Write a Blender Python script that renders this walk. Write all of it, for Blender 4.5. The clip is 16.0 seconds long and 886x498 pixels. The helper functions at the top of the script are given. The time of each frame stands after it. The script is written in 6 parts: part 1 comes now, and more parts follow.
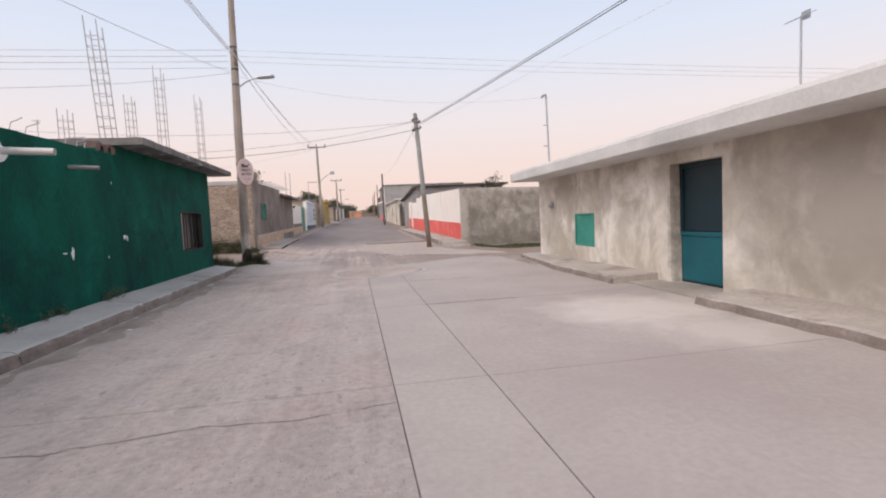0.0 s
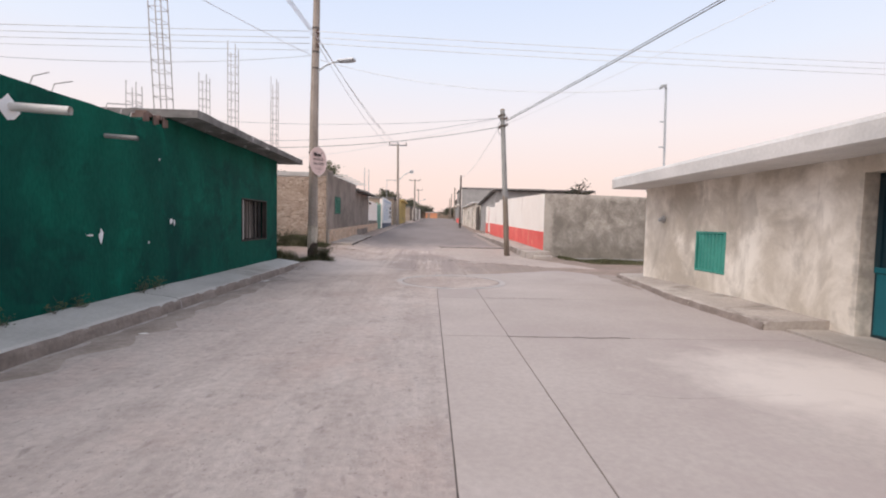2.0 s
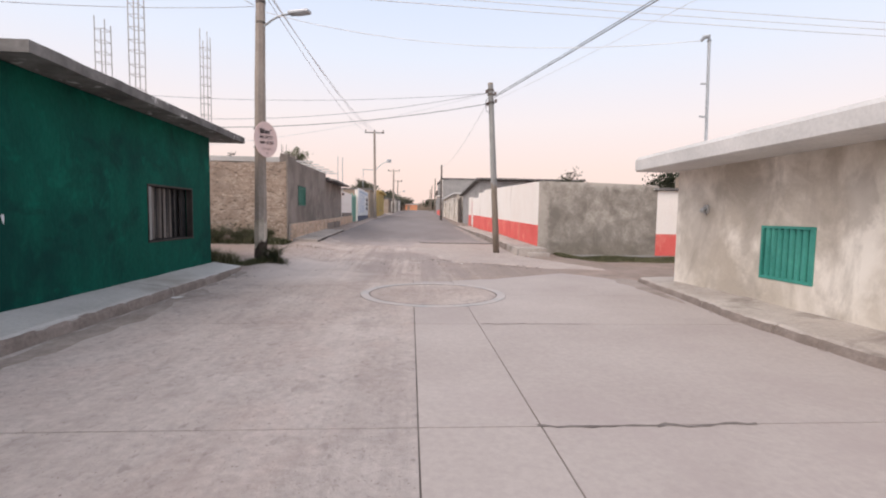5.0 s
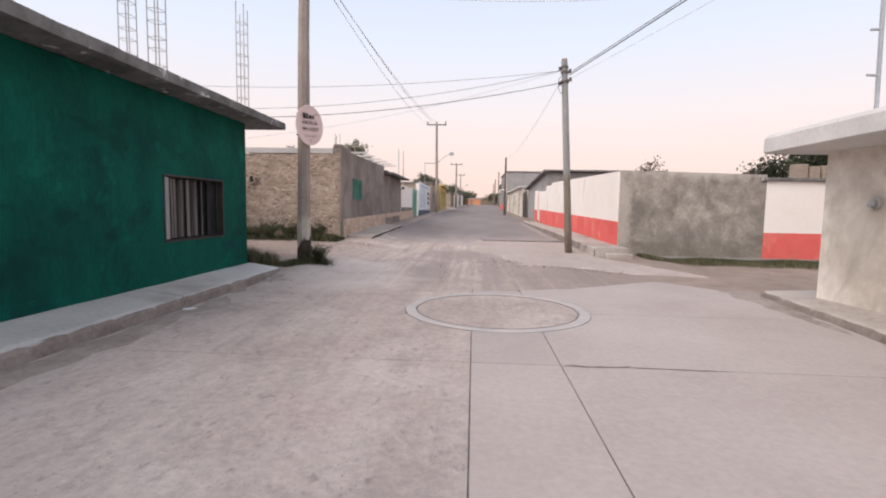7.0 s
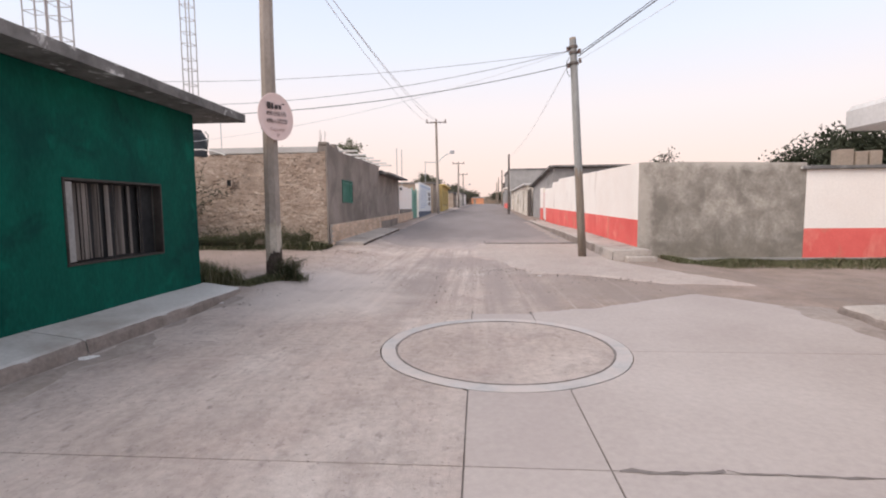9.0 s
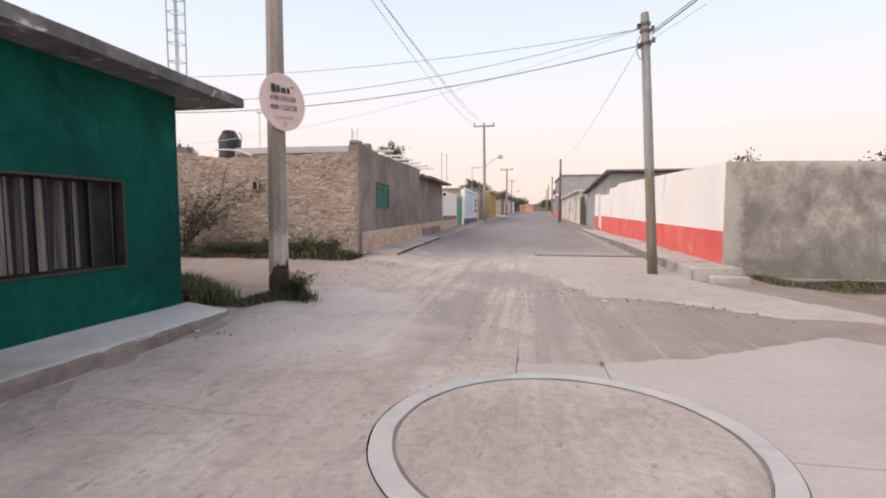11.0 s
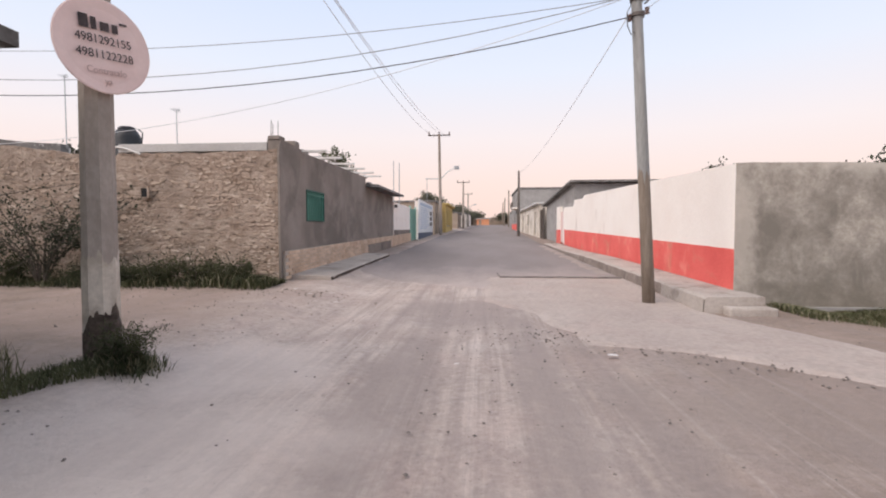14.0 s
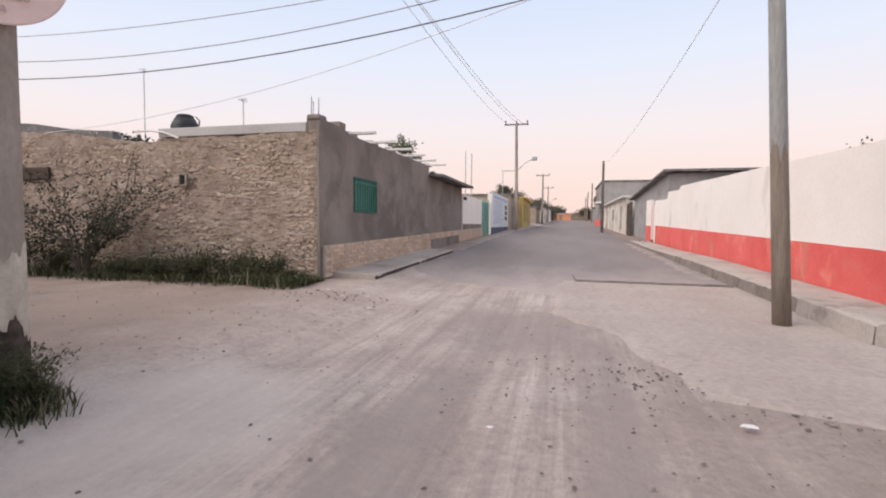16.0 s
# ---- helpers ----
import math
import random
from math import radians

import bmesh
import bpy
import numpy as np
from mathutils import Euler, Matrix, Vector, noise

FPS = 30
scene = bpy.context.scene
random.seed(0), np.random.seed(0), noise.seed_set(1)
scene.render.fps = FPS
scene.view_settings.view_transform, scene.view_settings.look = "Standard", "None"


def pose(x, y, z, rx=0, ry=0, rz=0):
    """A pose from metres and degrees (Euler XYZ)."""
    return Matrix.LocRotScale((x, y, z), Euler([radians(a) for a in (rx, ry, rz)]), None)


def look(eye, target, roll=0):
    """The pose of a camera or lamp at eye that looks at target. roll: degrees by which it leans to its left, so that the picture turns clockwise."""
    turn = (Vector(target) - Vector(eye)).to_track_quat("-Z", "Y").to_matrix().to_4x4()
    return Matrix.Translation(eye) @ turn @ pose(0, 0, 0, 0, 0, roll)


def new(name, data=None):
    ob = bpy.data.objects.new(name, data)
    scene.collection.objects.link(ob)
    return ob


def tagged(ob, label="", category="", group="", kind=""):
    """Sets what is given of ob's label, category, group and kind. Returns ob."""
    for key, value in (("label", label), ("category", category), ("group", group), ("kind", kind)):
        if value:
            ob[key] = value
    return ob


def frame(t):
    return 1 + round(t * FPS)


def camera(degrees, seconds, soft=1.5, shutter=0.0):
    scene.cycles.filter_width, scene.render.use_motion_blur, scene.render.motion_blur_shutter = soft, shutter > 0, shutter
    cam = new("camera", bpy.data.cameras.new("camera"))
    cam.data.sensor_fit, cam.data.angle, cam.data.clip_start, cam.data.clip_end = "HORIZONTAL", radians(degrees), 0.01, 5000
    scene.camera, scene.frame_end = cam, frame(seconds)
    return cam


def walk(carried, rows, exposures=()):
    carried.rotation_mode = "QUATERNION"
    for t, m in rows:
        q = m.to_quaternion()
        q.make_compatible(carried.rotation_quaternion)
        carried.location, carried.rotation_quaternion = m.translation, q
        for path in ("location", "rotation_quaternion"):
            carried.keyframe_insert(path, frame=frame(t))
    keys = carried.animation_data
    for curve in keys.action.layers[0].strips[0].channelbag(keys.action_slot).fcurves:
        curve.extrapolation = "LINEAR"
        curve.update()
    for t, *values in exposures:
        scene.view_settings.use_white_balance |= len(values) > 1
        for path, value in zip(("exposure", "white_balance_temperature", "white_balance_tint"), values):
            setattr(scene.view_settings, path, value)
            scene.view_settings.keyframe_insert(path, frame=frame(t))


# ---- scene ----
cam = camera(85.0, 16.0, soft=2.0)
PATH = [
    (0, (-0.46, -0.124, 1.341), (-0.108, 1.84, 1.209), -2.7),
    (0.5, (-0.47, 0.328, 1.33), (-0.279, 2.316, 1.223), -1.5),
    (1, (-0.455, 0.759, 1.349), (-0.239, 2.744, 1.244), -1.7),
    (1.5, (-0.406, 1.178, 1.35), (-0.35, 3.175, 1.25), 0.7),
    (2, (-0.388, 1.597, 1.329), (-0.334, 3.593, 1.219), 1.3),
    (2.5, (-0.39, 2.024, 1.34), (-0.341, 4.021, 1.247), 0.3),
    (3, (-0.366, 2.462, 1.36), (-0.435, 4.459, 1.278), 0.3),
    (3.5, (-0.364, 2.905, 1.363), (-0.34, 4.902, 1.252), -0.6),
    (3.7, (-0.356, 3.08, 1.346), (-0.276, 5.074, 1.224), -0.6),
    (5.8, (-0.275, 4.923, 1.346), (-0.138, 6.913, 1.203), 1.1),
    (6, (-0.288, 5.088, 1.353), (-0.189, 7.08, 1.209), 0.6),
    (6.5, (-0.284, 5.472, 1.351), (-0.298, 7.466, 1.19), -0.3),
    (7, (-0.23, 5.897, 1.359), (-0.354, 7.886, 1.19), 1.0),
    (7.5, (-0.217, 6.312, 1.39), (-0.285, 8.306, 1.249), -0.6),
    (8, (-0.183, 6.716, 1.378), (-0.39, 8.702, 1.257), 0.6),
    (8.5, (-0.163, 7.107, 1.379), (-0.432, 9.083, 1.235), 1.0),
    (9, (-0.148, 7.549, 1.404), (-0.292, 9.536, 1.235), -0.5),
    (9.2, (-0.149, 7.708, 1.397), (-0.319, 9.696, 1.246), -0.2),
    (11.3, (-0.163, 9.61, 1.383), (-0.504, 11.576, 1.244), -0.0),
    (11.5, (-0.181, 9.791, 1.382), (-0.418, 11.768, 1.197), -0.5),
    (12, (-0.178, 10.253, 1.38), (-0.464, 12.226, 1.221), 2.5),
    (12.5, (-0.228, 10.666, 1.397), (-0.45, 12.65, 1.275), 0.1),
    (13, (-0.285, 11.089, 1.4), (-0.382, 13.084, 1.294), -0.6),
    (13.5, (-0.299, 11.537, 1.408), (-0.539, 13.518, 1.28), 1.3),
    (14, (-0.335, 11.974, 1.405), (-0.497, 13.966, 1.322), -0.1),
    (14.5, (-0.309, 12.422, 1.377), (-0.483, 14.413, 1.296), 0.2),
    (15, (-0.245, 12.868, 1.359), (-0.54, 14.843, 1.237), 0.7),
    (15.5, (-0.214, 13.328, 1.371), (-0.528, 15.3, 1.256), -0.8),
    (16, (-0.148, 13.765, 1.367), (-0.631, 15.703, 1.262), 0.5),
]
walk(cam, [(t, look(eye, target, roll)) for t, eye, target, roll in PATH],
     exposures=[(0.0, -0.10), (2.5, 0.03), (3.5, 0.03), (8.0, 0.07), (11.0, 0.13), (12.6, 0.12), (14.0, 0.03), (16.0, 0.0)])

# ---- light: pale dusk sky, peach near the horizon, and one very soft sun ----
SKY_STRENGTH, SUN_STRENGTH = 1.13, 2.65
world = bpy.data.worlds.new("dusk_sky")
scene.world = world
world.use_nodes = True
wt = world.node_tree
wt.nodes.clear()
w_out = wt.nodes.new("ShaderNodeOutputWorld")
w_bg = wt.nodes.new("ShaderNodeBackground")
w_sky = wt.nodes.new("ShaderNodeTexSky")
w_sky.sky_type, w_sky.sun_disc = "NISHITA", False
w_sky.sun_elevation, w_sky.sun_rotation = radians(42), radians(228)
w_dim = wt.nodes.new("ShaderNodeVectorMath")
w_dim.operation = "SCALE"
w_dim.inputs["Scale"].default_value = 0.06
w_co = wt.nodes.new("ShaderNodeTexCoord")
w_sep = wt.nodes.new("ShaderNodeSeparateXYZ")
w_ramp = wt.nodes.new("ShaderNodeValToRGB")
els = w_ramp.color_ramp.elements
els[0].position, els[0].color = 0.0, (0.93, 0.68, 0.61, 1)
els[1].position, els[1].color = 1.0, (0.75, 0.71, 0.72, 1)
for p, c in ((0.09, (0.95, 0.75, 0.685, 1)), (0.18, (0.92, 0.82, 0.815, 1)), (0.30, (0.79, 0.83, 0.94, 1)), (0.50, (0.61, 0.72, 0.955, 1))):
    e = els.new(p)
    e.color = c
w_mix = wt.nodes.new("ShaderNodeMixRGB")
w_mix.inputs[0].default_value = 0.9
wt.links.new(w_co.outputs["Generated"], w_sep.inputs[0])
wt.links.new(w_sep.outputs["Z"], w_ramp.inputs[0])
wt.links.new(w_sky.outputs[0], w_dim.inputs[0])
wt.links.new(w_dim.outputs[0], w_mix.inputs[1])
wt.links.new(w_ramp.outputs[0], w_mix.inputs[2])
wt.links.new(w_mix.outputs[0], w_bg.inputs[0])
w_bg.inputs[1].default_value = SKY_STRENGTH
wt.links.new(w_bg.outputs[0], w_out.inputs[0])

sun = new("sun", bpy.data.lights.new("sun", "SUN"))
sun.data.energy, sun.data.angle, sun.data.color = SUN_STRENGTH, radians(50), (1.0, 0.86, 0.77)
sun.matrix_world = look((-13.5, -12, 16.2), (0, 0, 0))

# ---- materials ----
def nodes_of(name):
    m = bpy.data.materials.new(name)
    m.use_nodes = True
    t = m.node_tree
    return m, t, t.nodes["Principled BSDF"]


def noise_at(t, scale, detail=5.0, stretch=(1, 1, 1), rough=0.6, distort=0.0, shift=(0, 0, 0)):
    geo = t.nodes.new("ShaderNodeNewGeometry")
    mp = t.nodes.new("ShaderNodeMapping")
    mp.inputs["Scale"].default_value = stretch
    mp.inputs["Location"].default_value = shift
    n = t.nodes.new("ShaderNodeTexNoise")
    n.inputs["Scale"].default_value, n.inputs["Detail"].default_value = scale, detail
    n.inputs["Roughness"].default_value, n.inputs["Distortion"].default_value = rough, distort
    t.links.new(geo.outputs["Position"], mp.inputs[0])
    t.links.new(mp.outputs[0], n.inputs["Vector"])
    return n.outputs[0]


def ramp(t, fac, stops):
    r = t.nodes.new("ShaderNodeValToRGB")
    e = r.color_ramp.elements
    e[0].position, e[0].color = stops[0][0], (*stops[0][1], 1)
    e[1].position, e[1].color = stops[-1][0], (*stops[-1][1], 1)
    for p, c in stops[1:-1]:
        e.new(p).color = (*c, 1)
    t.links.new(fac, r.inputs[0])
    return r.outputs[0]


def grey(v):
    return (v, v, v)


def mixed(t, fac, a, b, kind="MIX"):
    m = t.nodes.new("ShaderNodeMixRGB")
    m.blend_type = kind
    for sock, v in zip(m.inputs, (fac, a, b)):
        if isinstance(v, (int, float)):
            sock.default_value = v
        elif isinstance(v, tuple):
            sock.default_value = (*v, 1)
        else:
            t.links.new(v, sock)
    return m.outputs[0]


def relief(t, bsdf, height, strength=0.4, dist=0.02, prev=None):
    b = t.nodes.new("ShaderNodeBump")
    b.inputs["Strength"].default_value, b.inputs["Distance"].default_value = strength, dist
    t.links.new(height, b.inputs["Height"])
    t.links.new(b.outputs[0], bsdf.inputs["Normal"])


def surface(name, a, b, big=0.8, fine=18.0, rough=0.85, bump=0.35, dist=0.01, stretch=(1, 1, 1), grain=0.25, stain=None, stain_at=(0.55, 0.7),
            stain_scale=0.5, stain_stretch=(1, 1, 1), metal=0.0, per_piece=0.0, spec=0.3):
    """Two tones blended by large noise, fine grain on top, and stains of their own shape."""
    m, t, bs = nodes_of(name)
    n1 = noise_at(t, big, 6, stretch)
    col = ramp(t, n1, [(0.32, a), (0.68, b)])
    n2 = noise_at(t, fine, 6, stretch, 0.7)
    g = ramp(t, n2, [(0.25, grey(1 - grain)), (0.75, grey(1 + grain * 0.35))])
    col = mixed(t, 1.0, col, g, "MULTIPLY")
    if stain:
        n3 = noise_at(t, stain_scale, 7, stain_stretch, 0.62, 0.4, (3.1, 7.7, 1.3))
        f = ramp(t, n3, [(stain_at[0], grey(0)), (stain_at[1], grey(1))])
        col = mixed(t, f, col, stain)
    if per_piece:
        oi = t.nodes.new("ShaderNodeObjectInfo")
        v = ramp(t, oi.outputs["Random"], [(0, grey(1 - per_piece)), (1, grey(1 + per_piece * 0.4))])
        col = mixed(t, 1.0, col, v, "MULTIPLY")
    t.links.new(col, bs.inputs["Base Color"])
    r = ramp(t, n2, [(0.3, grey(min(1, rough + 0.08))), (0.7, grey(rough - 0.1))])
    t.links.new(r, bs.inputs["Roughness"])
    bs.inputs["Metallic"].default_value = metal
    bs.inputs["Specular IOR Level"].default_value = spec
    if bump:
        relief(t, bs, n2, bump, dist)
    return m


M = {}
M["green"] = surface("green_paint", (0.002, 0.062, 0.046), (0.003, 0.112, 0.077), 1.3, 30, 0.8, 0.15, 0.004, stretch=(1, 1, 0.4), stain=(0.002, 0.047, 0.038), stain_at=(0.46, 0.66), stain_scale=0.9, stain_stretch=(1, 1, 0.6), spec=0.12)
M["tan"] = surface("tan_plaster", (0.50, 0.44, 0.365), (0.66, 0.595, 0.51), 0.75, 25, 0.9, 0.22, 0.006, stain=(0.82, 0.76, 0.68), stain_at=(0.42, 0.60), stain_scale=0.9, stain_stretch=(1, 1, 0.95), grain=0.10)
M["roof_pale"] = surface("pale_roof_concrete", (0.54, 0.53, 0.515), (0.70, 0.68, 0.66), 1.0, 22, 0.85, 0.25, grain=0.15)
M["roof_dark"] = surface("weathered_roof_concrete", (0.105, 0.10, 0.096), (0.27, 0.26, 0.25), 1.9, 14, 0.9, 0.5, stain=(0.60, 0.59, 0.57), stain_at=(0.60, 0.66), stain_scale=3.2)
M["soffit"] = surface("bare_concrete", (0.28, 0.27, 0.26), (0.40, 0.385, 0.37), 1.0, 18, 0.9, 0.4)
M["walk"] = surface("pavement_concrete", (0.47, 0.455, 0.435), (0.59, 0.572, 0.55), 0.9, 25, 0.9, 0.3, grain=0.18, per_piece=0.06, stain=(0.36, 0.33, 0.30), stain_at=(0.58, 0.72))
M["grey_plaster"] = surface("dark_grey_plaster", (0.21, 0.180, 0.156), (0.31, 0.270, 0.238), 0.8, 30, 0.9, 0.3, 0.006, grain=0.18, stain=(0.165, 0.142, 0.123), stain_at=(0.5, 0.7), stain_stretch=(1, 1, 0.9), stain_scale=0.9)
M["grey_wall"] = surface("stained_grey_render", (0.36, 0.325, 0.28), (0.52, 0.475, 0.418), 2.2, 12, 0.95, 0.6, 0.012, stain=(0.21, 0.19, 0.163), stain_at=(0.38, 0.62), stain_scale=1.5, stain_stretch=(1, 1, 0.8), grain=0.38)
M["white"] = surface("white_limewash", (0.88, 0.81, 0.745), (0.93, 0.88, 0.82), 0.6, 20, 0.9, 0.2, 0.005, grain=0.08, stain=(0.62, 0.54, 0.48), stain_at=(0.6, 0.8), stain_scale=1.0, stain_stretch=(1, 1, 0.35))
M["red"] = surface("red_paint_band", (0.74, 0.12, 0.105), (0.86, 0.18, 0.155), 0.8, 24, 0.8, 0.2, 0.005, grain=0.12, stain=(0.66, 0.22, 0.16), stain_at=(0.55, 0.7), stain_scale=1.2)
M["stone"] = surface("rubble_stone", (0.34, 0.26, 0.18), (0.62, 0.51, 0.38), 2.5, 20, 0.95, 0.6, 0.02, grain=0.3, per_piece=0.3)
M["brick"] = surface("pale_tan_brick", (0.58, 0.42, 0.30), (0.74, 0.585, 0.45), 2.0, 30, 0.9, 0.4, 0.006, grain=0.2, per_piece=0.2)
M["mortar"] = surface("mortar", (0.42, 0.37, 0.32), (0.52, 0.47, 0.42), 2.0, 30, 0.95, 0.3)
M["block"] = surface("grey_block", (0.30, 0.29, 0.28), (0.42, 0.40, 0.385), 1.5, 20, 0.95, 0.4, per_piece=0.15)
M["steel"] = surface("weathered_steel", (0.10, 0.09, 0.085), (0.20, 0.17, 0.15), 3.0, 40, 0.6, 0.2, metal=0.5)
# rust paled in its colour for bright sky bleeding over the thin bars
M["rust"] = surface("sky_paled_rust", (0.40, 0.365, 0.355), (0.54, 0.50, 0.49), 3.0, 40, 0.75, 0.2)
M["iron_dark"] = surface("dark_iron", (0.032, 0.028, 0.025), (0.075, 0.065, 0.058), 3.0, 40, 0.7, 0.2)
M["teal"] = surface("teal_enamel", (0.004, 0.105, 0.135), (0.006, 0.14, 0.17), 1.2, 25, 0.4, 0.05, 0.003, grain=0.1, spec=0.5)
M["teal_dark"] = surface("dark_teal_door_mesh", (0.004, 0.022, 0.032), (0.007, 0.036, 0.048), 1.2, 25, 0.45, 0.05, 0.003, grain=0.15, spec=0.5)
M["window_green"] = surface("green_window_enamel", (0.045, 0.27, 0.22), (0.075, 0.36, 0.29), 2.0, 25, 0.5, 0.05, 0.003, grain=0.15)
M["shutter_green"] = surface("dark_green_shutter", (0.006, 0.072, 0.055), (0.014, 0.115, 0.09), 2.0, 25, 0.5, 0.05, 0.003, grain=0.15)
# upright bands paint the light and shade of the folds into the cloth
M["curtain"] = surface("curtain_fold_shades", (0.05, 0.042, 0.038), (0.28, 0.245, 0.22), 3.0, 20, 0.9, 0.2, stretch=(2.6, 2.6, 0.12))
# near-black backing sheets carry the darkness of the rooms in their colour
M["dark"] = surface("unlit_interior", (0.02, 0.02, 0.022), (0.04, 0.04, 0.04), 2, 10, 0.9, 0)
M["pipe"] = surface("white_pvc", (0.62, 0.60, 0.57), (0.74, 0.72, 0.69), 2, 20, 0.5, 0.05, grain=0.1)
M["pole"] = surface("concrete_pole", (0.31, 0.265, 0.228), (0.43, 0.375, 0.33), 1.2, 22, 0.9, 0.3, 0.006, stretch=(1, 1, 0.5), stain=(0.23, 0.197, 0.17), stain_at=(0.55, 0.7))
M["pole_wood"] = surface("weathered_pole", (0.21, 0.17, 0.136), (0.33, 0.28, 0.228), 2.0, 16, 0.9, 0.5, 0.006, stretch=(3, 3, 0.3))
M["whitewash"] = surface("flaking_whitewash", (0.50, 0.44, 0.37), (0.66, 0.595, 0.51), 3.0, 20, 0.9, 0.4, stain=(0.40, 0.345, 0.285), stain_at=(0.46, 0.62), stain_scale=4.0)
M["char"] = surface("charred_and_dark_faces", (0.045, 0.034, 0.028), (0.13, 0.10, 0.082), 9, 20, 0.95, 0.8, 0.02)
M["sign"] = surface("pale_pink_sign", (0.74, 0.56, 0.52), (0.80, 0.63, 0.59), 2, 20, 0.6, 0.05, grain=0.06)
M["ink"] = surface("faded_black_lettering", (0.045, 0.035, 0.035), (0.09, 0.07, 0.07), 8, 40, 0.7, 0)
M["ink_faint"] = surface("worn_lettering", (0.46, 0.33, 0.30), (0.56, 0.41, 0.38), 8, 40, 0.7, 0)
M["cable"] = surface("black_cable", (0.13, 0.13, 0.14), (0.19, 0.19, 0.20), 2, 20, 0.6, 0)
# mid and pale cables lightened towards the sky colour, so glare fades them
M["cable_mid"] = surface("mid_grey_cable", (0.36, 0.36, 0.39), (0.44, 0.44, 0.47), 2, 20, 0.6, 0)
M["cable_pale"] = surface("sky_pale_cable", (0.76, 0.77, 0.80), (0.84, 0.85, 0.88), 2, 20, 0.6, 0)
M["porcelain"] = surface("brown_insulator", (0.10, 0.06, 0.05), (0.16, 0.10, 0.08), 5, 30, 0.3, 0)
M["galv"] = surface("galvanised_steel", (0.38, 0.40, 0.42), (0.50, 0.52, 0.54), 3, 30, 0.5, 0.1, metal=0.6)
M["lampglass"] = surface("grey_lamp_lens", (0.40, 0.42, 0.44), (0.50, 0.52, 0.54), 5, 30, 0.3, 0)
M["tank"] = surface("black_plastic_tank", (0.02, 0.022, 0.026), (0.035, 0.038, 0.043), 2, 20, 0.5, 0.1)
M["yellow"] = surface("yellow_paint", (0.55, 0.40, 0.15), (0.66, 0.49, 0.20), 1, 20, 0.85, 0.2)
M["brown"] = surface("brown_plaster", (0.30, 0.24, 0.19), (0.42, 0.35, 0.28), 1, 20, 0.9, 0.3)
M["orange"] = surface("orange_wall", (0.75, 0.32, 0.17), (0.85, 0.40, 0.22), 1, 20, 0.9, 0.2)
M["pale_green"] = surface("pale_green_gate", (0.22, 0.42, 0.34), (0.30, 0.50, 0.42), 1, 20, 0.7, 0.1)
M["blue_dark"] = surface("dark_blue_strip", (0.08, 0.10, 0.15), (0.13, 0.155, 0.21), 3, 20, 0.7, 0)
M["bar_pale"] = surface("pale_green_bars", (0.10, 0.30, 0.23), (0.15, 0.38, 0.30), 3, 20, 0.6, 0)
M["blue_panel"] = surface("pale_blue_print", (0.42, 0.52, 0.66), (0.52, 0.60, 0.72), 3, 20, 0.7, 0)
M["board"] = surface("white_printed_board", (0.70, 0.72, 0.74), (0.80, 0.81, 0.82), 1, 20, 0.6, 0, grain=0.05)
M["leaf"] = surface("olive_leaf", (0.085, 0.105, 0.048), (0.17, 0.18, 0.095), 3, 20, 0.8, 0)
# far leaves paled and greyed, distance haze put into their colour
M["leaf_far"] = surface("hazed_far_leaf", (0.10, 0.105, 0.075), (0.18, 0.18, 0.135), 3, 20, 0.85, 0)
M["leaf_dark"] = surface("dark_leaf", (0.032, 0.040, 0.024), (0.066, 0.075, 0.044), 3, 20, 0.8, 0)
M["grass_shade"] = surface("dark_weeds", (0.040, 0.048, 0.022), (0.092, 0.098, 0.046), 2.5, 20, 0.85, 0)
# kerb faces take a darker colour than the pavement tops
M["kerb"] = surface("dark_kerb", (0.20, 0.163, 0.141), (0.34, 0.286, 0.254), 2.2, 18, 0.95, 0.6, 0.02, grain=0.3)
M["dust"] = surface("brown_gutter_dust", (0.28, 0.232, 0.205), (0.43, 0.37, 0.335), 1.6, 16, 0.97, 0.7, 0.02, grain=0.3)
M["grass"] = surface("dull_green_grass", (0.14, 0.165, 0.07), (0.27, 0.275, 0.15), 2.5, 20, 0.85, 0)
M["grass_verge"] = surface("dark_verge_grass", (0.065, 0.072, 0.033), (0.14, 0.14, 0.07), 2.5, 20, 0.85, 0)
M["grass_dry"] = surface("dry_grass", (0.22, 0.195, 0.13), (0.36, 0.32, 0.22), 2.5, 20, 0.9, 0)
M["bark"] = surface("grey_bark", (0.09, 0.075, 0.06), (0.16, 0.13, 0.11), 4, 20, 0.95, 0.5)
M["litter"] = surface("white_litter", (0.74, 0.72, 0.70), (0.84, 0.82, 0.80), 5, 30, 0.8, 0)
M["pebble"] = surface("dusty_pebble", (0.15, 0.127, 0.116), (0.36, 0.31, 0.285), 4, 30, 0.95, 0.3, per_piece=0.3)
M["joint"] = surface("joint_filler", (0.15, 0.128, 0.12), (0.25, 0.222, 0.21), 3, 30, 0.95, 0.4)
M["slab"] = surface("road_concrete", (0.405, 0.353, 0.331), (0.475, 0.423, 0.398), 0.5, 20, 0.92, 0.3, 0.006, grain=0.13, per_piece=0.03, stain=(0.39, 0.335, 0.32), stain_at=(0.52, 0.70), stain_scale=0.45)
M["walk_old"] = surface("worn_brown_pavement", (0.42, 0.37, 0.33), (0.55, 0.495, 0.45), 1.3, 20, 0.95, 0.4, grain=0.25, per_piece=0.08, stain=(0.25, 0.215, 0.19), stain_at=(0.55, 0.7), stain_scale=1.5)
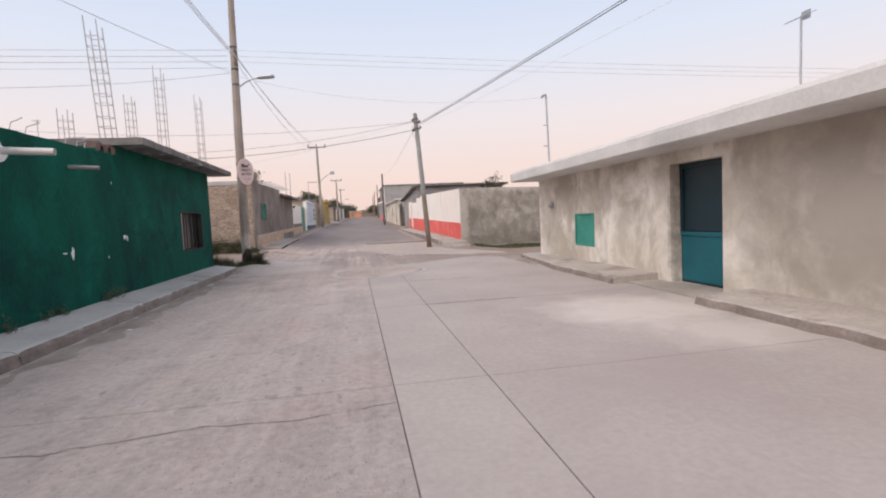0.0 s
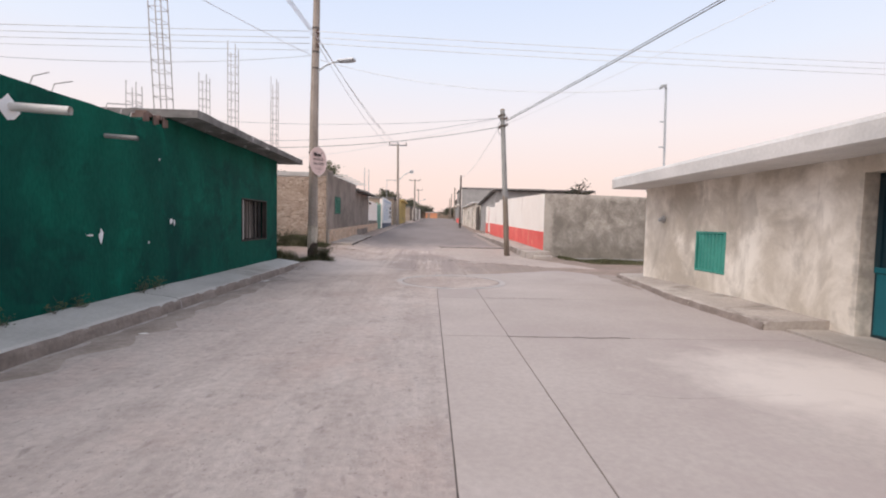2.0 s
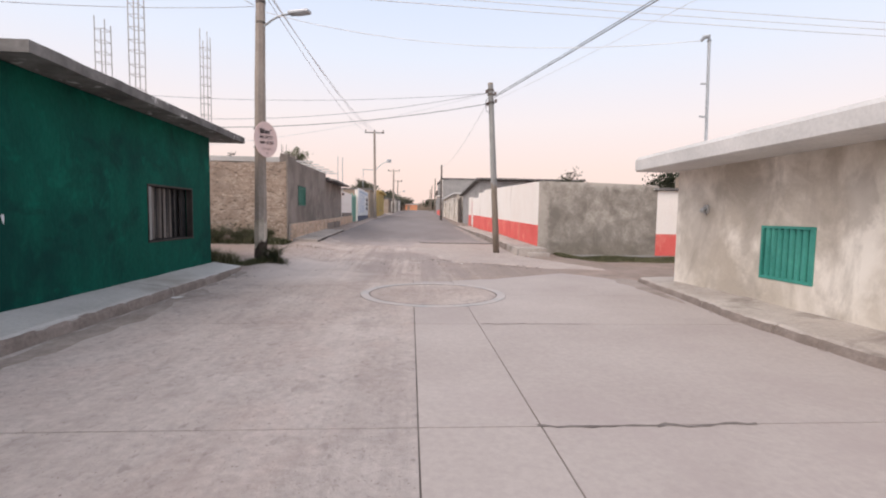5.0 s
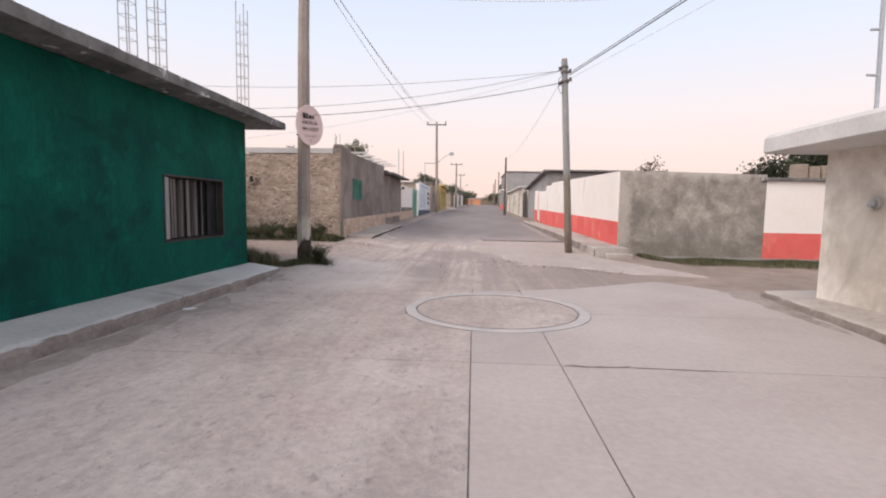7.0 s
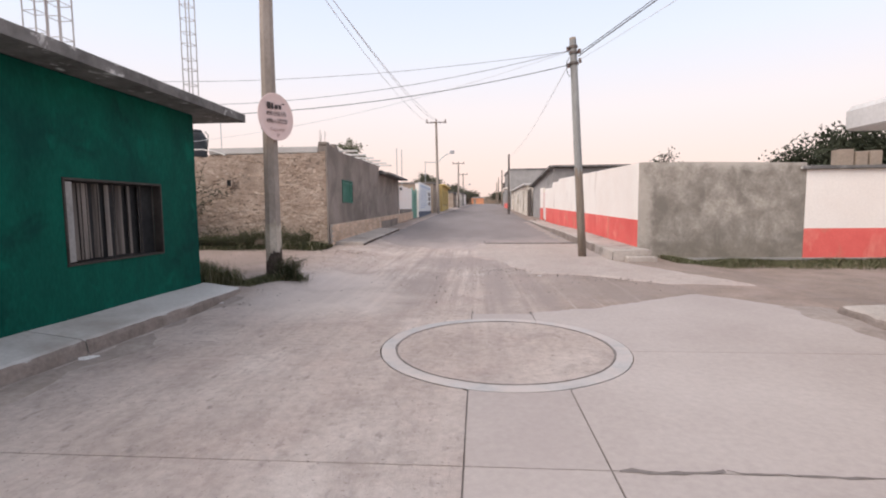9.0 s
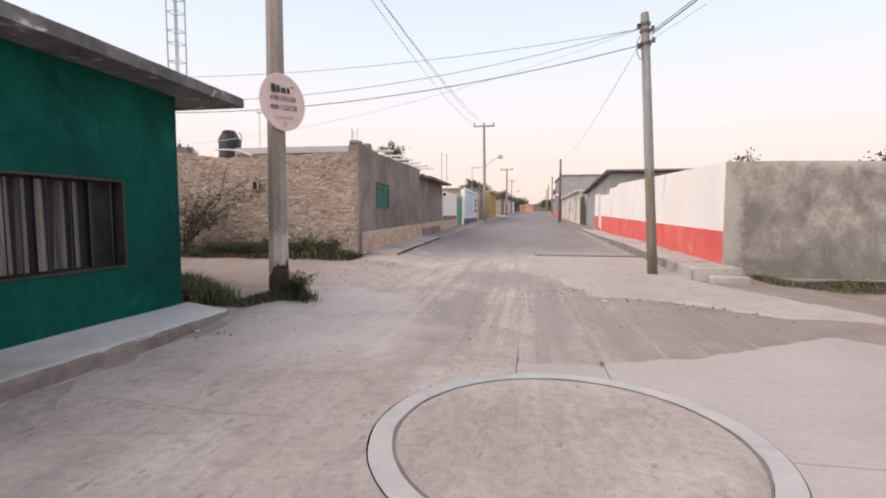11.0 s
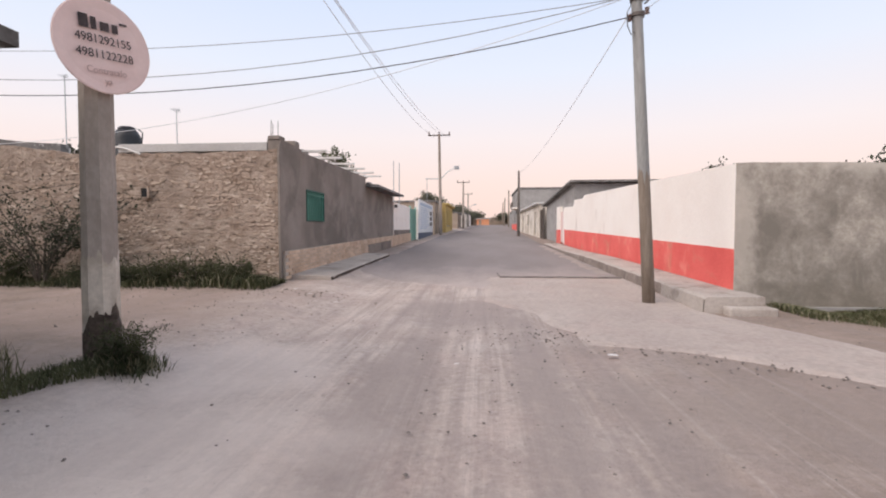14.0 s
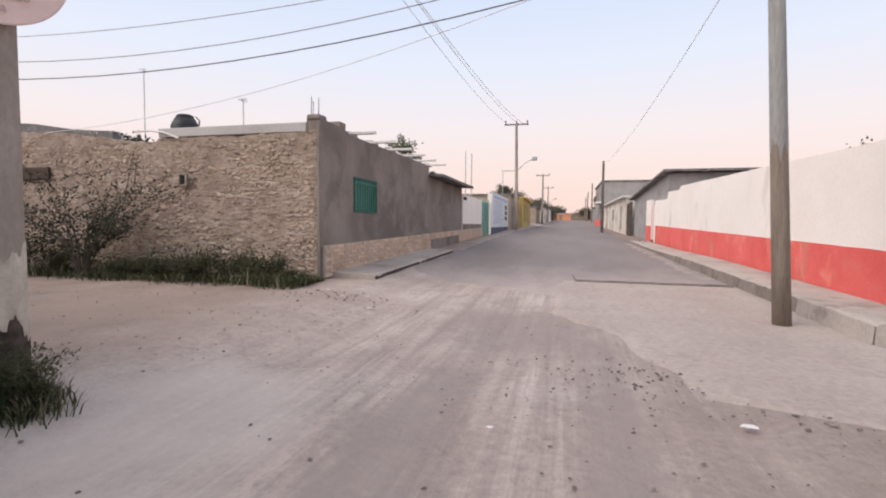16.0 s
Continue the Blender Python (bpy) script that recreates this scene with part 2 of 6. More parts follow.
M["ring"] = surface("blue_grey_cement_ring", (0.40, 0.388, 0.385), (0.475, 0.458, 0.452), 2.0, 20, 0.9, 0.3, grain=0.15, stain=(0.50, 0.445, 0.42), stain_at=(0.43, 0.60), stain_scale=1.4)


def make_earth(name, low, mid, high, track, strength, pits, soil=None, buried=None):
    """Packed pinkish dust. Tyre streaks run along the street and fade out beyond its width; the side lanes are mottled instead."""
    m, t, bs = nodes_of(name)
    n1 = noise_at(t, 0.7, 7, (1, 1, 1), 0.6)
    col = ramp(t, n1, [(0.3, low), (0.55, mid), (0.72, high)])
    geo = t.nodes.new("ShaderNodeNewGeometry")
    sep = t.nodes.new("ShaderNodeSeparateXYZ")
    t.links.new(geo.outputs["Position"], sep.inputs[0])
    if buried:
        lie = t.nodes.new("ShaderNodeMapRange")
        lie.inputs["From Min"].default_value, lie.inputs["From Max"].default_value = 9.2, 13.9
        wave = t.nodes.new("ShaderNodeMath")
        wave.operation = "MULTIPLY_ADD"
        wave.inputs[1].default_value = 2.0
        t.links.new(noise_at(t, 1.1, 6), wave.inputs[0])
        t.links.new(sep.outputs["Y"], wave.inputs[2])
        t.links.new(wave.outputs[0], lie.inputs["Value"])
        col = mixed(t, lie.outputs[0], col, ramp(t, n1, [(0.3, buried[0]), (0.55, buried[1]), (0.72, buried[2])]))
        track = mixed(t, lie.outputs[0], track, buried[3])
    away = t.nodes.new("ShaderNodeMath")
    away.operation = "ABSOLUTE"
    t.links.new(sep.outputs["X"], away.inputs[0])
    lane = t.nodes.new("ShaderNodeMapRange")
    lane.inputs["From Min"].default_value, lane.inputs["From Max"].default_value = 2.2, 4.0
    lane.inputs["To Min"].default_value, lane.inputs["To Max"].default_value = strength, 0.0
    t.links.new(away.outputs[0], lane.inputs["Value"])
    if soil:
        verge = t.nodes.new("ShaderNodeMapRange")
        verge.inputs["From Min"].default_value, verge.inputs["From Max"].default_value = 3.4, 5.2
        wav = t.nodes.new("ShaderNodeMath")
        wav.operation = "MULTIPLY_ADD"
        wav.inputs[1].default_value = 3.0
        t.links.new(noise_at(t, 0.8, 5), wav.inputs[0])
        off = t.nodes.new("ShaderNodeMath")
        off.inputs[1].default_value = 3.0
        t.links.new(sep.outputs["X"], off.inputs[0])
        off_abs = t.nodes.new("ShaderNodeMath")
        off_abs.operation = "MAXIMUM"
        t.links.new(off.outputs[0], off_abs.inputs[0])
        t.links.new(away.outputs[0], off_abs.inputs[1])
        t.links.new(off_abs.outputs[0], wav.inputs[2])
        t.links.new(wav.outputs[0], verge.inputs["Value"])
        verge.inputs["From Min"].default_value, verge.inputs["From Max"].default_value = 4.6, 6.6
        col = mixed(t, verge.outputs[0], col, ramp(t, noise_at(t, 1.7, 6), [(0.3, soil), (0.7, tuple(c * 1.35 for c in soil))]))
    n2 = noise_at(t, 1.0, 9, (2.6, 0.10, 1), 0.70, 0.25)
    f = mixed(t, 1.0, ramp(t, n2, [(0.44, grey(0)), (0.66, grey(0.85))]), lane.outputs[0], "MULTIPLY")
    col = mixed(t, f, col, track)
    n5 = noise_at(t, 1.5, 8, (2.9, 0.08, 1), 0.70, 0.25, (5, 2, 0))
    f = mixed(t, 1.0, ramp(t, n5, [(0.54, grey(0)), (0.70, grey(0.6))]), lane.outputs[0], "MULTIPLY")
    col = mixed(t, f, col, tuple(min(1, c * 1.12) for c in high))
    n9 = noise_at(t, 3.4, 6, (2.6, 0.05, 1), 0.7, 0.15, (2, 7, 0))
    f = mixed(t, 1.0, ramp(t, n9, [(0.48, grey(0)), (0.64, grey(0.5))]), lane.outputs[0], "MULTIPLY")
    col = mixed(t, f, col, track)
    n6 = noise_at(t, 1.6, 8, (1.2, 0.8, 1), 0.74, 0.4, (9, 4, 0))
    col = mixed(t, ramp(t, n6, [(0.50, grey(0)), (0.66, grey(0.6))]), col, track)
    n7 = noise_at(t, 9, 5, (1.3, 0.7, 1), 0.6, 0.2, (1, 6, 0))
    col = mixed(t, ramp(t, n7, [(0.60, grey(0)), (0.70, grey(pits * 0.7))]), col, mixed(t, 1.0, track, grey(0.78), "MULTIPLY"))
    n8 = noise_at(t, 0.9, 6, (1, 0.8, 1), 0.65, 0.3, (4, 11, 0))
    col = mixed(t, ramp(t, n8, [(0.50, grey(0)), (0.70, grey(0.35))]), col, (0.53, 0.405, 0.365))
    n3 = noise_at(t, 14, 7, (1, 1, 1), 0.75)
    col = mixed(t, 1.0, col, ramp(t, n3, [(0.27, grey(0.74)), (0.73, grey(1.10))]), "MULTIPLY")
    n4 = noise_at(t, 45, 3, (1, 1, 1), 0.6)
    col = mixed(t, ramp(t, n4, [(0.66, grey(0)), (0.70, grey(pits))]), col, (0.22, 0.185, 0.17))
    t.links.new(col, bs.inputs["Base Color"])
    bs.inputs["Roughness"].default_value = 0.97
    bs.inputs["Specular IOR Level"].default_value = 0.12
    relief(t, bs, mixed(t, 0.5, n3, noise_at(t, 4.5, 8, (1, 0.7, 1), 0.72)), 0.8, 0.05)
    return m


EARTH = ((0.46, 0.382, 0.343), (0.55, 0.47, 0.425), (0.65, 0.575, 0.53), (0.335, 0.282, 0.262))
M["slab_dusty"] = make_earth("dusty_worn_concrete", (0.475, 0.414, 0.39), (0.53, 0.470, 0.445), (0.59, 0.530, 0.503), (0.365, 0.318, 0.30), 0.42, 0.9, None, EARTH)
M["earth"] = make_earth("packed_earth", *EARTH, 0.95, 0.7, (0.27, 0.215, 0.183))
M["apron"] = make_earth("dusty_apron_concrete", (0.45, 0.38, 0.345), (0.50, 0.43, 0.39), (0.54, 0.475, 0.435), (0.41, 0.345, 0.315), 0.25, 0.3)


def make_rubble():
    """Mud wall with small flat stones in rough courses; washed mud hides many of them, and lumps have fallen out."""
    m, t, bs = nodes_of("mud_and_rubble")
    geo = t.nodes.new("ShaderNodeNewGeometry")
    warp = t.nodes.new("ShaderNodeTexNoise")
    warp.inputs["Scale"].default_value, warp.inputs["Detail"].default_value = 4.0, 4.0
    t.links.new(geo.outputs["Position"], warp.inputs["Vector"])
    add = t.nodes.new("ShaderNodeVectorMath")
    add.operation = "MULTIPLY_ADD"
    add.inputs[1].default_value = (0.16, 0.0, 0.10)
    t.links.new(warp.outputs["Color"], add.inputs[0])
    t.links.new(geo.outputs["Position"], add.inputs[2])
    mp = t.nodes.new("ShaderNodeMapping")
    mp.inputs["Scale"].default_value = (1.0, 0.2, 2.2)
    t.links.new(add.outputs[0], mp.inputs[0])
    cells, edges = t.nodes.new("ShaderNodeTexVoronoi"), t.nodes.new("ShaderNodeTexVoronoi")
    edges.feature = "DISTANCE_TO_EDGE"
    for v in (cells, edges):
        v.inputs["Scale"].default_value = 7.5
        t.links.new(mp.outputs[0], v.inputs["Vector"])
    stone = ramp(t, cells.outputs["Color"], [(0.1, (0.36, 0.255, 0.19)), (0.5, (0.48, 0.36, 0.275)), (0.9, (0.62, 0.49, 0.39))])
    gap = ramp(t, edges.outputs["Distance"], [(0.0, grey(0.0)), (0.09, grey(1))])
    col = mixed(t, gap, (0.27, 0.20, 0.15), stone)
    mud = noise_at(t, 1.1, 8, (1, 1, 1.3), 0.66, 0.3)
    cover = ramp(t, mud, [(0.36, grey(0.3)), (0.50, grey(1.0))])
    tone = ramp(t, noise_at(t, 2.4, 8, (1, 1, 1.6), 0.7), [(0.32, (0.34, 0.255, 0.20)), (0.5, (0.48, 0.378, 0.305)), (0.68, (0.66, 0.545, 0.455))])
    col = mixed(t, cover, col, tone)
    lump = noise_at(t, 5.0, 8, (1, 1, 2.8), 0.76, 0.3)
    # hollows left by fallen lumps darkened, their shade put into the colour
    col = mixed(t, ramp(t, lump, [(0.39, grey(0.95)), (0.47, grey(0))]), col, (0.16, 0.122, 0.094))
    fine = noise_at(t, 26, 6, (1, 1, 1.4), 0.7)
    col = mixed(t, 1.0, col, ramp(t, fine, [(0.28, grey(0.72)), (0.72, grey(1.08))]), "MULTIPLY")
    dirt = noise_at(t, 0.55, 6, (1, 1, 1), 0.6, 0.4, (2, 0, 5))
    col = mixed(t, ramp(t, dirt, [(0.50, grey(0)), (0.66, grey(0.65))]), col, (0.31, 0.25, 0.205))
    t.links.new(col, bs.inputs["Base Color"])
    bs.inputs["Roughness"].default_value = 0.97
    bs.inputs["Specular IOR Level"].default_value = 0.1
    h = mixed(t, cover, gap, lump)
    h = mixed(t, 0.4, h, lump)
    h = mixed(t, 0.25, h, fine)
    relief(t, bs, h, 1.0, 0.07)
    return m


def make_far_road():
    """Grey concrete whose near end lies under blown dust."""
    m, t, bs = nodes_of("grey_far_concrete")
    n1 = noise_at(t, 0.35, 6, (1.5, 0.4, 1))
    col = ramp(t, n1, [(0.3, (0.225, 0.197, 0.19)), (0.7, (0.285, 0.25, 0.242))])
    fine = noise_at(t, 14, 6, (1.3, 0.6, 1), 0.7)
    col = mixed(t, 1.0, col, ramp(t, fine, [(0.25, grey(0.86)), (0.75, grey(1.06))]), "MULTIPLY")
    geo = t.nodes.new("ShaderNodeNewGeometry")
    sep = t.nodes.new("ShaderNodeSeparateXYZ")
    t.links.new(geo.outputs["Position"], sep.inputs[0])
    blow = noise_at(t, 0.9, 7, (1.4, 0.5, 1), 0.65)
    reach = t.nodes.new("ShaderNodeMath")
    reach.operation = "MULTIPLY_ADD"
    reach.inputs[1].default_value = -7.0
    t.links.new(blow, reach.inputs[0])
    t.links.new(sep.outputs["Y"], reach.inputs[2])
    lie = t.nodes.new("ShaderNodeMapRange")
    lie.inputs["From Min"].default_value, lie.inputs["From Max"].default_value = 19.0, 24.5
    t.links.new(reach.outputs[0], lie.inputs["Value"])
    dust = ramp(t, fine, [(0.3, (0.40, 0.335, 0.31)), (0.7, (0.48, 0.41, 0.38))])
    col = mixed(t, lie.outputs[0], dust, col)
    t.links.new(col, bs.inputs["Base Color"])
    bs.inputs["Roughness"].default_value = 0.93
    bs.inputs["Specular IOR Level"].default_value = 0.2
    relief(t, bs, fine, 0.3, 0.01)
    return m


def add_runs(m, dark, scale, stretch, at, shift, amount):
    """Damp marks of their own shape over a finished surface."""
    t = m.node_tree
    bs = t.nodes["Principled BSDF"]
    old = bs.inputs["Base Color"].links[0].from_socket
    n = noise_at(t, scale, 7, stretch, 0.6, 0.5, shift)
    f = ramp(t, n, [(at[0], grey(0)), (at[1], grey(amount))])
    t.links.new(mixed(t, f, old, dark), bs.inputs["Base Color"])


def add_spot(m, centre, radii, tone, amount, seed):
    """One ragged mark at its own place on a surface."""
    t = m.node_tree
    bs = t.nodes["Principled BSDF"]
    old = bs.inputs["Base Color"].links[0].from_socket
    geo = t.nodes.new("ShaderNodeNewGeometry")
    mp = t.nodes.new("ShaderNodeMapping")
    mp.vector_type = "TEXTURE"
    mp.inputs["Location"].default_value, mp.inputs["Scale"].default_value = centre, radii
    t.links.new(geo.outputs["Position"], mp.inputs[0])
    ln = t.nodes.new("ShaderNodeVectorMath")
    ln.operation = "LENGTH"
    t.links.new(mp.outputs[0], ln.inputs[0])
    wv = t.nodes.new("ShaderNodeMath")
    wv.operation = "MULTIPLY_ADD"
    wv.inputs[1].default_value = 1.5
    t.links.new(noise_at(t, 1.6 / max(0.3, min(radii)), 6, (1, 1, 1), 0.6, 0.3, (seed, 2, 1)), wv.inputs[0])
    t.links.new(ln.outputs["Value"], wv.inputs[2])
    f = ramp(t, wv.outputs[0], [(0.0, grey(amount)), (0.45, grey(amount)), (0.72, grey(0))])
    wv2 = t.nodes.new("ShaderNodeMath")
    wv2.operation = "MULTIPLY"
    wv2.inputs[1].default_value = 0.4
    t.links.new(wv.outputs[0], wv2.inputs[0])
    t.links.new(wv2.outputs[0], f.node.inputs[0])
    t.links.new(mixed(t, f, old, tone), bs.inputs["Base Color"])


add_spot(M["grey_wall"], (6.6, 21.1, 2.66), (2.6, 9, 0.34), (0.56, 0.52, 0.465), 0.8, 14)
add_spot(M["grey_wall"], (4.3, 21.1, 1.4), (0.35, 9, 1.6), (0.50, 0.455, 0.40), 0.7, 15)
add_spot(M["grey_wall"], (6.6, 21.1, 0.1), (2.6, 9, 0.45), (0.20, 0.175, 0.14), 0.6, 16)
add_spot(M["slab"], (3.1, 5.7, 0), (1.5, 1.1, 1), (0.66, 0.60, 0.555), 0.75, 1)
add_spot(M["slab"], (3.4, 4.3, 0), (0.9, 0.9, 1), (0.64, 0.58, 0.54), 0.6, 4)
for nm in ("earth", "slab_dusty"):
    add_spot(M[nm], (0.25, 16.6, 0), (0.34, 4.6, 9), (0.325, 0.277, 0.258), 0.75, 7)
    add_spot(M[nm], (-1.2, 16.0, 0), (0.42, 3.8, 9), (0.335, 0.285, 0.265), 0.65, 8)
    add_spot(M[nm], (-0.7, 20.2, 0), (1.5, 1.7, 9), (0.30, 0.255, 0.24), 0.65, 9)
    add_spot(M[nm], (0.95, 15.6, 0), (0.22, 2.4, 9), (0.31, 0.262, 0.243), 0.55, 11)
    # pale dirt patch, its colour also raised to offset the green house's shade
    add_spot(M[nm], (-2.6, 14.7, 0), (1.5, 1.5, 9), (0.64, 0.567, 0.527), 0.55, 13)
    add_spot(M[nm], (-2.7, 16.6, 0), (1.2, 1.5, 9), (0.64, 0.565, 0.525), 0.55, 20)
add_spot(M["earth"], (-6.0, 18.8, 0), (2.6, 1.9, 9), (0.34, 0.265, 0.23), 0.55, 10)
add_spot(M["earth"], (2.3, 15.9, 0), (1.7, 1.3, 9), (0.30, 0.25, 0.225), 0.6, 12)
add_spot(M["tan"], (4.9, 3.9, 1.2), (1, 2.6, 1.9), (0.36, 0.317, 0.268), 0.85, 17)
# grey stain of the door jamb, with the recess's shade painted in
add_spot(M["tan"], (5.02, 7.42, 1.0), (0.2, 0.08, 1.6), (0.27, 0.243, 0.212), 0.85, 18)
# shade over the doorway ramp, painted into the slab colour
add_spot(M["walk_old"], (4.6, 6.7, 0), (0.8, 1.3, 1), (0.27, 0.243, 0.215), 0.6, 19)
add_spot(M["tan"], (4.886, 12.4, 1.5), (1, 0.22, 0.24), (0.33, 0.29, 0.245), 0.7, 5)
add_spot(M["tan"], (4.9, 9.5, 0.85), (1, 0.32, 0.75), (0.84, 0.79, 0.71), 0.8, 2)
add_spot(M["tan"], (4.9, 12.6, 1.1), (1, 0.75, 1.1), (0.40, 0.35, 0.295), 0.65, 3)
add_spot(M["tan"], (4.9, 11.6, 0.25), (1, 1.0, 0.25), (0.40, 0.35, 0.295), 0.5, 6)
add_runs(M["tan"], (0.36, 0.315, 0.262), 0.9, (1, 1, 0.9), (0.54, 0.64), (2, 1.4, 6), 0.6)
add_runs(M["tan"], (0.42, 0.37, 0.31), 3.0, (1, 1.2, 0.35), (0.58, 0.68), (5, 3, 2), 0.5)
add_runs(M["green"], (0.004, 0.15, 0.10), 2.6, (1, 1, 0.8), (0.58, 0.70), (1, 2, 3), 0.5)
add_runs(M["green"], (0.0025, 0.035, 0.03), 1.0, (1, 0.7, 1.1), (0.55, 0.62), (8, 2, 5), 0.55)
add_runs(M["grey_plaster"], (0.115, 0.098, 0.085), 0.7, (1, 0.8, 0.9), (0.52, 0.60), (3, 9, 1), 0.5)
add_runs(M["red"], (0.88, 0.34, 0.27), 1.6, (1, 0.8, 0.5), (0.55, 0.68), (3, 9, 1), 0.6)
M["adobe"] = make_rubble()
M["far_road"] = make_far_road()


# ---- building tools ----
def part(name, bm, material, parent=None, label="", smooth=False):
    """Links a bmesh as one mesh object, under a thing or a part if given."""
    me = bpy.data.meshes.new(name)
    bmesh.ops.recalc_face_normals(bm, faces=bm.faces)
    bm.to_mesh(me)
    bm.free()
    for mt in material if isinstance(material, (list, tuple)) else (material,):
        me.materials.append(mt)
    if smooth:
        for p in me.polygons:
            p.use_smooth = True
    ob = new(name, me)
    if parent:
        ob.parent = parent
        ob.matrix_parent_inverse = parent.matrix_basis.inverted()
    if label:
        ob["label"] = label
    return ob


def thing(name, label, category, at=(0, 0, 0), group="", kind=""):
    e = new(name)
    e.empty_display_size = 0.2
    e.matrix_basis = Matrix.Translation(at)
    return tagged(e, label, category, group, kind)


def box(bm, x0, x1, y0, y1, z0, z1, bevel=0.0):
    vs = [bm.verts.new((x, y, z)) for x in (x0, x1) for y in (y0, y1) for z in (z0, z1)]
    fs = [bm.faces.new([vs[i] for i in q]) for q in ((0, 1, 3, 2), (4, 6, 7, 5), (0, 4, 5, 1), (2, 3, 7, 6), (0, 2, 6, 4), (1, 5, 7, 3))]
    if bevel:
        bmesh.ops.bevel(bm, geom=list({e for f in fs for e in f.edges}), offset=bevel, segments=2, affect="EDGES", profile=0.6)
    return bm


def bx(*a, **k):
    return box(bmesh.new(), *a, **k)


def tube(bm, pts, radii, n=8, cap=True):
    """A tube through points, with a radius at each."""
    rings = []
    for i, p in enumerate(pts):
        p = Vector(p)
        a, b = Vector(pts[max(0, i - 1)]), Vector(pts[min(len(pts) - 1, i + 1)])
        d = (b - a).normalized()
        u = d.cross(Vector((0, 0, 1)) if abs(d.z) < 0.95 else Vector((0, 1, 0))).normalized()
        v = d.cross(u)
        r = radii[i] if isinstance(radii, (list, tuple)) else radii
        rings.append([bm.verts.new(p + r * (math.cos(k * math.tau / n) * u + math.sin(k * math.tau / n) * v)) for k in range(n)])
    for a, b in zip(rings, rings[1:]):
        for k in range(n):
            bm.faces.new((a[k], a[(k + 1) % n], b[(k + 1) % n], b[k]))
    if cap:
        bm.faces.new(rings[0][::-1])
        bm.faces.new(rings[-1])
    return bm


def sheet(us, vs, put, thick, holes=(), top=None, rough=0.0):
    """A wall with thickness and real openings. us, vs: cuts along and up; put(u, v, w) gives the place; top(u): the uneven upper edge."""
    us, vs = sorted(set(round(u, 4) for u in us)), sorted(set(round(v, 4) for v in vs))
    bm, made = bmesh.new(), {}

    def vert(i, j, k):
        if (i, j, k) not in made:
            u, v = us[i], vs[j]
            if top and j == len(vs) - 1:
                v = top(u)
            w = thick * k
            if rough and k == 0:
                w -= rough * (noise.fractal(Vector((u * 2.1, v * 2.6, 3.3)), 0.8, 2.1, 5))
            made[i, j, k] = bm.verts.new(put(u, v, w))
        return made[i, j, k]

    def solid(i, j):
        if not (0 <= i < len(us) - 1 and 0 <= j < len(vs) - 1):
            return False
        u, v = (us[i] + us[i + 1]) / 2, (vs[j] + vs[j + 1]) / 2
        return not any(a < u < b and c < v < d for a, b, c, d in holes)

    for i in range(len(us) - 1):
        for j in range(len(vs) - 1):
            if not solid(i, j):
                continue
            for k in (0, 1):
                bm.faces.new([vert(*q, k) for q in ((i, j), (i + 1, j), (i + 1, j + 1), (i, j + 1))])
            for di, dj, e in ((-1, 0, ((i, j), (i, j + 1))), (1, 0, ((i + 1, j), (i + 1, j + 1))), (0, -1, ((i, j), (i + 1, j))), (0, 1, ((i, j + 1), (i + 1, j + 1)))):
                if not solid(i + di, j + dj):
                    bm.faces.new((vert(*e[0], 0), vert(*e[1], 0), vert(*e[1], 1), vert(*e[0], 1)))
    return bm


def steps(a, b, d):
    n = max(1, round(abs(b - a) / d))
    return [a + (b - a) * i / n for i in range(n + 1)]


def soft(t):
    t = min(1.0, max(0.0, t))
    return t * t * (3 - 2 * t)


def ground_z(x, y):
    """The lie of the land: level up to the crossing, then a gentle climb; the left verge of the crossing lies higher, the right lane lower."""
    rise = 0.0215 * max(0.0, y - 20.5) if y < 130 else 0.0215 * 109.5
    left = 0.20 * soft((-2.5 - x) / 1.5) * soft((y - 13.6) / 3.0)
    right = -0.14 * soft((x - 4.6) / 1.6) * soft((y - 14.5) / 1.5) * (1 - soft((y - 20.6) / 1.2))
    return rise + left + right


def prism(pts, z0, z1):
    """An upright prism on a plan outline."""
    bm = bmesh.new()
    lo = [bm.verts.new((x, y, z0)) for x, y in pts]
    hi = [bm.verts.new((x, y, z1)) for x, y in pts]
    bm.faces.new(hi)
    bm.faces.new(lo[::-1])
    for i in range(len(pts)):
        j = (i + 1) % len(pts)
        bm.faces.new((lo[i], lo[j], hi[j], hi[i]))
    return bm


def blob(bm, c, r, seed, flat=1.0):
    """A small uneven stone."""
    rs = random.Random(seed)
    ret = bmesh.ops.create_icosphere(bm, subdivisions=1, radius=r)
    for v in ret["verts"]:
        v.co *= rs.uniform(0.75, 1.2)
        v.co.z *= flat
        v.co += Vector(c)


def leaf_cards(points, size, seed, long=1.6):
    """Many small pointed leaves, each a folded pair of triangles, at the given places."""
    rs = random.Random(seed)
    vs, fs = [], []
    for p in points:
        d = Vector((rs.gauss(0, 1), rs.gauss(0, 1), rs.gauss(0.25, 0.8))).normalized()
        s = d.cross(Vector((rs.gauss(0, 1), rs.gauss(0, 1), rs.gauss(0, 1)))).normalized()
        k = size * rs.uniform(0.6, 1.3)
        up = d.cross(s) * k * 0.25
        b = len(vs)
        p = Vector(p)
        vs += [p, p + d * k * long * 0.5 + s * k * 0.4 + up, p + d * k * long, p + d * k * long * 0.5 - s * k * 0.4 + up]
        fs += [(b, b + 1, b + 2), (b, b + 2, b + 3)]
    return vs, fs


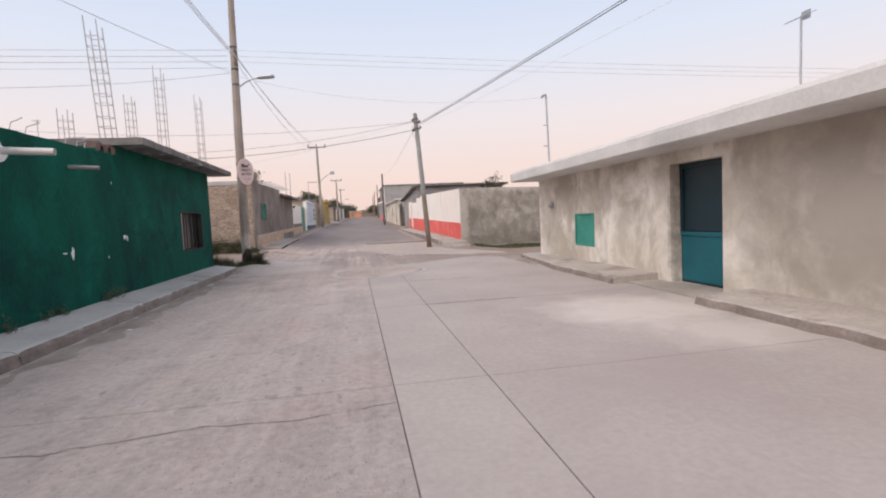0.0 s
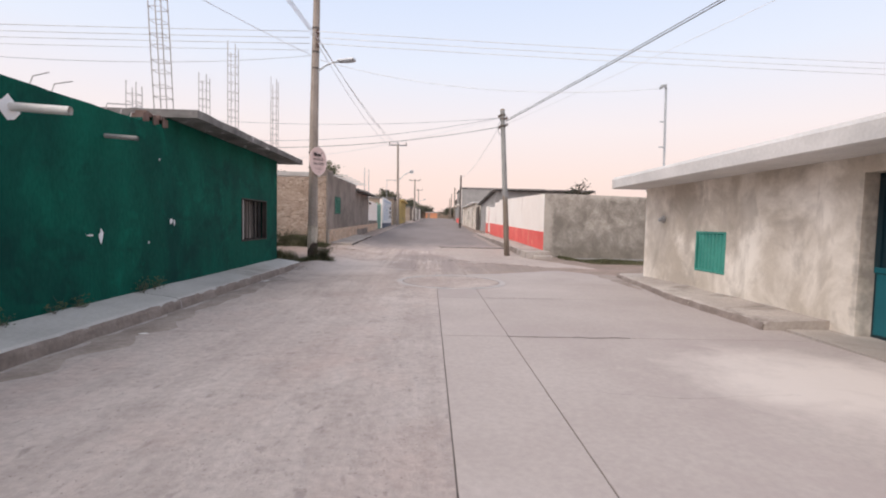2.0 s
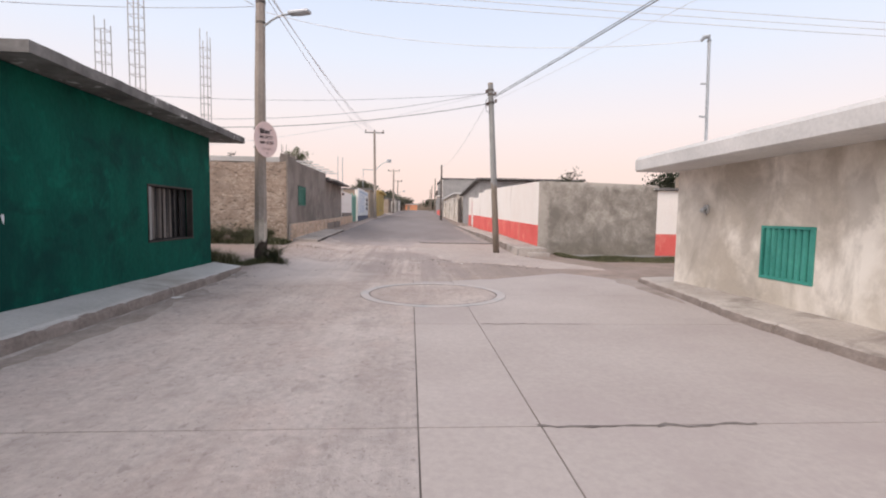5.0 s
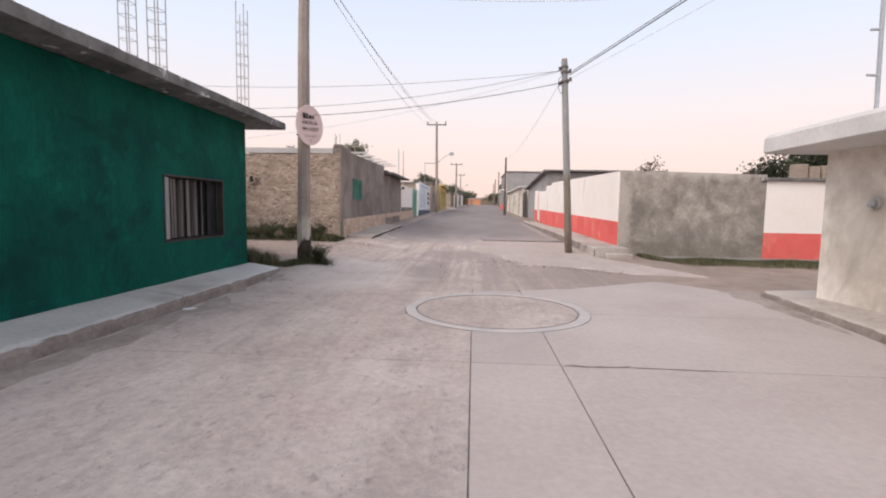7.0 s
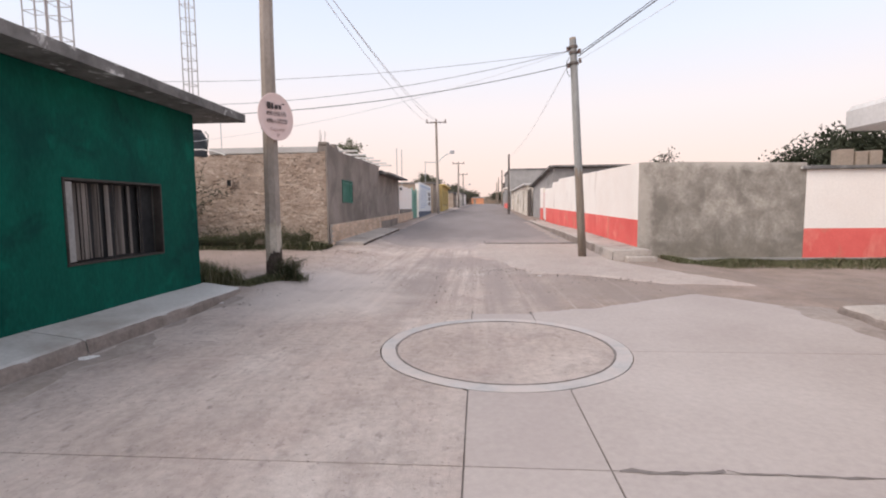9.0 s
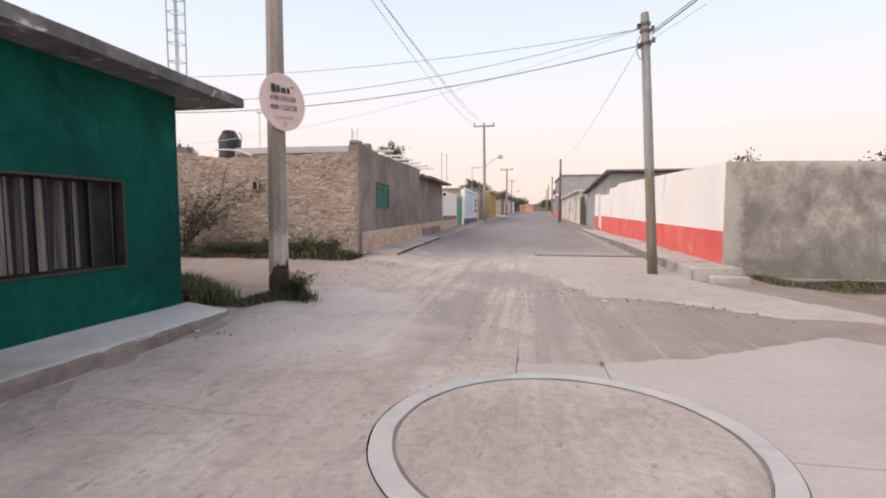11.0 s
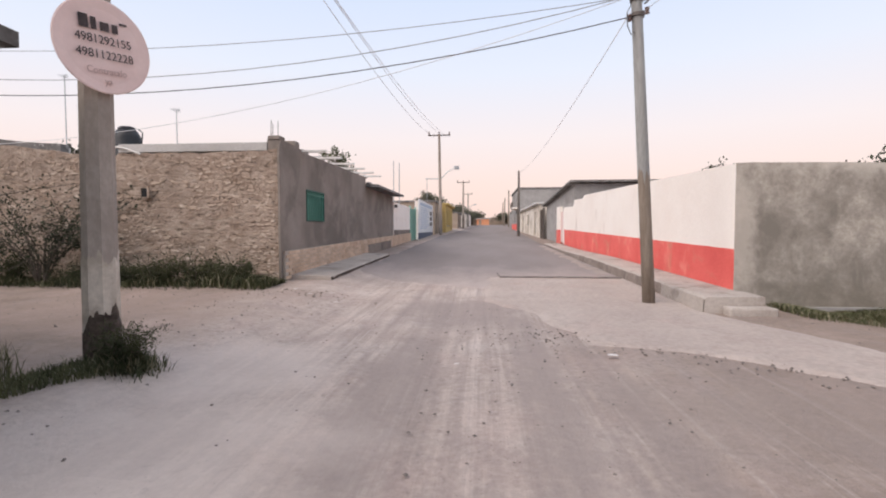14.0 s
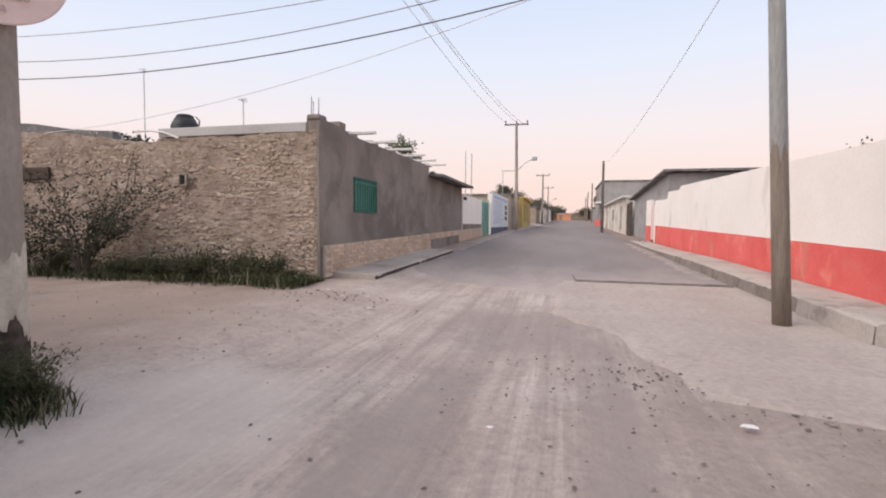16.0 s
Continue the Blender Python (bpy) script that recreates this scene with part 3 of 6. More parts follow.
def raw(name, vs, fs, material, parent=None, label=""):
    me = bpy.data.meshes.new(name)
    me.from_pydata([tuple(v) for v in vs], [], fs)
    me.materials.append(material)
    ob = new(name, me)
    if parent:
        ob.parent = parent
        ob.matrix_parent_inverse = parent.matrix_basis.inverted()
    if label:
        ob["label"] = label
    return ob


def blades(spots, seed, h=0.25, w=0.012, lean=0.5):
    """Grass: thin bent blades at the given (x, y, height factor) spots."""
    rs = random.Random(seed)
    vs, fs = [], []
    for x, y, k in spots:
        z = ground_z(x, y) - 0.01
        a = rs.uniform(0, math.tau)
        hh, l = h * k * rs.uniform(0.5, 1.2), lean * rs.uniform(0.2, 1.0)
        dx, dy = math.cos(a), math.sin(a)
        sx, sy = -dy * w * (0.6 + k * 0.5), dx * w * (0.6 + k * 0.5)
        b = len(vs)
        mx, my = x + dx * hh * l * 0.35, y + dy * hh * l * 0.35
        vs += [(x - sx, y - sy, z), (x + sx, y + sy, z), (mx + sx * 0.8, my + sy * 0.8, z + hh * 0.6), (mx - sx * 0.8, my - sy * 0.8, z + hh * 0.6),
               (x + dx * hh * l, y + dy * hh * l, z + hh)]
        fs += [(b, b + 1, b + 2, b + 3), (b + 3, b + 2, b + 4)]
    return vs, fs


def sagged(a, b, sag, n=16):
    a, b = Vector(a), Vector(b)
    return [a.lerp(b, i / n) - Vector((0, 0, sag * 4 * (i / n) * (1 - i / n))) for i in range(n + 1)]


def cable(a, b, sag, r, material, label, name="overhead_cable", group="overhead cables"):
    ob = part(name, tube(bmesh.new(), sagged(a, b, sag), r, 5), material, smooth=True)
    return tagged(ob, label, "cable", group)

# ---- ground: one sheet to the horizon ----
def axis_cuts(lo, hi, fine_lo, fine_hi, d):
    out = steps(fine_lo, fine_hi, d)
    a, s = fine_lo, d
    while a > lo:
        s *= 1.45
        a -= s
        out.insert(0, max(lo, a))
    a, s = fine_hi, d
    while a < hi:
        s *= 1.45
        a += s
        out.append(min(hi, a))
    return out


def build_ground():
    xs, ys = axis_cuts(-900, 900, -16, 14, 0.2), axis_cuts(-300, 1500, -4, 40, 0.2)
    vs = []
    for y in ys:
        for x in xs:
            z = ground_z(x, y)
            wild = soft((y - 13.5) / 1.5) * (1 - soft((y - 25) / 2)) + soft((-3.4 - x) / 0.5) + soft((x - 4.0) / 0.4)
            z += min(1, wild) * (0.018 * noise.fractal(Vector((x * 1.3, y * 0.9, 0)), 0.9, 2.0, 4) - 0.004)
            rut = soft((y - 14) / 2) * (1 - soft((y - 24) / 2))
            z -= rut * 0.022 * (math.exp(-((x - 1.0) / 0.3) ** 2) + math.exp(-((x + 0.9) / 0.35) ** 2))
            vs.append((x, y, z))
    nx = len(xs)
    fs = [(j * nx + i, j * nx + i + 1, (j + 1) * nx + i + 1, (j + 1) * nx + i) for j in range(len(ys) - 1) for i in range(nx - 1)]
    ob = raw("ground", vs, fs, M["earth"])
    for p in ob.data.polygons:
        p.use_smooth = True
    tagged(ob, "packed pinkish dirt with tyre streaks and loose dust", "ground", kind="structure")


build_ground()

# ---- road: cast concrete slabs with recessed joints, a middle strip and a round patch ----
road = thing("road", "dusty cast-concrete street slabs with dark joints", "road", kind="structure")
CX, CY, R_OUT, R_IN = 0.10, 12.33, 1.215, 1.06
SLAB_TOP = 0.014


def strip_x(y):
    """Left edge of the narrow middle strip."""
    return -0.228


def strip_r(y):
    """Right edge of the strip."""
    return 0.555


def ring_half(y):
    """Half the width of the round patch at y, with its joint."""
    return math.sqrt(max(0.0, (R_OUT + 0.008) ** 2 - (y - CY) ** 2))


def outline(x0, x1, y0, y1, d=0.12, far=None):
    """x0, x1: numbers or functions of y; far(x): the ragged far edge."""
    fx0 = x0 if callable(x0) else (lambda y: x0)
    fx1 = x1 if callable(x1) else (lambda y: x1)
    ys = steps(y0, y1, d)
    near = [(x, y0) for x in steps(fx0(y0), fx1(y0), d)]
    right = [(fx1(y), y) for y in ys[1:-1]]
    farl = [(x, far(x) if far else y1) for x in steps(fx1(y1), fx0(y1), d)]
    left = [(fx0(y), y) for y in ys[1:-1]][::-1]
    return near + right + farl + left


def slab(pts, mt):
    bm = prism(pts, -0.06, SLAB_TOP)
    bmesh.ops.triangulate(bm, faces=[f for f in bm.faces if len(f.verts) > 4])
    return part("concrete_slab", bm, M[mt], road)


GAP = 0.0055
joints_y = [-9.6, -6.3, -3.0, 0.32, 3.69, 7.17, 10.05]
for y0, y1 in zip(joints_y, joints_y[1:]):
    slab(outline(-3.9, lambda y: strip_x(y) - GAP, y0 + GAP, y1 - GAP, 0.6), "slab_dusty")
    slab(outline(lambda y: strip_x(y) + GAP, lambda y: strip_r(y) - GAP, y0 + GAP, y1 - GAP, 0.6), "slab")
    slab(outline(lambda y: strip_r(y) + GAP, 4.25, y0 + GAP, y1 - GAP, 0.6), "slab")
rag = lambda x: 14.35 + 0.35 * noise.noise(Vector((x * 1.3, 2.2, 0))) - 0.12 * max(0.0, -2.5 - x)
slab(outline(-3.9, lambda y: min(strip_x(y) - GAP, CX - ring_half(y)) if ring_half(y) else strip_x(y) - GAP, 10.05 + GAP, 14.0, 0.04, rag), "slab_dusty")
slab(outline(lambda y: strip_x(y) + GAP, lambda y: strip_r(y) - GAP, 10.05 + GAP, 11.0, 0.04, lambda x: CY - ring_half(CY + (x - CX))), "slab")
slab([(x, CY + ring_half(CY + (x - CX))) for x in steps(strip_x(0) + GAP, strip_r(13) - GAP, 0.05)] + [(x, 13.82 + 0.03 * noise.noise(Vector((x * 9, 0, 0)))) for x in steps(strip_r(13) - GAP, strip_x(0) + GAP, 0.05)], "slab")
slab(outline(lambda y: max(strip_r(y) + GAP, CX + ring_half(y)) if ring_half(y) else strip_r(y) + GAP, 4.25, 10.05 + GAP, 12.22 - GAP, 0.04), "slab")
rag_r = lambda x: (13.95 + (x - 0.67) * 0.37 + max(0.0, x - 1.5) * 0.27 if x < 3.3 else 15.41 - (x - 3.3) * 1.2) + 0.09 * noise.noise(Vector((x * 3.1, 0, 0))) + 0.05 * noise.noise(Vector((x * 9, 4, 0)))
slab(outline(lambda y: max(strip_r(y) + GAP, CX + ring_half(y)) if ring_half(y) else strip_r(y) + GAP, 4.25, 12.22 + GAP, 14.0, 0.04, rag_r), "slab")

bm = bmesh.new()
N = 72
WAVY = [0.022 * noise.noise(Vector((math.cos(k * math.tau / N) * 3, math.sin(k * math.tau / N) * 3, 2))) for k in range(N)]
for a, b, z0, z1 in ((R_IN + 0.012, R_OUT, -0.05, SLAB_TOP + 0.003),):
    rings = [[bm.verts.new((CX + (r + (min(0.0, WAVY[k]) if r == b else 0)) * math.cos(k * math.tau / N), CY + (r + (min(0.0, WAVY[k]) if r == b else 0)) * math.sin(k * math.tau / N), z)) for k in range(N)] for r, z in ((a, z0), (a, z1), (b, z1), (b, z0))]
    for p, q in zip(rings, rings[1:] + rings[:1]):
        for k in range(N):
            bm.faces.new((p[k], p[(k + 1) % N], q[(k + 1) % N], q[k]))
part("cement_ring", bm, M["ring"], road, "smooth blue-grey cement ring")
part("round_patch", prism([(CX + (R_IN - 0.006) * math.cos(k * math.tau / N), CY + (R_IN - 0.006) * math.sin(k * math.tau / N)) for k in range(N)], -0.05, SLAB_TOP + 0.001), M["slab_dusty"], road, "round dusty concrete patch")

# dark filler in the joints, lower than the slabs; its colour adds gap shade
bm = bmesh.new()
for yj in joints_y + [12.22]:
    box(bm, strip_r(yj) if yj == 12.22 else -3.85, 4.2, yj - 0.018, yj + 0.018, -0.02, 0.006)
for edge in (strip_x, strip_r):
    for y0, y1 in zip(steps(-9.6, 14, 0.8), steps(-9.6, 14, 0.8)[1:]):
        box(bm, edge(y0) - 0.016, edge(y0) + 0.016, y0, y1, -0.02, 0.0065)
for k in range(N):
    a0, a1 = k * math.tau / N, (k + 1) * math.tau / N
    vs = [bm.verts.new((CX + r * math.cos(a), CY + r * math.sin(a), SLAB_TOP + 0.0055)) for a in (a0, a1) for r in (R_IN - 0.004 - 0.012 * abs(noise.noise(Vector((a * 5, 0, 0)))), R_IN + 0.012 + 0.012 * noise.noise(Vector((a * 3, 5, 0))))]
    bm.faces.new((vs[0], vs[1], vs[3], vs[2]))
part("joint_filler", bm, M["joint"], road, "crumbling joint filler, darkened for the shade in the gaps")


def crack(pts, w, seed):
    """A raised lip of broken mortar along a joint or crack."""
    rs = random.Random(seed)
    b = bmesh.new()
    prev = None
    for (x0, y0), (x1, y1) in zip(pts, pts[1:]):
        n = max(2, int(math.hypot(x1 - x0, y1 - y0) / 0.07))
        for i in range(n + 1):
            x, y = x0 + (x1 - x0) * i / n + rs.gauss(0, 0.006), y0 + (y1 - y0) * i / n + rs.gauss(0, 0.010)
            ww = w * rs.uniform(0.25, 1.0)
            z = ground_z(x, y) + SLAB_TOP + 0.0035
            cur = (b.verts.new((x, y - ww, z)), b.verts.new((x, y + ww, z)))
            if prev:
                b.faces.new((prev[0], cur[0], cur[1], prev[1]))
            prev = cur
    return part("crack", b, M["joint"], road)


crack([(0.52, 7.165), (1.3, 7.15), (2.0, 7.17)], 0.022, 1)
crack([(0.575, 10.05), (0.9, 10.04), (1.15, 10.06)], 0.026, 2)
crack([(1.15, 10.06), (1.5, 10.04), (1.95, 10.05)], 0.013, 8)
crack([(-3.1, 3.2), (-2.4, 3.12), (-1.6, 3.27), (-0.9, 3.2), (-0.25, 3.32)], 0.006, 3)
crack([(-3.75, 12.44), (-3.1, 12.38), (-2.24, 12.28), (-1.7, 12.33)], 0.003, 6)
crack([(-3.0, 11.80), (-2.64, 11.88), (-2.05, 12.03)], 0.0025, 7)
crack([(1.0, 5.3), (1.6, 5.2), (2.6, 5.32)], 0.0025, 4)
crack([(-2.2, 6.2), (-1.4, 6.32), (-0.3, 6.25)], 0.0025, 5)

# the street past the crossing, grey concrete that climbs away, and a pale apron at its mouth
def lying(name, edges_of_y, ys, mt, lift, label, n=24, sink=0.03, parent=None, reach=0.25):
    """A thin cast sheet that follows the ground; its rim dips under the dust, so that it ends raggedly."""
    b = bmesh.new()
    rows = []
    for j, y in enumerate(ys):
        x0, x1 = edges_of_y(y)
        row = []
        for i in range(n + 1):
            x = x0 + (x1 - x0) * i / n
            rim = min(x - x0, x1 - x, (y - ys[0]), 9) + 0.10 * noise.noise(Vector((x * 2.3, y * 2.3, 3))) + 0.05 * noise.noise(Vector((x * 7, y * 7, 3)))
            z = ground_z(x, y) + lift - sink * (1 - soft(rim / reach)) + (0.008 * noise.noise(Vector((x * 3, y * 3, 0))) if rim < reach else 0)
            row.append(b.verts.new((x, y, z)))
        rows.append(row)
    for p, q in zip(rows, rows[1:]):
        for i in range(n):
            b.faces.new((p[i], p[i + 1], q[i + 1], q[i]))
    return part(name, b, M[mt], parent or road, label, smooth=True)


def bend(y):
    """The far street drifts to the right."""
    return 0.028 * max(0.0, y - 48)


wob = lambda y, s: 0.16 * noise.noise(Vector((y * 1.7, s, 0)))
lying("far_carriageway", lambda y: (-3.95 + max(0, 24.9 - y) * 1.9 + wob(y, 1) + bend(y), 3.50 + bend(y)), steps(22.6, 40, 0.25) + steps(41, 131, 2.5), "far_road", 0.014, "long grey concrete carriageway")
APRON = [(16.2, 3.5), (16.6, 3.15), (17.35, 2.45), (18.0, 1.05), (20.1, 0.42), (21.2, -0.3), (25.4, -0.28)]


def apron_x0(y):
    for (y0, xa), (y1, xb) in zip(APRON, APRON[1:]):
        if y0 <= y <= y1:
            return xa + (xb - xa) * (y - y0) / (y1 - y0)
    return APRON[-1][1]


lying("pale_apron", lambda y: (apron_x0(y) - 0.12 + 0.7 * wob(y, 6), 3.58 + max(0.0, 20.2 - y) * 0.36), steps(16.2, 24.95, 0.12), "apron", 0.020, "pale smooth concrete apron", 44, 0.055, reach=0.3)
lying("gutter_dust", lambda y: (2.7 + 1.6 * wob(y, 31) + 1.2 * wob(y * 0.4, 32), 3.38), steps(25.5, 40, 0.2), "dust", 0.030, "brown dirt along the foot of the raised pavement", 12, 0.032, reach=0.4)
lying("gutter_dust", lambda y: (-4.12, -3.30 + 2.6 * wob(y, 3) + 1.6 * wob(y * 0.4, 8) - 0.45 * soft((y - 11.5) / 2.0)), steps(-6, 15.3, 0.15), "dust", 0.030, "brown dust washed along the kerb", 12, 0.030, reach=0.5)
lying("gutter_dust", lambda y: (3.86 + 0.6 * wob(y, 4) - 0.3 * wob(y * 0.5, 9), 4.06 + 0.14 * max(0.0, y - 10.3)), steps(7.8, 14.4, 0.15), "dust", 0.024, "brown dust washed along the kerb", 10, 0.024)
bm = bmesh.new()
tube(bm, [(0.15 + 3.1 * i / 14, 24.84 - 0.004 * i + 0.03 * math.sin(i * 2.1), ground_z(1, 24.84) + 0.03) for i in range(15)], 0.035, 5)
tube(bm, [(0.15, 24.84, ground_z(0, 25) + 0.02), (0.09, 25.9, ground_z(0, 25.9) + 0.015)], 0.02, 5)
part("broken_edge", bm, M["joint"], road, "dark raised edge of a cast slab")

# ---- pavements ----
pave_left = thing("pavement", "narrow raised concrete pavement along the green house", "pavement", kind="structure")
ys = [-9.6, -6.5, -3.4, -0.4, 2.6, 5.5, 8.6, 11.9, 15.02]
for i, (y0, y1) in enumerate(zip(ys, ys[1:])):
    rs = random.Random(i)
    bm = bmesh.new()
    sec = []
    for y in steps(y0 + 0.008, y1 - 0.008, 0.25):
        e = 0.02 * noise.noise(Vector((y * 2.3, 1, 0)))
        zt = 0.160 + 0.012 * noise.noise(Vector((y, 5, 0)))
        sec.append([bm.verts.new(p) for p in ((-4.57, y, -0.1), (-4.57, y, zt + 0.075), (-4.01 + e, y, zt), (-3.965 + e, y, zt - 0.025), (-3.935 + e * 1.5, y, -0.1))])
    for p, q in zip(sec, sec[1:]):
        for k in range(5):
            bm.faces.new((p[k], p[(k + 1) % 5], q[(k + 1) % 5], q[k]))
    bm.faces.new(sec[0][::-1])
    bm.faces.new(sec[-1])
    part("paving_slab", bm, M["walk"], pave_left)
    kb = bmesh.new()
    rows = [[kb.verts.new(p) for p in ((-3.968 + e, y, 0.145 + h), (-3.950 + e + 0.012 * g, y, 0.10), (-3.928 + 1.5 * e + 0.02 * g, y, -0.05))] for y, e, h, g in
            [(y, 0.02 * noise.noise(Vector((y * 2.3, 1, 0))), 0.018 * noise.noise(Vector((y * 5, 7, 0))), noise.noise(Vector((y * 4, 2, 0)))) for y in steps(y0 + 0.008, y1 - 0.008, 0.12)]]
    for p, q in zip(rows, rows[1:]):
        for k in (0, 1):
            kb.faces.new((p[k], p[k + 1], q[k + 1], q[k]))
    part("kerb_face", kb, M["kerb"], pave_left, "dark broken kerb face")

pave_right = thing("pavement", "low worn concrete pavement with a broken kerb beside the tan house", "pavement", kind="structure")


def right_edge(y):
    return 4.0 + max(0.0, y - 10.3) * 0.14


for i, (y0, y1) in enumerate(((-9.6, -6.4), (-6.4, -3.2), (-3.2, 0.0), (0.0, 2.9), (2.9, 5.65), (7.75, 9.6), (9.6, 11.2), (11.2, 12.6), (12.6, 14.1))):
    bm = bmesh.new()
    sec = []
    for y in steps(y0 + 0.006, y1 - 0.006, 0.16):
        e = 0.045 * noise.noise(Vector((y * 2.9, 9, 0)))
        zt = 0.125 + 0.02 * noise.noise(Vector((y * 1.3, 8, 0))) - 0.03 * soft((y - 11) / 3)
        xi = 4.89 if y < 13.35 else 5.4
        sec.append([bm.verts.new(p) for p in ((xi, y, -0.15), (xi, y, zt + 0.03), (right_edge(y) + 0.07 + e, y, zt), (right_edge(y) + 0.02 + e, y, zt - 0.03), (right_edge(y) - 0.02 + e, y, -0.15))])
    for p, q in zip(sec, sec[1:]):
        for k in range(5):
            bm.faces.new((p[k], p[(k + 1) % 5], q[(k + 1) % 5], q[k]))
    bm.faces.new(sec[0][::-1])
    bm.faces.new(sec[-1])
    part("paving_slab", bm, M["walk_old"], pave_right)
    kb = bmesh.new()
    rows = [[kb.verts.new(p) for p in ((x + 0.02 + e, y, 0.11 + h), (x + e, y, 0.06), (x - 0.03 + e, y, -0.06))] for x, y, e, h in
            [(right_edge(y), y, 0.045 * noise.noise(Vector((y * 2.9, 9, 0))) - 0.008, 0.02 * noise.noise(Vector((y * 6, 3, 0))) - 0.03 * soft((y - 11) / 3)) for y in steps(y0 + 0.006, y1 - 0.006, 0.1)]]
    for p, q in zip(rows, rows[1:]):
        for k in (0, 1):
            kb.faces.new((p[k], p[k + 1], q[k + 1], q[k]))
    part("kerb_face", kb, M["kerb"], pave_right, "dark broken kerb face")
bm = prism([(4.22, 5.66), (4.88, 5.66), (5.08, 6.2), (5.08, 7.38), (4.88, 7.38), (4.88, 7.74), (4.30, 7.74)], -0.1, 0.035)
part("door_ramp", bm, M["walk_old"], pave_right, "worn sloping doorway slab")

# ---- green house ----
green = thing("house", "dark green painted low house with a concrete roof slab", "house", (-4.6, 3, 0))
GX = -4.574


def green_top(y):
    if y > 9.45:
        return 2.875
    if y > 8.75:
        return 2.80 + 0.03 * noise.noise(Vector((y * 9, 0, 0)))
    return 2.62 + 0.012 * max(0, y - 3) + 0.035 * noise.noise(Vector((y * 1.1, 3, 0))) + 0.012 * noise.noise(Vector((y * 6, 3, 0)))


W_GREEN = (12.44, 14.06, 0.80, 1.77)
bm = sheet(steps(-10, 8.7, 0.2) + steps(8.72, 9.45, 0.12) + steps(9.47, 14.92, 0.4) + [12.44, 14.06], [-0.2, 0.5, 0.80, 1.3, 1.77, 2.3, 3.0],
           lambda u, v, w: (GX - w, u, v), 0.22, [W_GREEN], green_top)
part("wall", bm, M["green"], green, "dark green painted plaster")
part("side_wall", bx(-12, GX - 0.222, 14.77, 14.92, -0.2, 2.875), M["green"], green)
part("back_wall", bx(-12.2, -12.002, -10, 14.92, -0.2, 2.6), M["soffit"], green)
part("end_wall", bx(-12, GX - 0.222, -10, -9.8, -0.2, 2.6), M["soffit"], green)
part("flat_roof", bx(-12.2, GX - 0.23, -10, 9.3, 2.42, 2.55), M["roof_dark"], green)

# roof slab with an uneven weathered edge
bm = sheet(steps(9.42, 15.68, 0.14), [0, 0.15, 0.4, 7.6], lambda u, v, w: (-4.09 - v - (0.018 * noise.noise(Vector((u * 5, 1, 0))) if v < 0.3 else 0), u, 2.885 + 0.008 * noise.noise(Vector((u * 1.7, 5, 0))) + w), 0.125)
part("roof", bm, M["roof_dark"], green, "overhanging roof slab with weathered, stained edge")
bm = bmesh.new()
for i in range(8):
    y = 8.78 + i * 0.085
    box(bm, GX - 0.16, GX + 0.012 - 0.006 * (i % 3), y, y + 0.075, 2.70 + 0.02 * (i % 3), 2.82 + 0.03 * ((i * 7) % 4) * 0.5)
part("broken_brick_edge", bm, surface("broken_brick", (0.13, 0.085, 0.07), (0.24, 0.17, 0.15), 3, 20, 0.95, 0.6), green, "crumbled brick under the roof end")

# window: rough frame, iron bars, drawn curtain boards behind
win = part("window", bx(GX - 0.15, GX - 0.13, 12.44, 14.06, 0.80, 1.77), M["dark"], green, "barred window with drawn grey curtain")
bm = bmesh.new()
for y0, y1, z0, z1 in ((12.44, 14.06, 0.802, 0.828), (12.44, 14.06, 1.742, 1.768), (12.442, 12.468, 0.828, 1.742), (14.030, 14.058, 0.828, 1.742)):
    box(bm, GX - 0.10, GX + 0.014, y0, y1, z0, z1, 0.006)
part("window_frame", bm, M["iron_dark"], win)
bm = bmesh.new()
for k in range(70):
    y = 12.49 + 1.28 * k / 70
    if noise.noise(Vector((y * 7.3, 3, 0))) > 0.08:
        continue
    a, b2 = [GX - 0.105 + 0.030 * math.sin(j * 0.50 + 1.9 * math.sin(j * 0.19)) for j in (k, k + 1)]
    v = [bm.verts.new(p) for p in ((a, y, 0.85), (b2, y + 1.28 / 70, 0.85), (b2 - 0.008, y + 1.28 / 70, 1.72), (a - 0.008, y, 1.72))]
    bm.faces.new(v)
part("curtain", bm, M["curtain"], win, "faded grey pleated curtain with fold shade in its colour")
part("pale_jamb", bx(GX - 0.09, GX + 0.004, 12.478, 12.56, 0.846, 1.724), M["soffit"], win, "bare pale window jamb")
for k in range(6):
    y = 12.72 + k * 0.24
    part("window_bar", tube(bmesh.new(), [(GX - 0.035, y, 0.84), (GX - 0.035, y, 1.73)], 0.008, 6), M["iron_dark"], win)

# drain spouts, flaked paint
for y, z, r, l in ((6.57, 2.37, 0.044, 0.56), (7.96, 2.33, 0.030, 0.40)):
    b = bmesh.new()
    tube(b, [(GX - 0.05, y, z + 0.012), (GX + l, y + 0.03, z - 0.012)], r, 14, False)
    tube(b, [(GX - 0.05, y, z + 0.012), (GX + l - 0.002, y + 0.03, z - 0.012)], r - 0.007, 14, False)
    part("drain_spout", b, M["pipe"] if y < 7 else M["soffit"], green, "plastic roof drain spout")


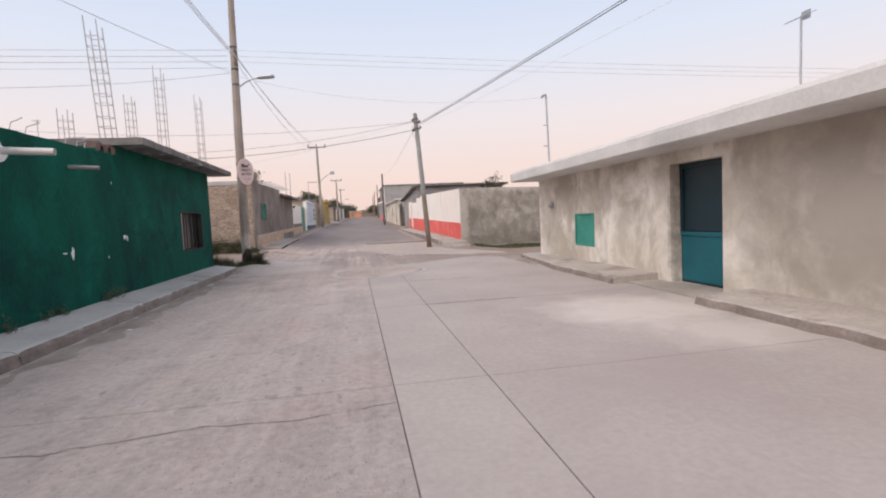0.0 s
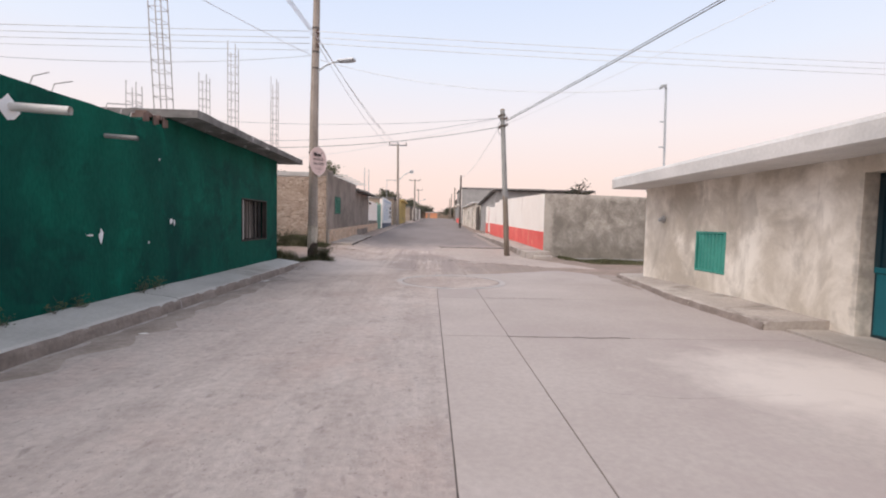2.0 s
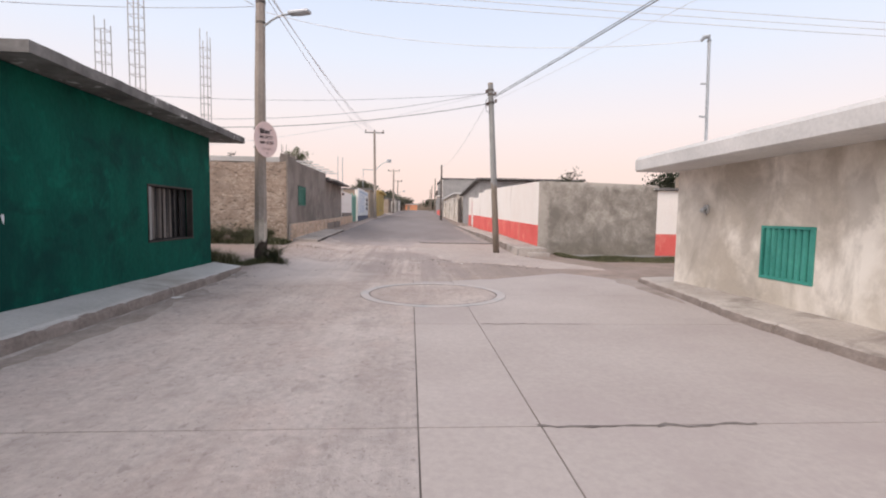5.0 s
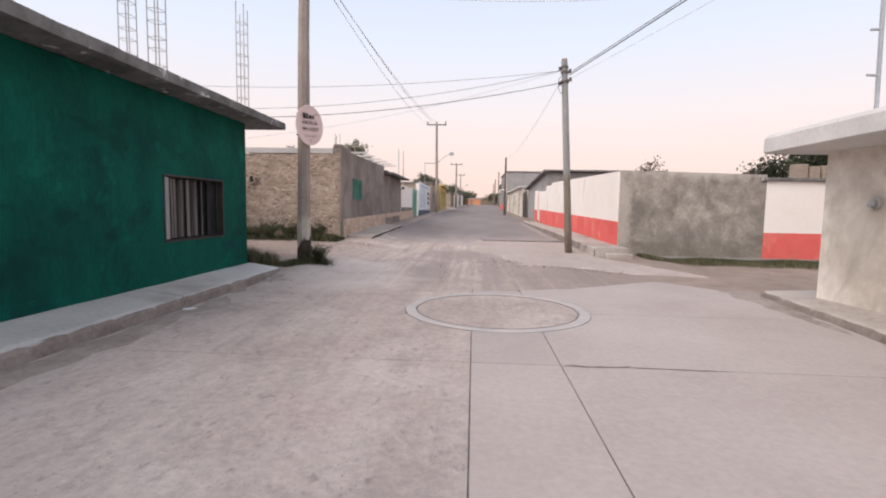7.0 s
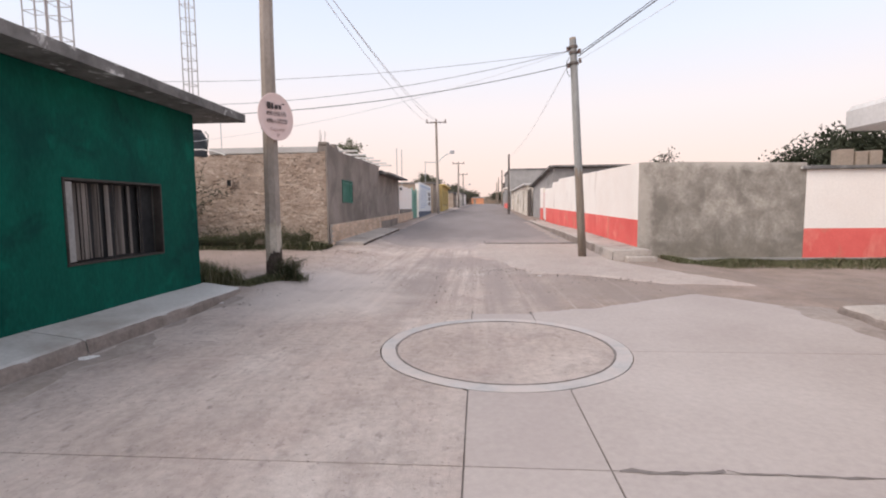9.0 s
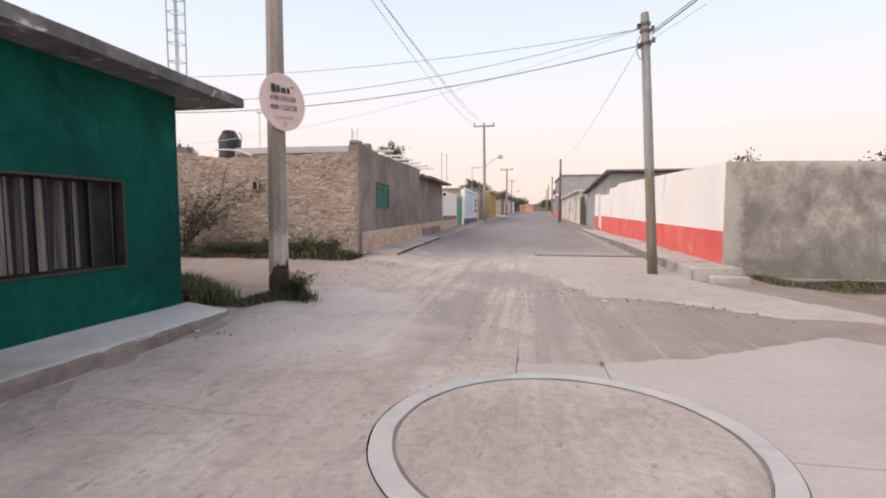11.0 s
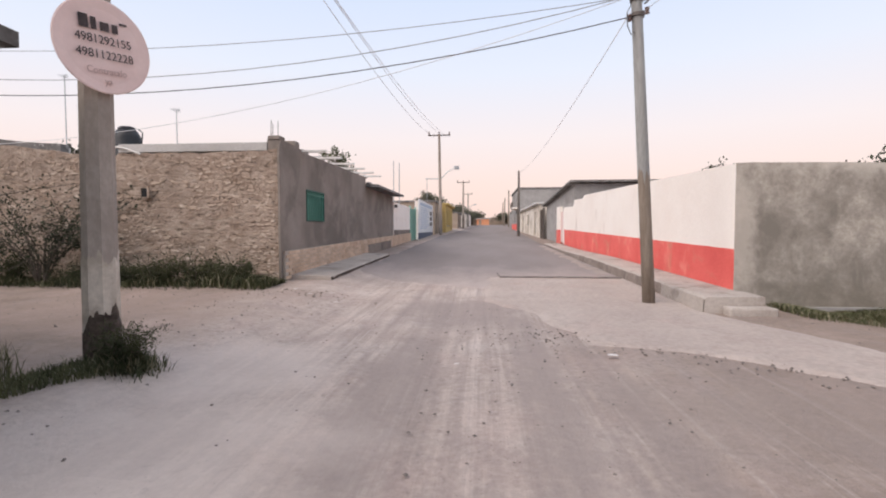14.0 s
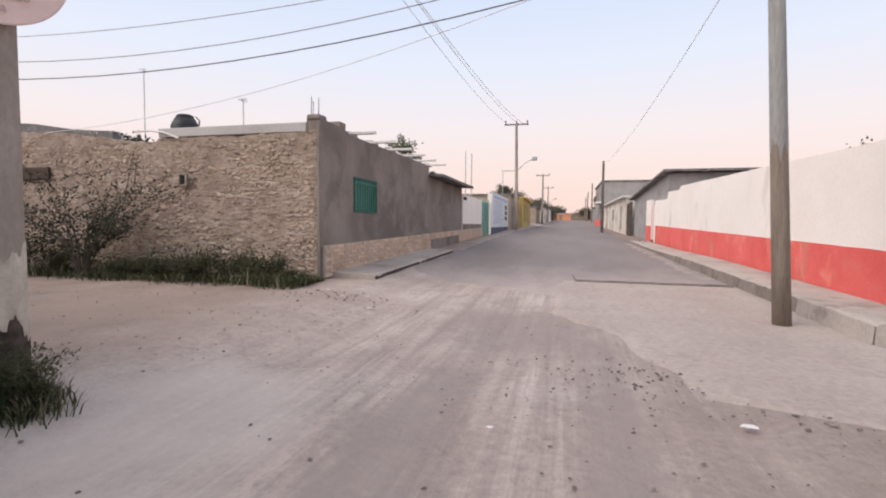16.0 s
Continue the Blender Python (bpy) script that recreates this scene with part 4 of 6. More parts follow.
def flake(y, z, w, h, seed):
    rs = random.Random(seed)
    pts = [(y + w * 0.5 * math.cos(a) * rs.uniform(0.5, 1.1), z + h * 0.5 * math.sin(a) * rs.uniform(0.5, 1.1)) for a in [k * math.tau / 11 for k in range(11)]]
    b = bmesh.new()
    lo, hi = [[b.verts.new((GX + d, p, q)) for p, q in pts] for d in (-0.01, 0.0045)]
    b.faces.new(hi)
    for i in range(11):
        b.faces.new((lo[i], lo[(i + 1) % 11], hi[(i + 1) % 11], hi[i]))
    part("bare_plaster_patch", b, M["board"], green, "flaked patch of bare white plaster")


for q in ((6.55, 2.37, 0.34, 0.26, 3), (7.86, 1.06, 0.10, 0.20, 1), (7.66, 1.07, 0.12, 0.025, 5), (9.53, 1.25, 0.12, 0.10, 2), (9.62, 1.23, 0.05, 0.14, 8), (8.9, 0.93, 0.035, 0.05, 6), (9.2, 2.2, 0.03, 0.04, 9), (5.6, 0.9, 0.07, 0.09, 12)):
    flake(*q)

# reinforcement cages left standing on the roof
def cage(x, y, z0, z1, w, lean, label):
    g = thing("rebar_column", label, "rebar column", (x, y, z0), "unfinished rebar columns")
    h = z1 - z0
    for i, (dx, dy) in enumerate(((-1, -1), (1, -1), (1, 1), (-1, 1))):
        top = h * (1 - 0.03 * i)
        part("bar", tube(bmesh.new(), [(x + dx * w / 2, y + dy * w / 2, z0 - 0.05), (x + dx * w / 2 + lean * h * 0.5 + 0.004 * dy, y + dy * w / 2, z0 + h * 0.5), (x + dx * w / 2 + lean * top, y + dy * w / 2, z0 + top)], 0.009, 5), M["rust"], g)
    n = int(h / 0.2)
    for k in range(1, n):
        z = z0 + k * 0.2 + 0.02 * math.sin(k * 2.7)
        sx = lean * (z - z0)
        c = [(x + dx * w / 2 + sx, y + dy * w / 2, z) for dx, dy in ((-1, -1), (1, -1), (1, 1), (-1, 1), (-1, -1))]
        b = bmesh.new()
        for p, q in zip(c, c[1:]):
            tube(b, [p, q], 0.005, 4)
        part("stirrup", b, M["rust"], g)


ROOF_Z = 3.02
cage(-4.72, 9.62, ROOF_Z, 5.15, 0.20, -0.05, "tall rusty rebar column cage standing on the roof slab")
cage(-6.5, 11.8, ROOF_Z, 4.05, 0.20, 0.0, "short rusty rebar column cage standing on the roof slab")
cage(-6.0, 13.8, ROOF_Z, 4.85, 0.18, 0.0, "rusty rebar column cage standing on the roof slab")
cage(-5.0, 13.05, ROOF_Z, 5.35, 0.17, 0.0, "rusty rebar column cage standing on the roof slab")
cage(-4.74, 15.2, ROOF_Z, 5.2, 0.15, 0.0, "rusty rebar column cage at the roof's corner")
for i, (y, l) in enumerate(((8.1, 0.5), (8.4, 0.35), (8.62, 0.7), (7.2, 0.25), (6.9, 0.2))):
    tagged(part("loose_rebar", tube(bmesh.new(), [(GX - 0.1, y, 2.62), (GX - 0.12, y + 0.1, 2.80), (GX - 0.10, y + 0.1 + l, 2.9)], 0.007, 5), M["rust"]), "bent rusty rod sticking out of the wall top", "rebar", "loose rods")

# ---- tan house ----
tan = thing("house", "tan plastered low house with a pale overhanging roof slab", "house", (4.9, 4, 0))
TX = 4.886
DOOR, WIN = (6.18, 7.39, 0.03, 2.05), (10.08, 11.05, 0.50, 1.27)
bm = sheet(steps(-10, 13.35, 0.7) + [6.18, 7.39, 10.08, 11.05], [-0.2, 0.03, 0.50, 1.27, 1.7, 2.05, 2.3], lambda u, v, w: (TX + w, u, v), 0.25, [DOOR, WIN])
part("wall", bm, M["tan"], tan, "blotchy tan cement plaster")
part("side_wall", bx(TX + 0.252, 12, 13.10, 13.35, -0.2, 2.3), M["tan"], tan)
part("back_wall", bx(12.002, 12.2, -10, 13.35, -0.2, 2.3), M["tan"], tan)
part("end_wall", bx(TX + 0.252, 12, -10, -9.8, -0.2, 2.3), M["tan"], tan)
bm = bmesh.new()
sec = []
for y in steps(-10.3, 13.57, 0.5):
    e = 0.012 * noise.noise(Vector((y * 1.3, 2, 0)))
    sec.append([bm.verts.new(p) for p in ((12.3, y, 2.27), (4.15 + e, y, 2.25), (4.10 + e, y, 2.27), (4.10 + e, y, 2.47), (4.16 + e, y, 2.535), (4.3 + e, y, 2.56), (12.3, y, 2.58))])
for p, q in zip(sec, sec[1:]):
    for k in range(7):
        bm.faces.new((p[k], p[(k + 1) % 7], q[(k + 1) % 7], q[k]))
bm.faces.new(sec[0][::-1])
bm.faces.new(sec[-1])
part("roof", bm, M["roof_pale"], tan, "pale overhanging concrete roof slab")

door = part("door", bx(5.10, 5.13, 6.18, 7.39, 0.03, 2.05), M["teal_dark"], tan, "teal sheet-metal door with a dark upper panel")
part("lower_panel", bx(5.085, 5.10, 6.22, 7.35, 0.07, 0.82, bevel=0.006), M["teal"], door, "bright teal lower sheet panel")
part("upper_panel", bx(5.088, 5.098, 6.30, 7.27, 0.92, 1.95), M["teal_dark"], door)
for y0, y1, z0, z1 in ((6.19, 7.38, 0.83, 0.90), (6.19, 7.38, 1.97, 2.045), (6.19, 6.26, 0.90, 1.97), (7.31, 7.38, 0.90, 1.97)):
    part("door_rail", bx(5.07, 5.10, y0, y1, z0, z1, bevel=0.006), M["teal"] if z1 < 1 else M["teal_dark"], door)
part("door_handle", tube(bmesh.new(), [(5.07, 6.32, 0.95), (5.03, 6.32, 0.95), (5.03, 6.32, 1.07), (5.07, 6.32, 1.07)], 0.009, 6), M["steel"], door)

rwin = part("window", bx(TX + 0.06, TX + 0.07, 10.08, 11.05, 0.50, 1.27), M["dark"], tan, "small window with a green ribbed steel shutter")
for y0, y1, z0, z1 in ((10.08, 11.05, 0.502, 0.54), (10.08, 11.05, 1.23, 1.268), (10.082, 10.12, 0.54, 1.23), (11.01, 11.048, 0.54, 1.23)):
    part("window_frame", bx(TX - 0.012, TX + 0.05, y0, y1, z0, z1, bevel=0.005), M["window_green"], rwin)
for k in range(8):
    y = 10.125 + k * 0.111
    b = bmesh.new()
    vs = [[b.verts.new((TX + dx, y + dy, z)) for dx, dy in ((0.03, 0.0), (0.006, 0.014), (0.006, 0.064), (0.03, 0.078), (0.045, 0.078), (0.045, 0.0))] for z in (0.54, 1.23)]
    for i in range(6):
        b.faces.new((vs[0][i], vs[0][(i + 1) % 6], vs[1][(i + 1) % 6], vs[1][i]))
    b.faces.new(vs[0][::-1])
    b.faces.new(vs[1])
    part("shutter_slat", b, M["window_green"], rwin)

lamp = thing("wall_lamp", "small round grey lamp socket on the plaster", "wall lamp", (TX, 12.4, 1.52))
part("back_plate", tube(bmesh.new(), [(TX, 12.4, 1.52), (TX - 0.03, 12.4, 1.52)], 0.085, 18), M["soffit"], lamp)
part("socket", tube(bmesh.new(), [(TX - 0.03, 12.4, 1.52), (TX - 0.09, 12.39, 1.50), (TX - 0.12, 12.38, 1.48)], [0.04, 0.045, 0.03], 12), M["galv"], lamp)

mast = thing("service_mast", "thin grey electric service mast on the roof edge", "mast", (4.92, 12.6, 2.55))
part("pole", tube(bmesh.new(), [(4.92, 12.6, 2.5), (4.89, 12.62, 4.48)], 0.026, 8), M["galv"], mast)
part("weather_head", tube(bmesh.new(), [(4.89, 12.62, 4.46), (4.88, 12.62, 4.54), (4.82, 12.66, 4.54), (4.78, 12.69, 4.48)], [0.04, 0.045, 0.04, 0.03], 8), M["galv"], mast)
for z in (3.15, 3.72):
    part("bracket", tube(bmesh.new(), [(4.91, 12.6, z), (4.80, 12.66, z + 0.02)], 0.018, 6), M["galv"], mast)

tv = thing("tv_antenna", "thin television antenna mast on the tan house roof", "antenna", (8.0, 7.85, 2.58))
part("pole", tube(bmesh.new(), [(8.0, 7.85, 2.55), (8.02, 7.85, 4.80)], 0.02, 6), M["galv"], tv)
part("boom", tube(bmesh.new(), [(7.72, 7.85, 4.66), (8.16, 7.85, 4.84)], 0.012, 5), M["galv"], tv)
for k in range(8):
    part("element", tube(bmesh.new(), [(7.76 + k * 0.055, 7.72 - 0.01 * k, 4.675 + k * 0.022), (7.76 + k * 0.055, 7.98 + 0.01 * k, 4.675 + k * 0.022)], 0.006, 4), M["galv"], tv)
part("reflector", bx(8.12, 8.135, 7.76, 7.94, 4.74, 4.90), M["galv"], tv)

# ---- corner house of mud and rubble with a dark plastered front ----
corner = thing("house", "low mud and rubble house with a dark grey plastered front", "house", (-4.9, 22.5, 0.3))
AX, AY = -4.80, 22.40
AWIN = (23.98, 25.36, 1.61, 2.42)


def front_top(y):
    return 3.40 if y < 23.45 else 3.31 + 0.012 * (y - 23.45)


bm = sheet(steps(AY + 0.05, 30.3, 0.5) + [23.98, 25.36], [0.0, 0.9, 1.61, 2.42, 3.3], lambda u, v, w: (AX - w, u, v), 0.3, [AWIN], front_top)
part("front_wall", bm, M["grey_plaster"], corner, "smooth dark grey cement plaster")
bm = sheet(steps(30.302, 36.0, 0.5), [0.2, 1.2, 3.02], lambda u, v, w: (AX - 0.005 - w, u, v), 0.3, [], lambda u: 3.02)
part("low_front_wall", bm, M["grey_plaster"], corner)
for k, (y, dz) in enumerate(((22.42, 0.08), (23.3, 0.12))):
    part("corner_block", bx(AX - 0.28, AX - 0.004, y, y + 0.30, front_top(22.5) - 0.01, front_top(22.5) + dz, bevel=0.02), M["grey_plaster"], corner)
for k in range(6):
    y = 23.72 + k * 1.29
    part("roof_beam", bx(AX - 0.4, AX + 0.62, y, y + 0.10, front_top(y) - 0.005, front_top(y) + 0.055, bevel=0.012), M["pipe"], corner, "whitewashed projecting beam end")
    part("beam_block", bx(AX - 0.30, AX - 0.02, y + 0.13, y + 0.55, front_top(y) + 0.004, front_top(y) + 0.10, bevel=0.02), M["soffit"], corner)
bm = sheet(steps(30.32, 36.3, 0.4), [0, 0.3, 3.5], lambda u, v, w: (AX + 0.5 - v, u, 3.02 + 0.05 * v + 0.01 * noise.noise(Vector((u * 3, 2, 0))) + w), 0.09)
part("low_roof", bm, M["roof_dark"], corner, "dark thin overhanging roof")
rs = random.Random(4)
for k in range(7):
    y = 30.6 + k * 0.6
    part("roof_stone", (lambda b: (blob(b, (AX + 0.1 - 0.3 * rs.random(), y, 3.17), 0.12 + 0.06 * rs.random(), k, 0.6), b)[1])(bmesh.new()), M["roof_dark"], corner)

awin = part("window", bx(AX - 0.10, AX - 0.08, 23.98, 25.36, 1.61, 2.42), M["shutter_green"], corner, "green steel window with pale vertical bars")
for y0, y1, z0, z1 in ((23.98, 25.36, 1.612, 1.65), (23.98, 25.36, 2.38, 2.418), (23.982, 24.02, 1.65, 2.38), (25.32, 25.358, 1.65, 2.38)):
    part("window_frame", bx(AX - 0.06, AX + 0.02, y0, y1, z0, z1, bevel=0.004), M["shutter_green"], awin)
for k in range(9):
    y = 24.10 + k * 0.142
    part("window_bar", bx(AX - 0.008, AX + 0.01, y, y + 0.026, 1.63, 2.40), M["bar_pale"], awin)
part("window_bar", bx(AX + 0.011, AX + 0.022, 24.0, 25.34, 2.29, 2.31), M["bar_pale"], awin)


def adobe_top(x):
    d = AX - x
    base = 3.13 + 0.05 * soft(1 - d / 1.5)
    if d > 3.8:
        base = 3.10 + 0.25 * soft((d - 3.8) / 3.2) + 0.03 * math.sin(d * 1.1)
    return base + 0.05 * noise.noise(Vector((x * 2.2, 0, 1))) + 0.025 * noise.noise(Vector((x * 7, 0, 1)))


bm = sheet(steps(-20, AX - 0.02, 0.07), steps(0.0, 3.1, 0.07), lambda u, v, w: (u, AY + 0.03 + w, v), 0.4, [], adobe_top, 0.016)
side = part("side_wall", bm, M["adobe"], corner, "rough mud and rubble wall with flaking plaster", smooth=False)
part("corner_pier", bx(AX - 0.055, AX + 0.003, AY - 0.012, AY + 0.048, 0.2, 3.28, bevel=0.012), M["grey_plaster"], corner)
part("wall_cap", bx(-8.6, AX - 0.3, AY + 0.02, AY + 0.40, 3.15, 3.34, bevel=0.02), M["walk"], corner, "grey cement cap along the wall top")
# no opening here: a near-black block gives the shade inside a hole
part("wall_hole", bx(-8.02, -7.88, AY - 0.035, AY - 0.02, 2.14, 2.34), M["dark"], corner, "dark block standing for a small square hole in the wall")
for q in ((-8.06, -8.02, 2.10, 2.38), (-7.88, -7.84, 2.10, 2.38), (-8.02, -7.88, 2.10, 2.14), (-8.02, -7.88, 2.34, 2.38)):
    part("hole_edge", bx(q[0], q[1], AY - 0.06, AY - 0.01, q[2], q[3], bevel=0.012), M["adobe"], corner)
part("lintel", bx(-12.85, -11.6, AY - 0.04, AY + 0.1, 2.30, 2.58, bevel=0.02), surface("old_wood", (0.06, 0.042, 0.032), (0.11, 0.08, 0.062), 2, 20, 0.9, 0.4, stretch=(0.3, 3, 3)), corner, "old wooden lintel")
part("rear_roof", bx(-20, AX - 0.35, AY + 0.5, 36, 2.85, 3.0), M["roof_dark"], corner)
part("rear_parapet", sheet(steps(-17, -10.9, 0.3), [2.9, 3.3], lambda u, v, w: (u, AY + 1.0 + w, v), 0.3, [], lambda u: 3.84 - 0.30 * soft((u + 13.6) / 2.6) + 0.03 * math.sin(u * 2.1)), M["roof_dark"], corner, "dark sagging roof edge behind the wall")
part("white_hose", tube(bmesh.new(), [(-9.3, AY + 0.1, 3.31), (-8.85, AY + 0.05, 3.31), (-8.4, AY - 0.04, 3.24), (-8.0, AY - 0.07, 3.10)], 0.022, 6), M["pipe"], corner, "white hose over the wall top")

for x, h in ((AX - 0.10, 0.42), (AX - 0.22, 0.36), (AX - 0.26, 0.45)):
    part("rebar_stub", tube(bmesh.new(), [(x, 22.55, front_top(22.5) - 0.1), (x + 0.01, 22.56, front_top(22.5) + h)], 0.008, 5), M["steel"], corner, "short rusty rod on the wall top")

# base course of thin pale bricks, stepping with the street
bricks = part("brick_base", sheet(steps(AY + 0.1, 41.8, 1.0), [0, 1], lambda u, v, w: (AX + 0.055 - w, u, (0.25 + 0.0215 * (u - 22)) * (1 - v) + (0.90 + 0.0135 * (u - 22)) * v), 0.05), M["mortar"], corner, "low base course of thin pale bricks")
BRICK_ROWS = (corner, bricks)
BR_DARK = (30.3, 35.2)

# black water tank
TX0, TZ0 = -11.12, 3.02
tank = thing("water_tank", "black ribbed plastic roof water tank with a lid", "water tank", (TX0, 26, TZ0))
part("stand", bx(TX0 - 0.5, TX0 + 0.5, 25.5, 26.5, TZ0, TZ0 + 0.35), M["block"], tank)
b = bmesh.new()
tube(b, [(TX0, 26, TZ0 + z) for z in (0.352, 0.55, 0.6, 0.85, 0.9, 1.15, 1.38)], [0.38, 0.39, 0.37, 0.39, 0.37, 0.39, 0.28], 24)
part("body", b, M["tank"], tank, smooth=True)
part("lid", tube(bmesh.new(), [(TX0, 26, TZ0 + z) for z in (1.37, 1.46, 1.50)], [0.24, 0.24, 0.18], 18), M["tank"], tank)
part("filler_pipe", tube(bmesh.new(), [(TX0 + 0.4, 26, TZ0 + 0.5), (TX0 + 0.5, 26, TZ0 + 1.3), (TX0 + 0.38, 26, TZ0 + 1.42)], 0.02, 6), M["tank"], tank)

for x, y, z, h in ((-12.8, 31, 3.0, 3.3), (-17.65, 31, 3.0, 4.8)):
    a = thing("tv_antenna", "thin television antenna mast on a rear roof", "antenna", (x, y, z), "rear roof antennas")
    part("pole", tube(bmesh.new(), [(x, y, z - 0.1), (x, y, z + h)], 0.022, 6), M["galv"], a)
    for k in range(5):
        part("element", tube(bmesh.new(), [(x - 0.22 + 0.03 * k, y - 0.1 + 0.05 * k, z + h - 0.02 * k), (x + 0.22 - 0.03 * k, y - 0.1 + 0.05 * k, z + h - 0.02 * k)], 0.008, 4), M["galv"], a)

# ---- ledge of pavement before the corner house ----
pave_far = thing("pavement", "low concrete ledge of pavement before the dark grey house", "pavement", kind="structure")
for y0, y1 in ((22.8, 25.0), (25.01, 27.4), (27.41, 29.9)):
    bm = bmesh.new()
    sec = []
    for y in steps(y0, y1, 0.3):
        z = ground_z(-3.8, y)
        e = 0.02 * noise.noise(Vector((y * 4, 0, 2)))
        sec.append([bm.verts.new(p) for p in ((AX, y, z - 0.1), (AX, y, z + 0.12), (-3.86 + e, y, z + 0.085), (-3.80 + e, y, z + 0.06), (-3.80 + e, y, z - 0.1))])
    for p, q in zip(sec, sec[1:]):
        for k in range(5):
            bm.faces.new((p[k], p[(k + 1) % 5], q[(k + 1) % 5], q[k]))
    bm.faces.new(sec[0][::-1])
    bm.faces.new(sec[-1])
    part("paving_slab", bm, M["walk_old"], pave_far)
    kb = bmesh.new()
    rows = [[kb.verts.new((-3.797 + d + 0.02 * noise.noise(Vector((y * 4, 0, 2))), y, ground_z(-3.8, y) + h)) for d, h in ((0, 0.065), (0.012, -0.06))] for y in steps(y0, y1, 0.2)]
    for p, q in zip(rows, rows[1:]):
        kb.faces.new((p[0], p[1], q[1], q[0]))
    # ledge edge in the same near-black colour as the pole's foot
    part("kerb_face", kb, M["char"], pave_far, "dark edge of the ledge")

# ---- white and red boundary wall on the far right corner ----
yard = thing("boundary_wall", "white limewashed corner wall with a red painted base band", "wall", (4.4, 21.5, 0))
RX, RY = 4.20, 21.10


def wall_base(y):
    return 0.28 + 0.0175 * (y - 21.12)


def white_top(y):
    t = 2.575 + 0.027 * (y - RY)
    if y > 34.9:
        t -= 0.14
    if y > 37.4:
        t -= 0.32
    return t + 0.015 * noise.noise(Vector((y * 2, 0, 0)))


for name, lo, hi, mt, label in (("red_band", None, 0.75, "red", "red painted base band"), ("white_wall", 0.75, None, "white", "white limewashed plaster")):
    us = steps(RY, 40.2, 0.35)

    def put(u, v, w, lo=lo, hi=hi):
        z = wall_base(u) + (v * 0.75 - (0.4 if v == 0 else 0)) if hi else None
        if not hi:
            z = (wall_base(u) + 0.75) * (1 - v) + white_top(u) * v
        return (RX + 0.008 * (u - RY) + w - (0.004 if hi else 0), u, z + (0.01 * noise.noise(Vector((u * 3, 7, 0))) if (hi and v == 1) or (not hi and v == 0) else 0))

    part(name, sheet(us, [0, 1], put, 0.18 if hi else 0.176), M[mt], yard, label)
part("gate_pier", bx(RX + 0.16, RX + 0.34, 40.2, 40.6, 0.4, 2.6), M["white"], yard)
part("red_pier", bx(RX + 0.16, RX + 0.34, 41.8, 43.2, 0.4, 1.35), M["red"], yard)
part("white_pier", bx(RX + 0.164, RX + 0.34, 41.8, 43.2, 1.35, 2.75), M["white"], yard)
part("small_gate", bx(RX + 0.2, RX + 0.24, 40.6, 41.8, 0.6, 2.4), M["sign"], yard, "pale metal gate")
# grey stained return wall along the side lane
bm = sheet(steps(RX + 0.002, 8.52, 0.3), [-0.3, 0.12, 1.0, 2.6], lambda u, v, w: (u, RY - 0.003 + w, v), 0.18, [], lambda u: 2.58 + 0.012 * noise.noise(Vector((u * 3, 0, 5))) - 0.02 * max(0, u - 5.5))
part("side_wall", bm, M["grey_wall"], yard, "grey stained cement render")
part("wall_foot", bx(RX + 0.3, 15.5, RY - 0.06, RY - 0.006, -0.3, 0.0, bevel=0.012), M["soffit"], yard, "concrete footing along the wall")

lane = thing("house", "low white house with a red base band along the side lane", "house", (9, 21.6, -0.1))
part("wall", bx(8.522, 16, RY - 0.01, RY + 0.2, 0.78, 2.34), M["white"], lane)
part("red_band", bx(8.522, 16, RY - 0.014, RY + 0.2, -0.3, 0.778), M["red"], lane)
part("side_wall", bx(15.8, 16, RY + 0.202, 28, -0.3, 2.34), M["white"], lane)
part("roof", bx(8.36, 16.2, RY - 0.12, 28, 2.342, 2.43, bevel=0.015), M["roof_dark"], lane, "thin grey roof slab")
for i, (x, w, h) in enumerate(((9.35, 0.34, 0.42), (9.74, 0.30, 0.36), (10.1, 0.3, 0.38))):
    tagged(part("concrete_block", bx(x, x + w, RY + 0.02, RY + 0.36, 2.432, 2.432 + h, bevel=0.015), M["brown"]), "weathered tan block stacked on the roof edge", "block", "blocks on the roof")

# raised pavement before the red and white wall
pave_red = thing("pavement", "raised cracked concrete pavement before the red and white wall", "pavement", kind="structure")
ys = [20.27, 22.2, 24.6, 27.0, 29.4, 31.8, 34.2, 36.6, 39.0, 41.4]
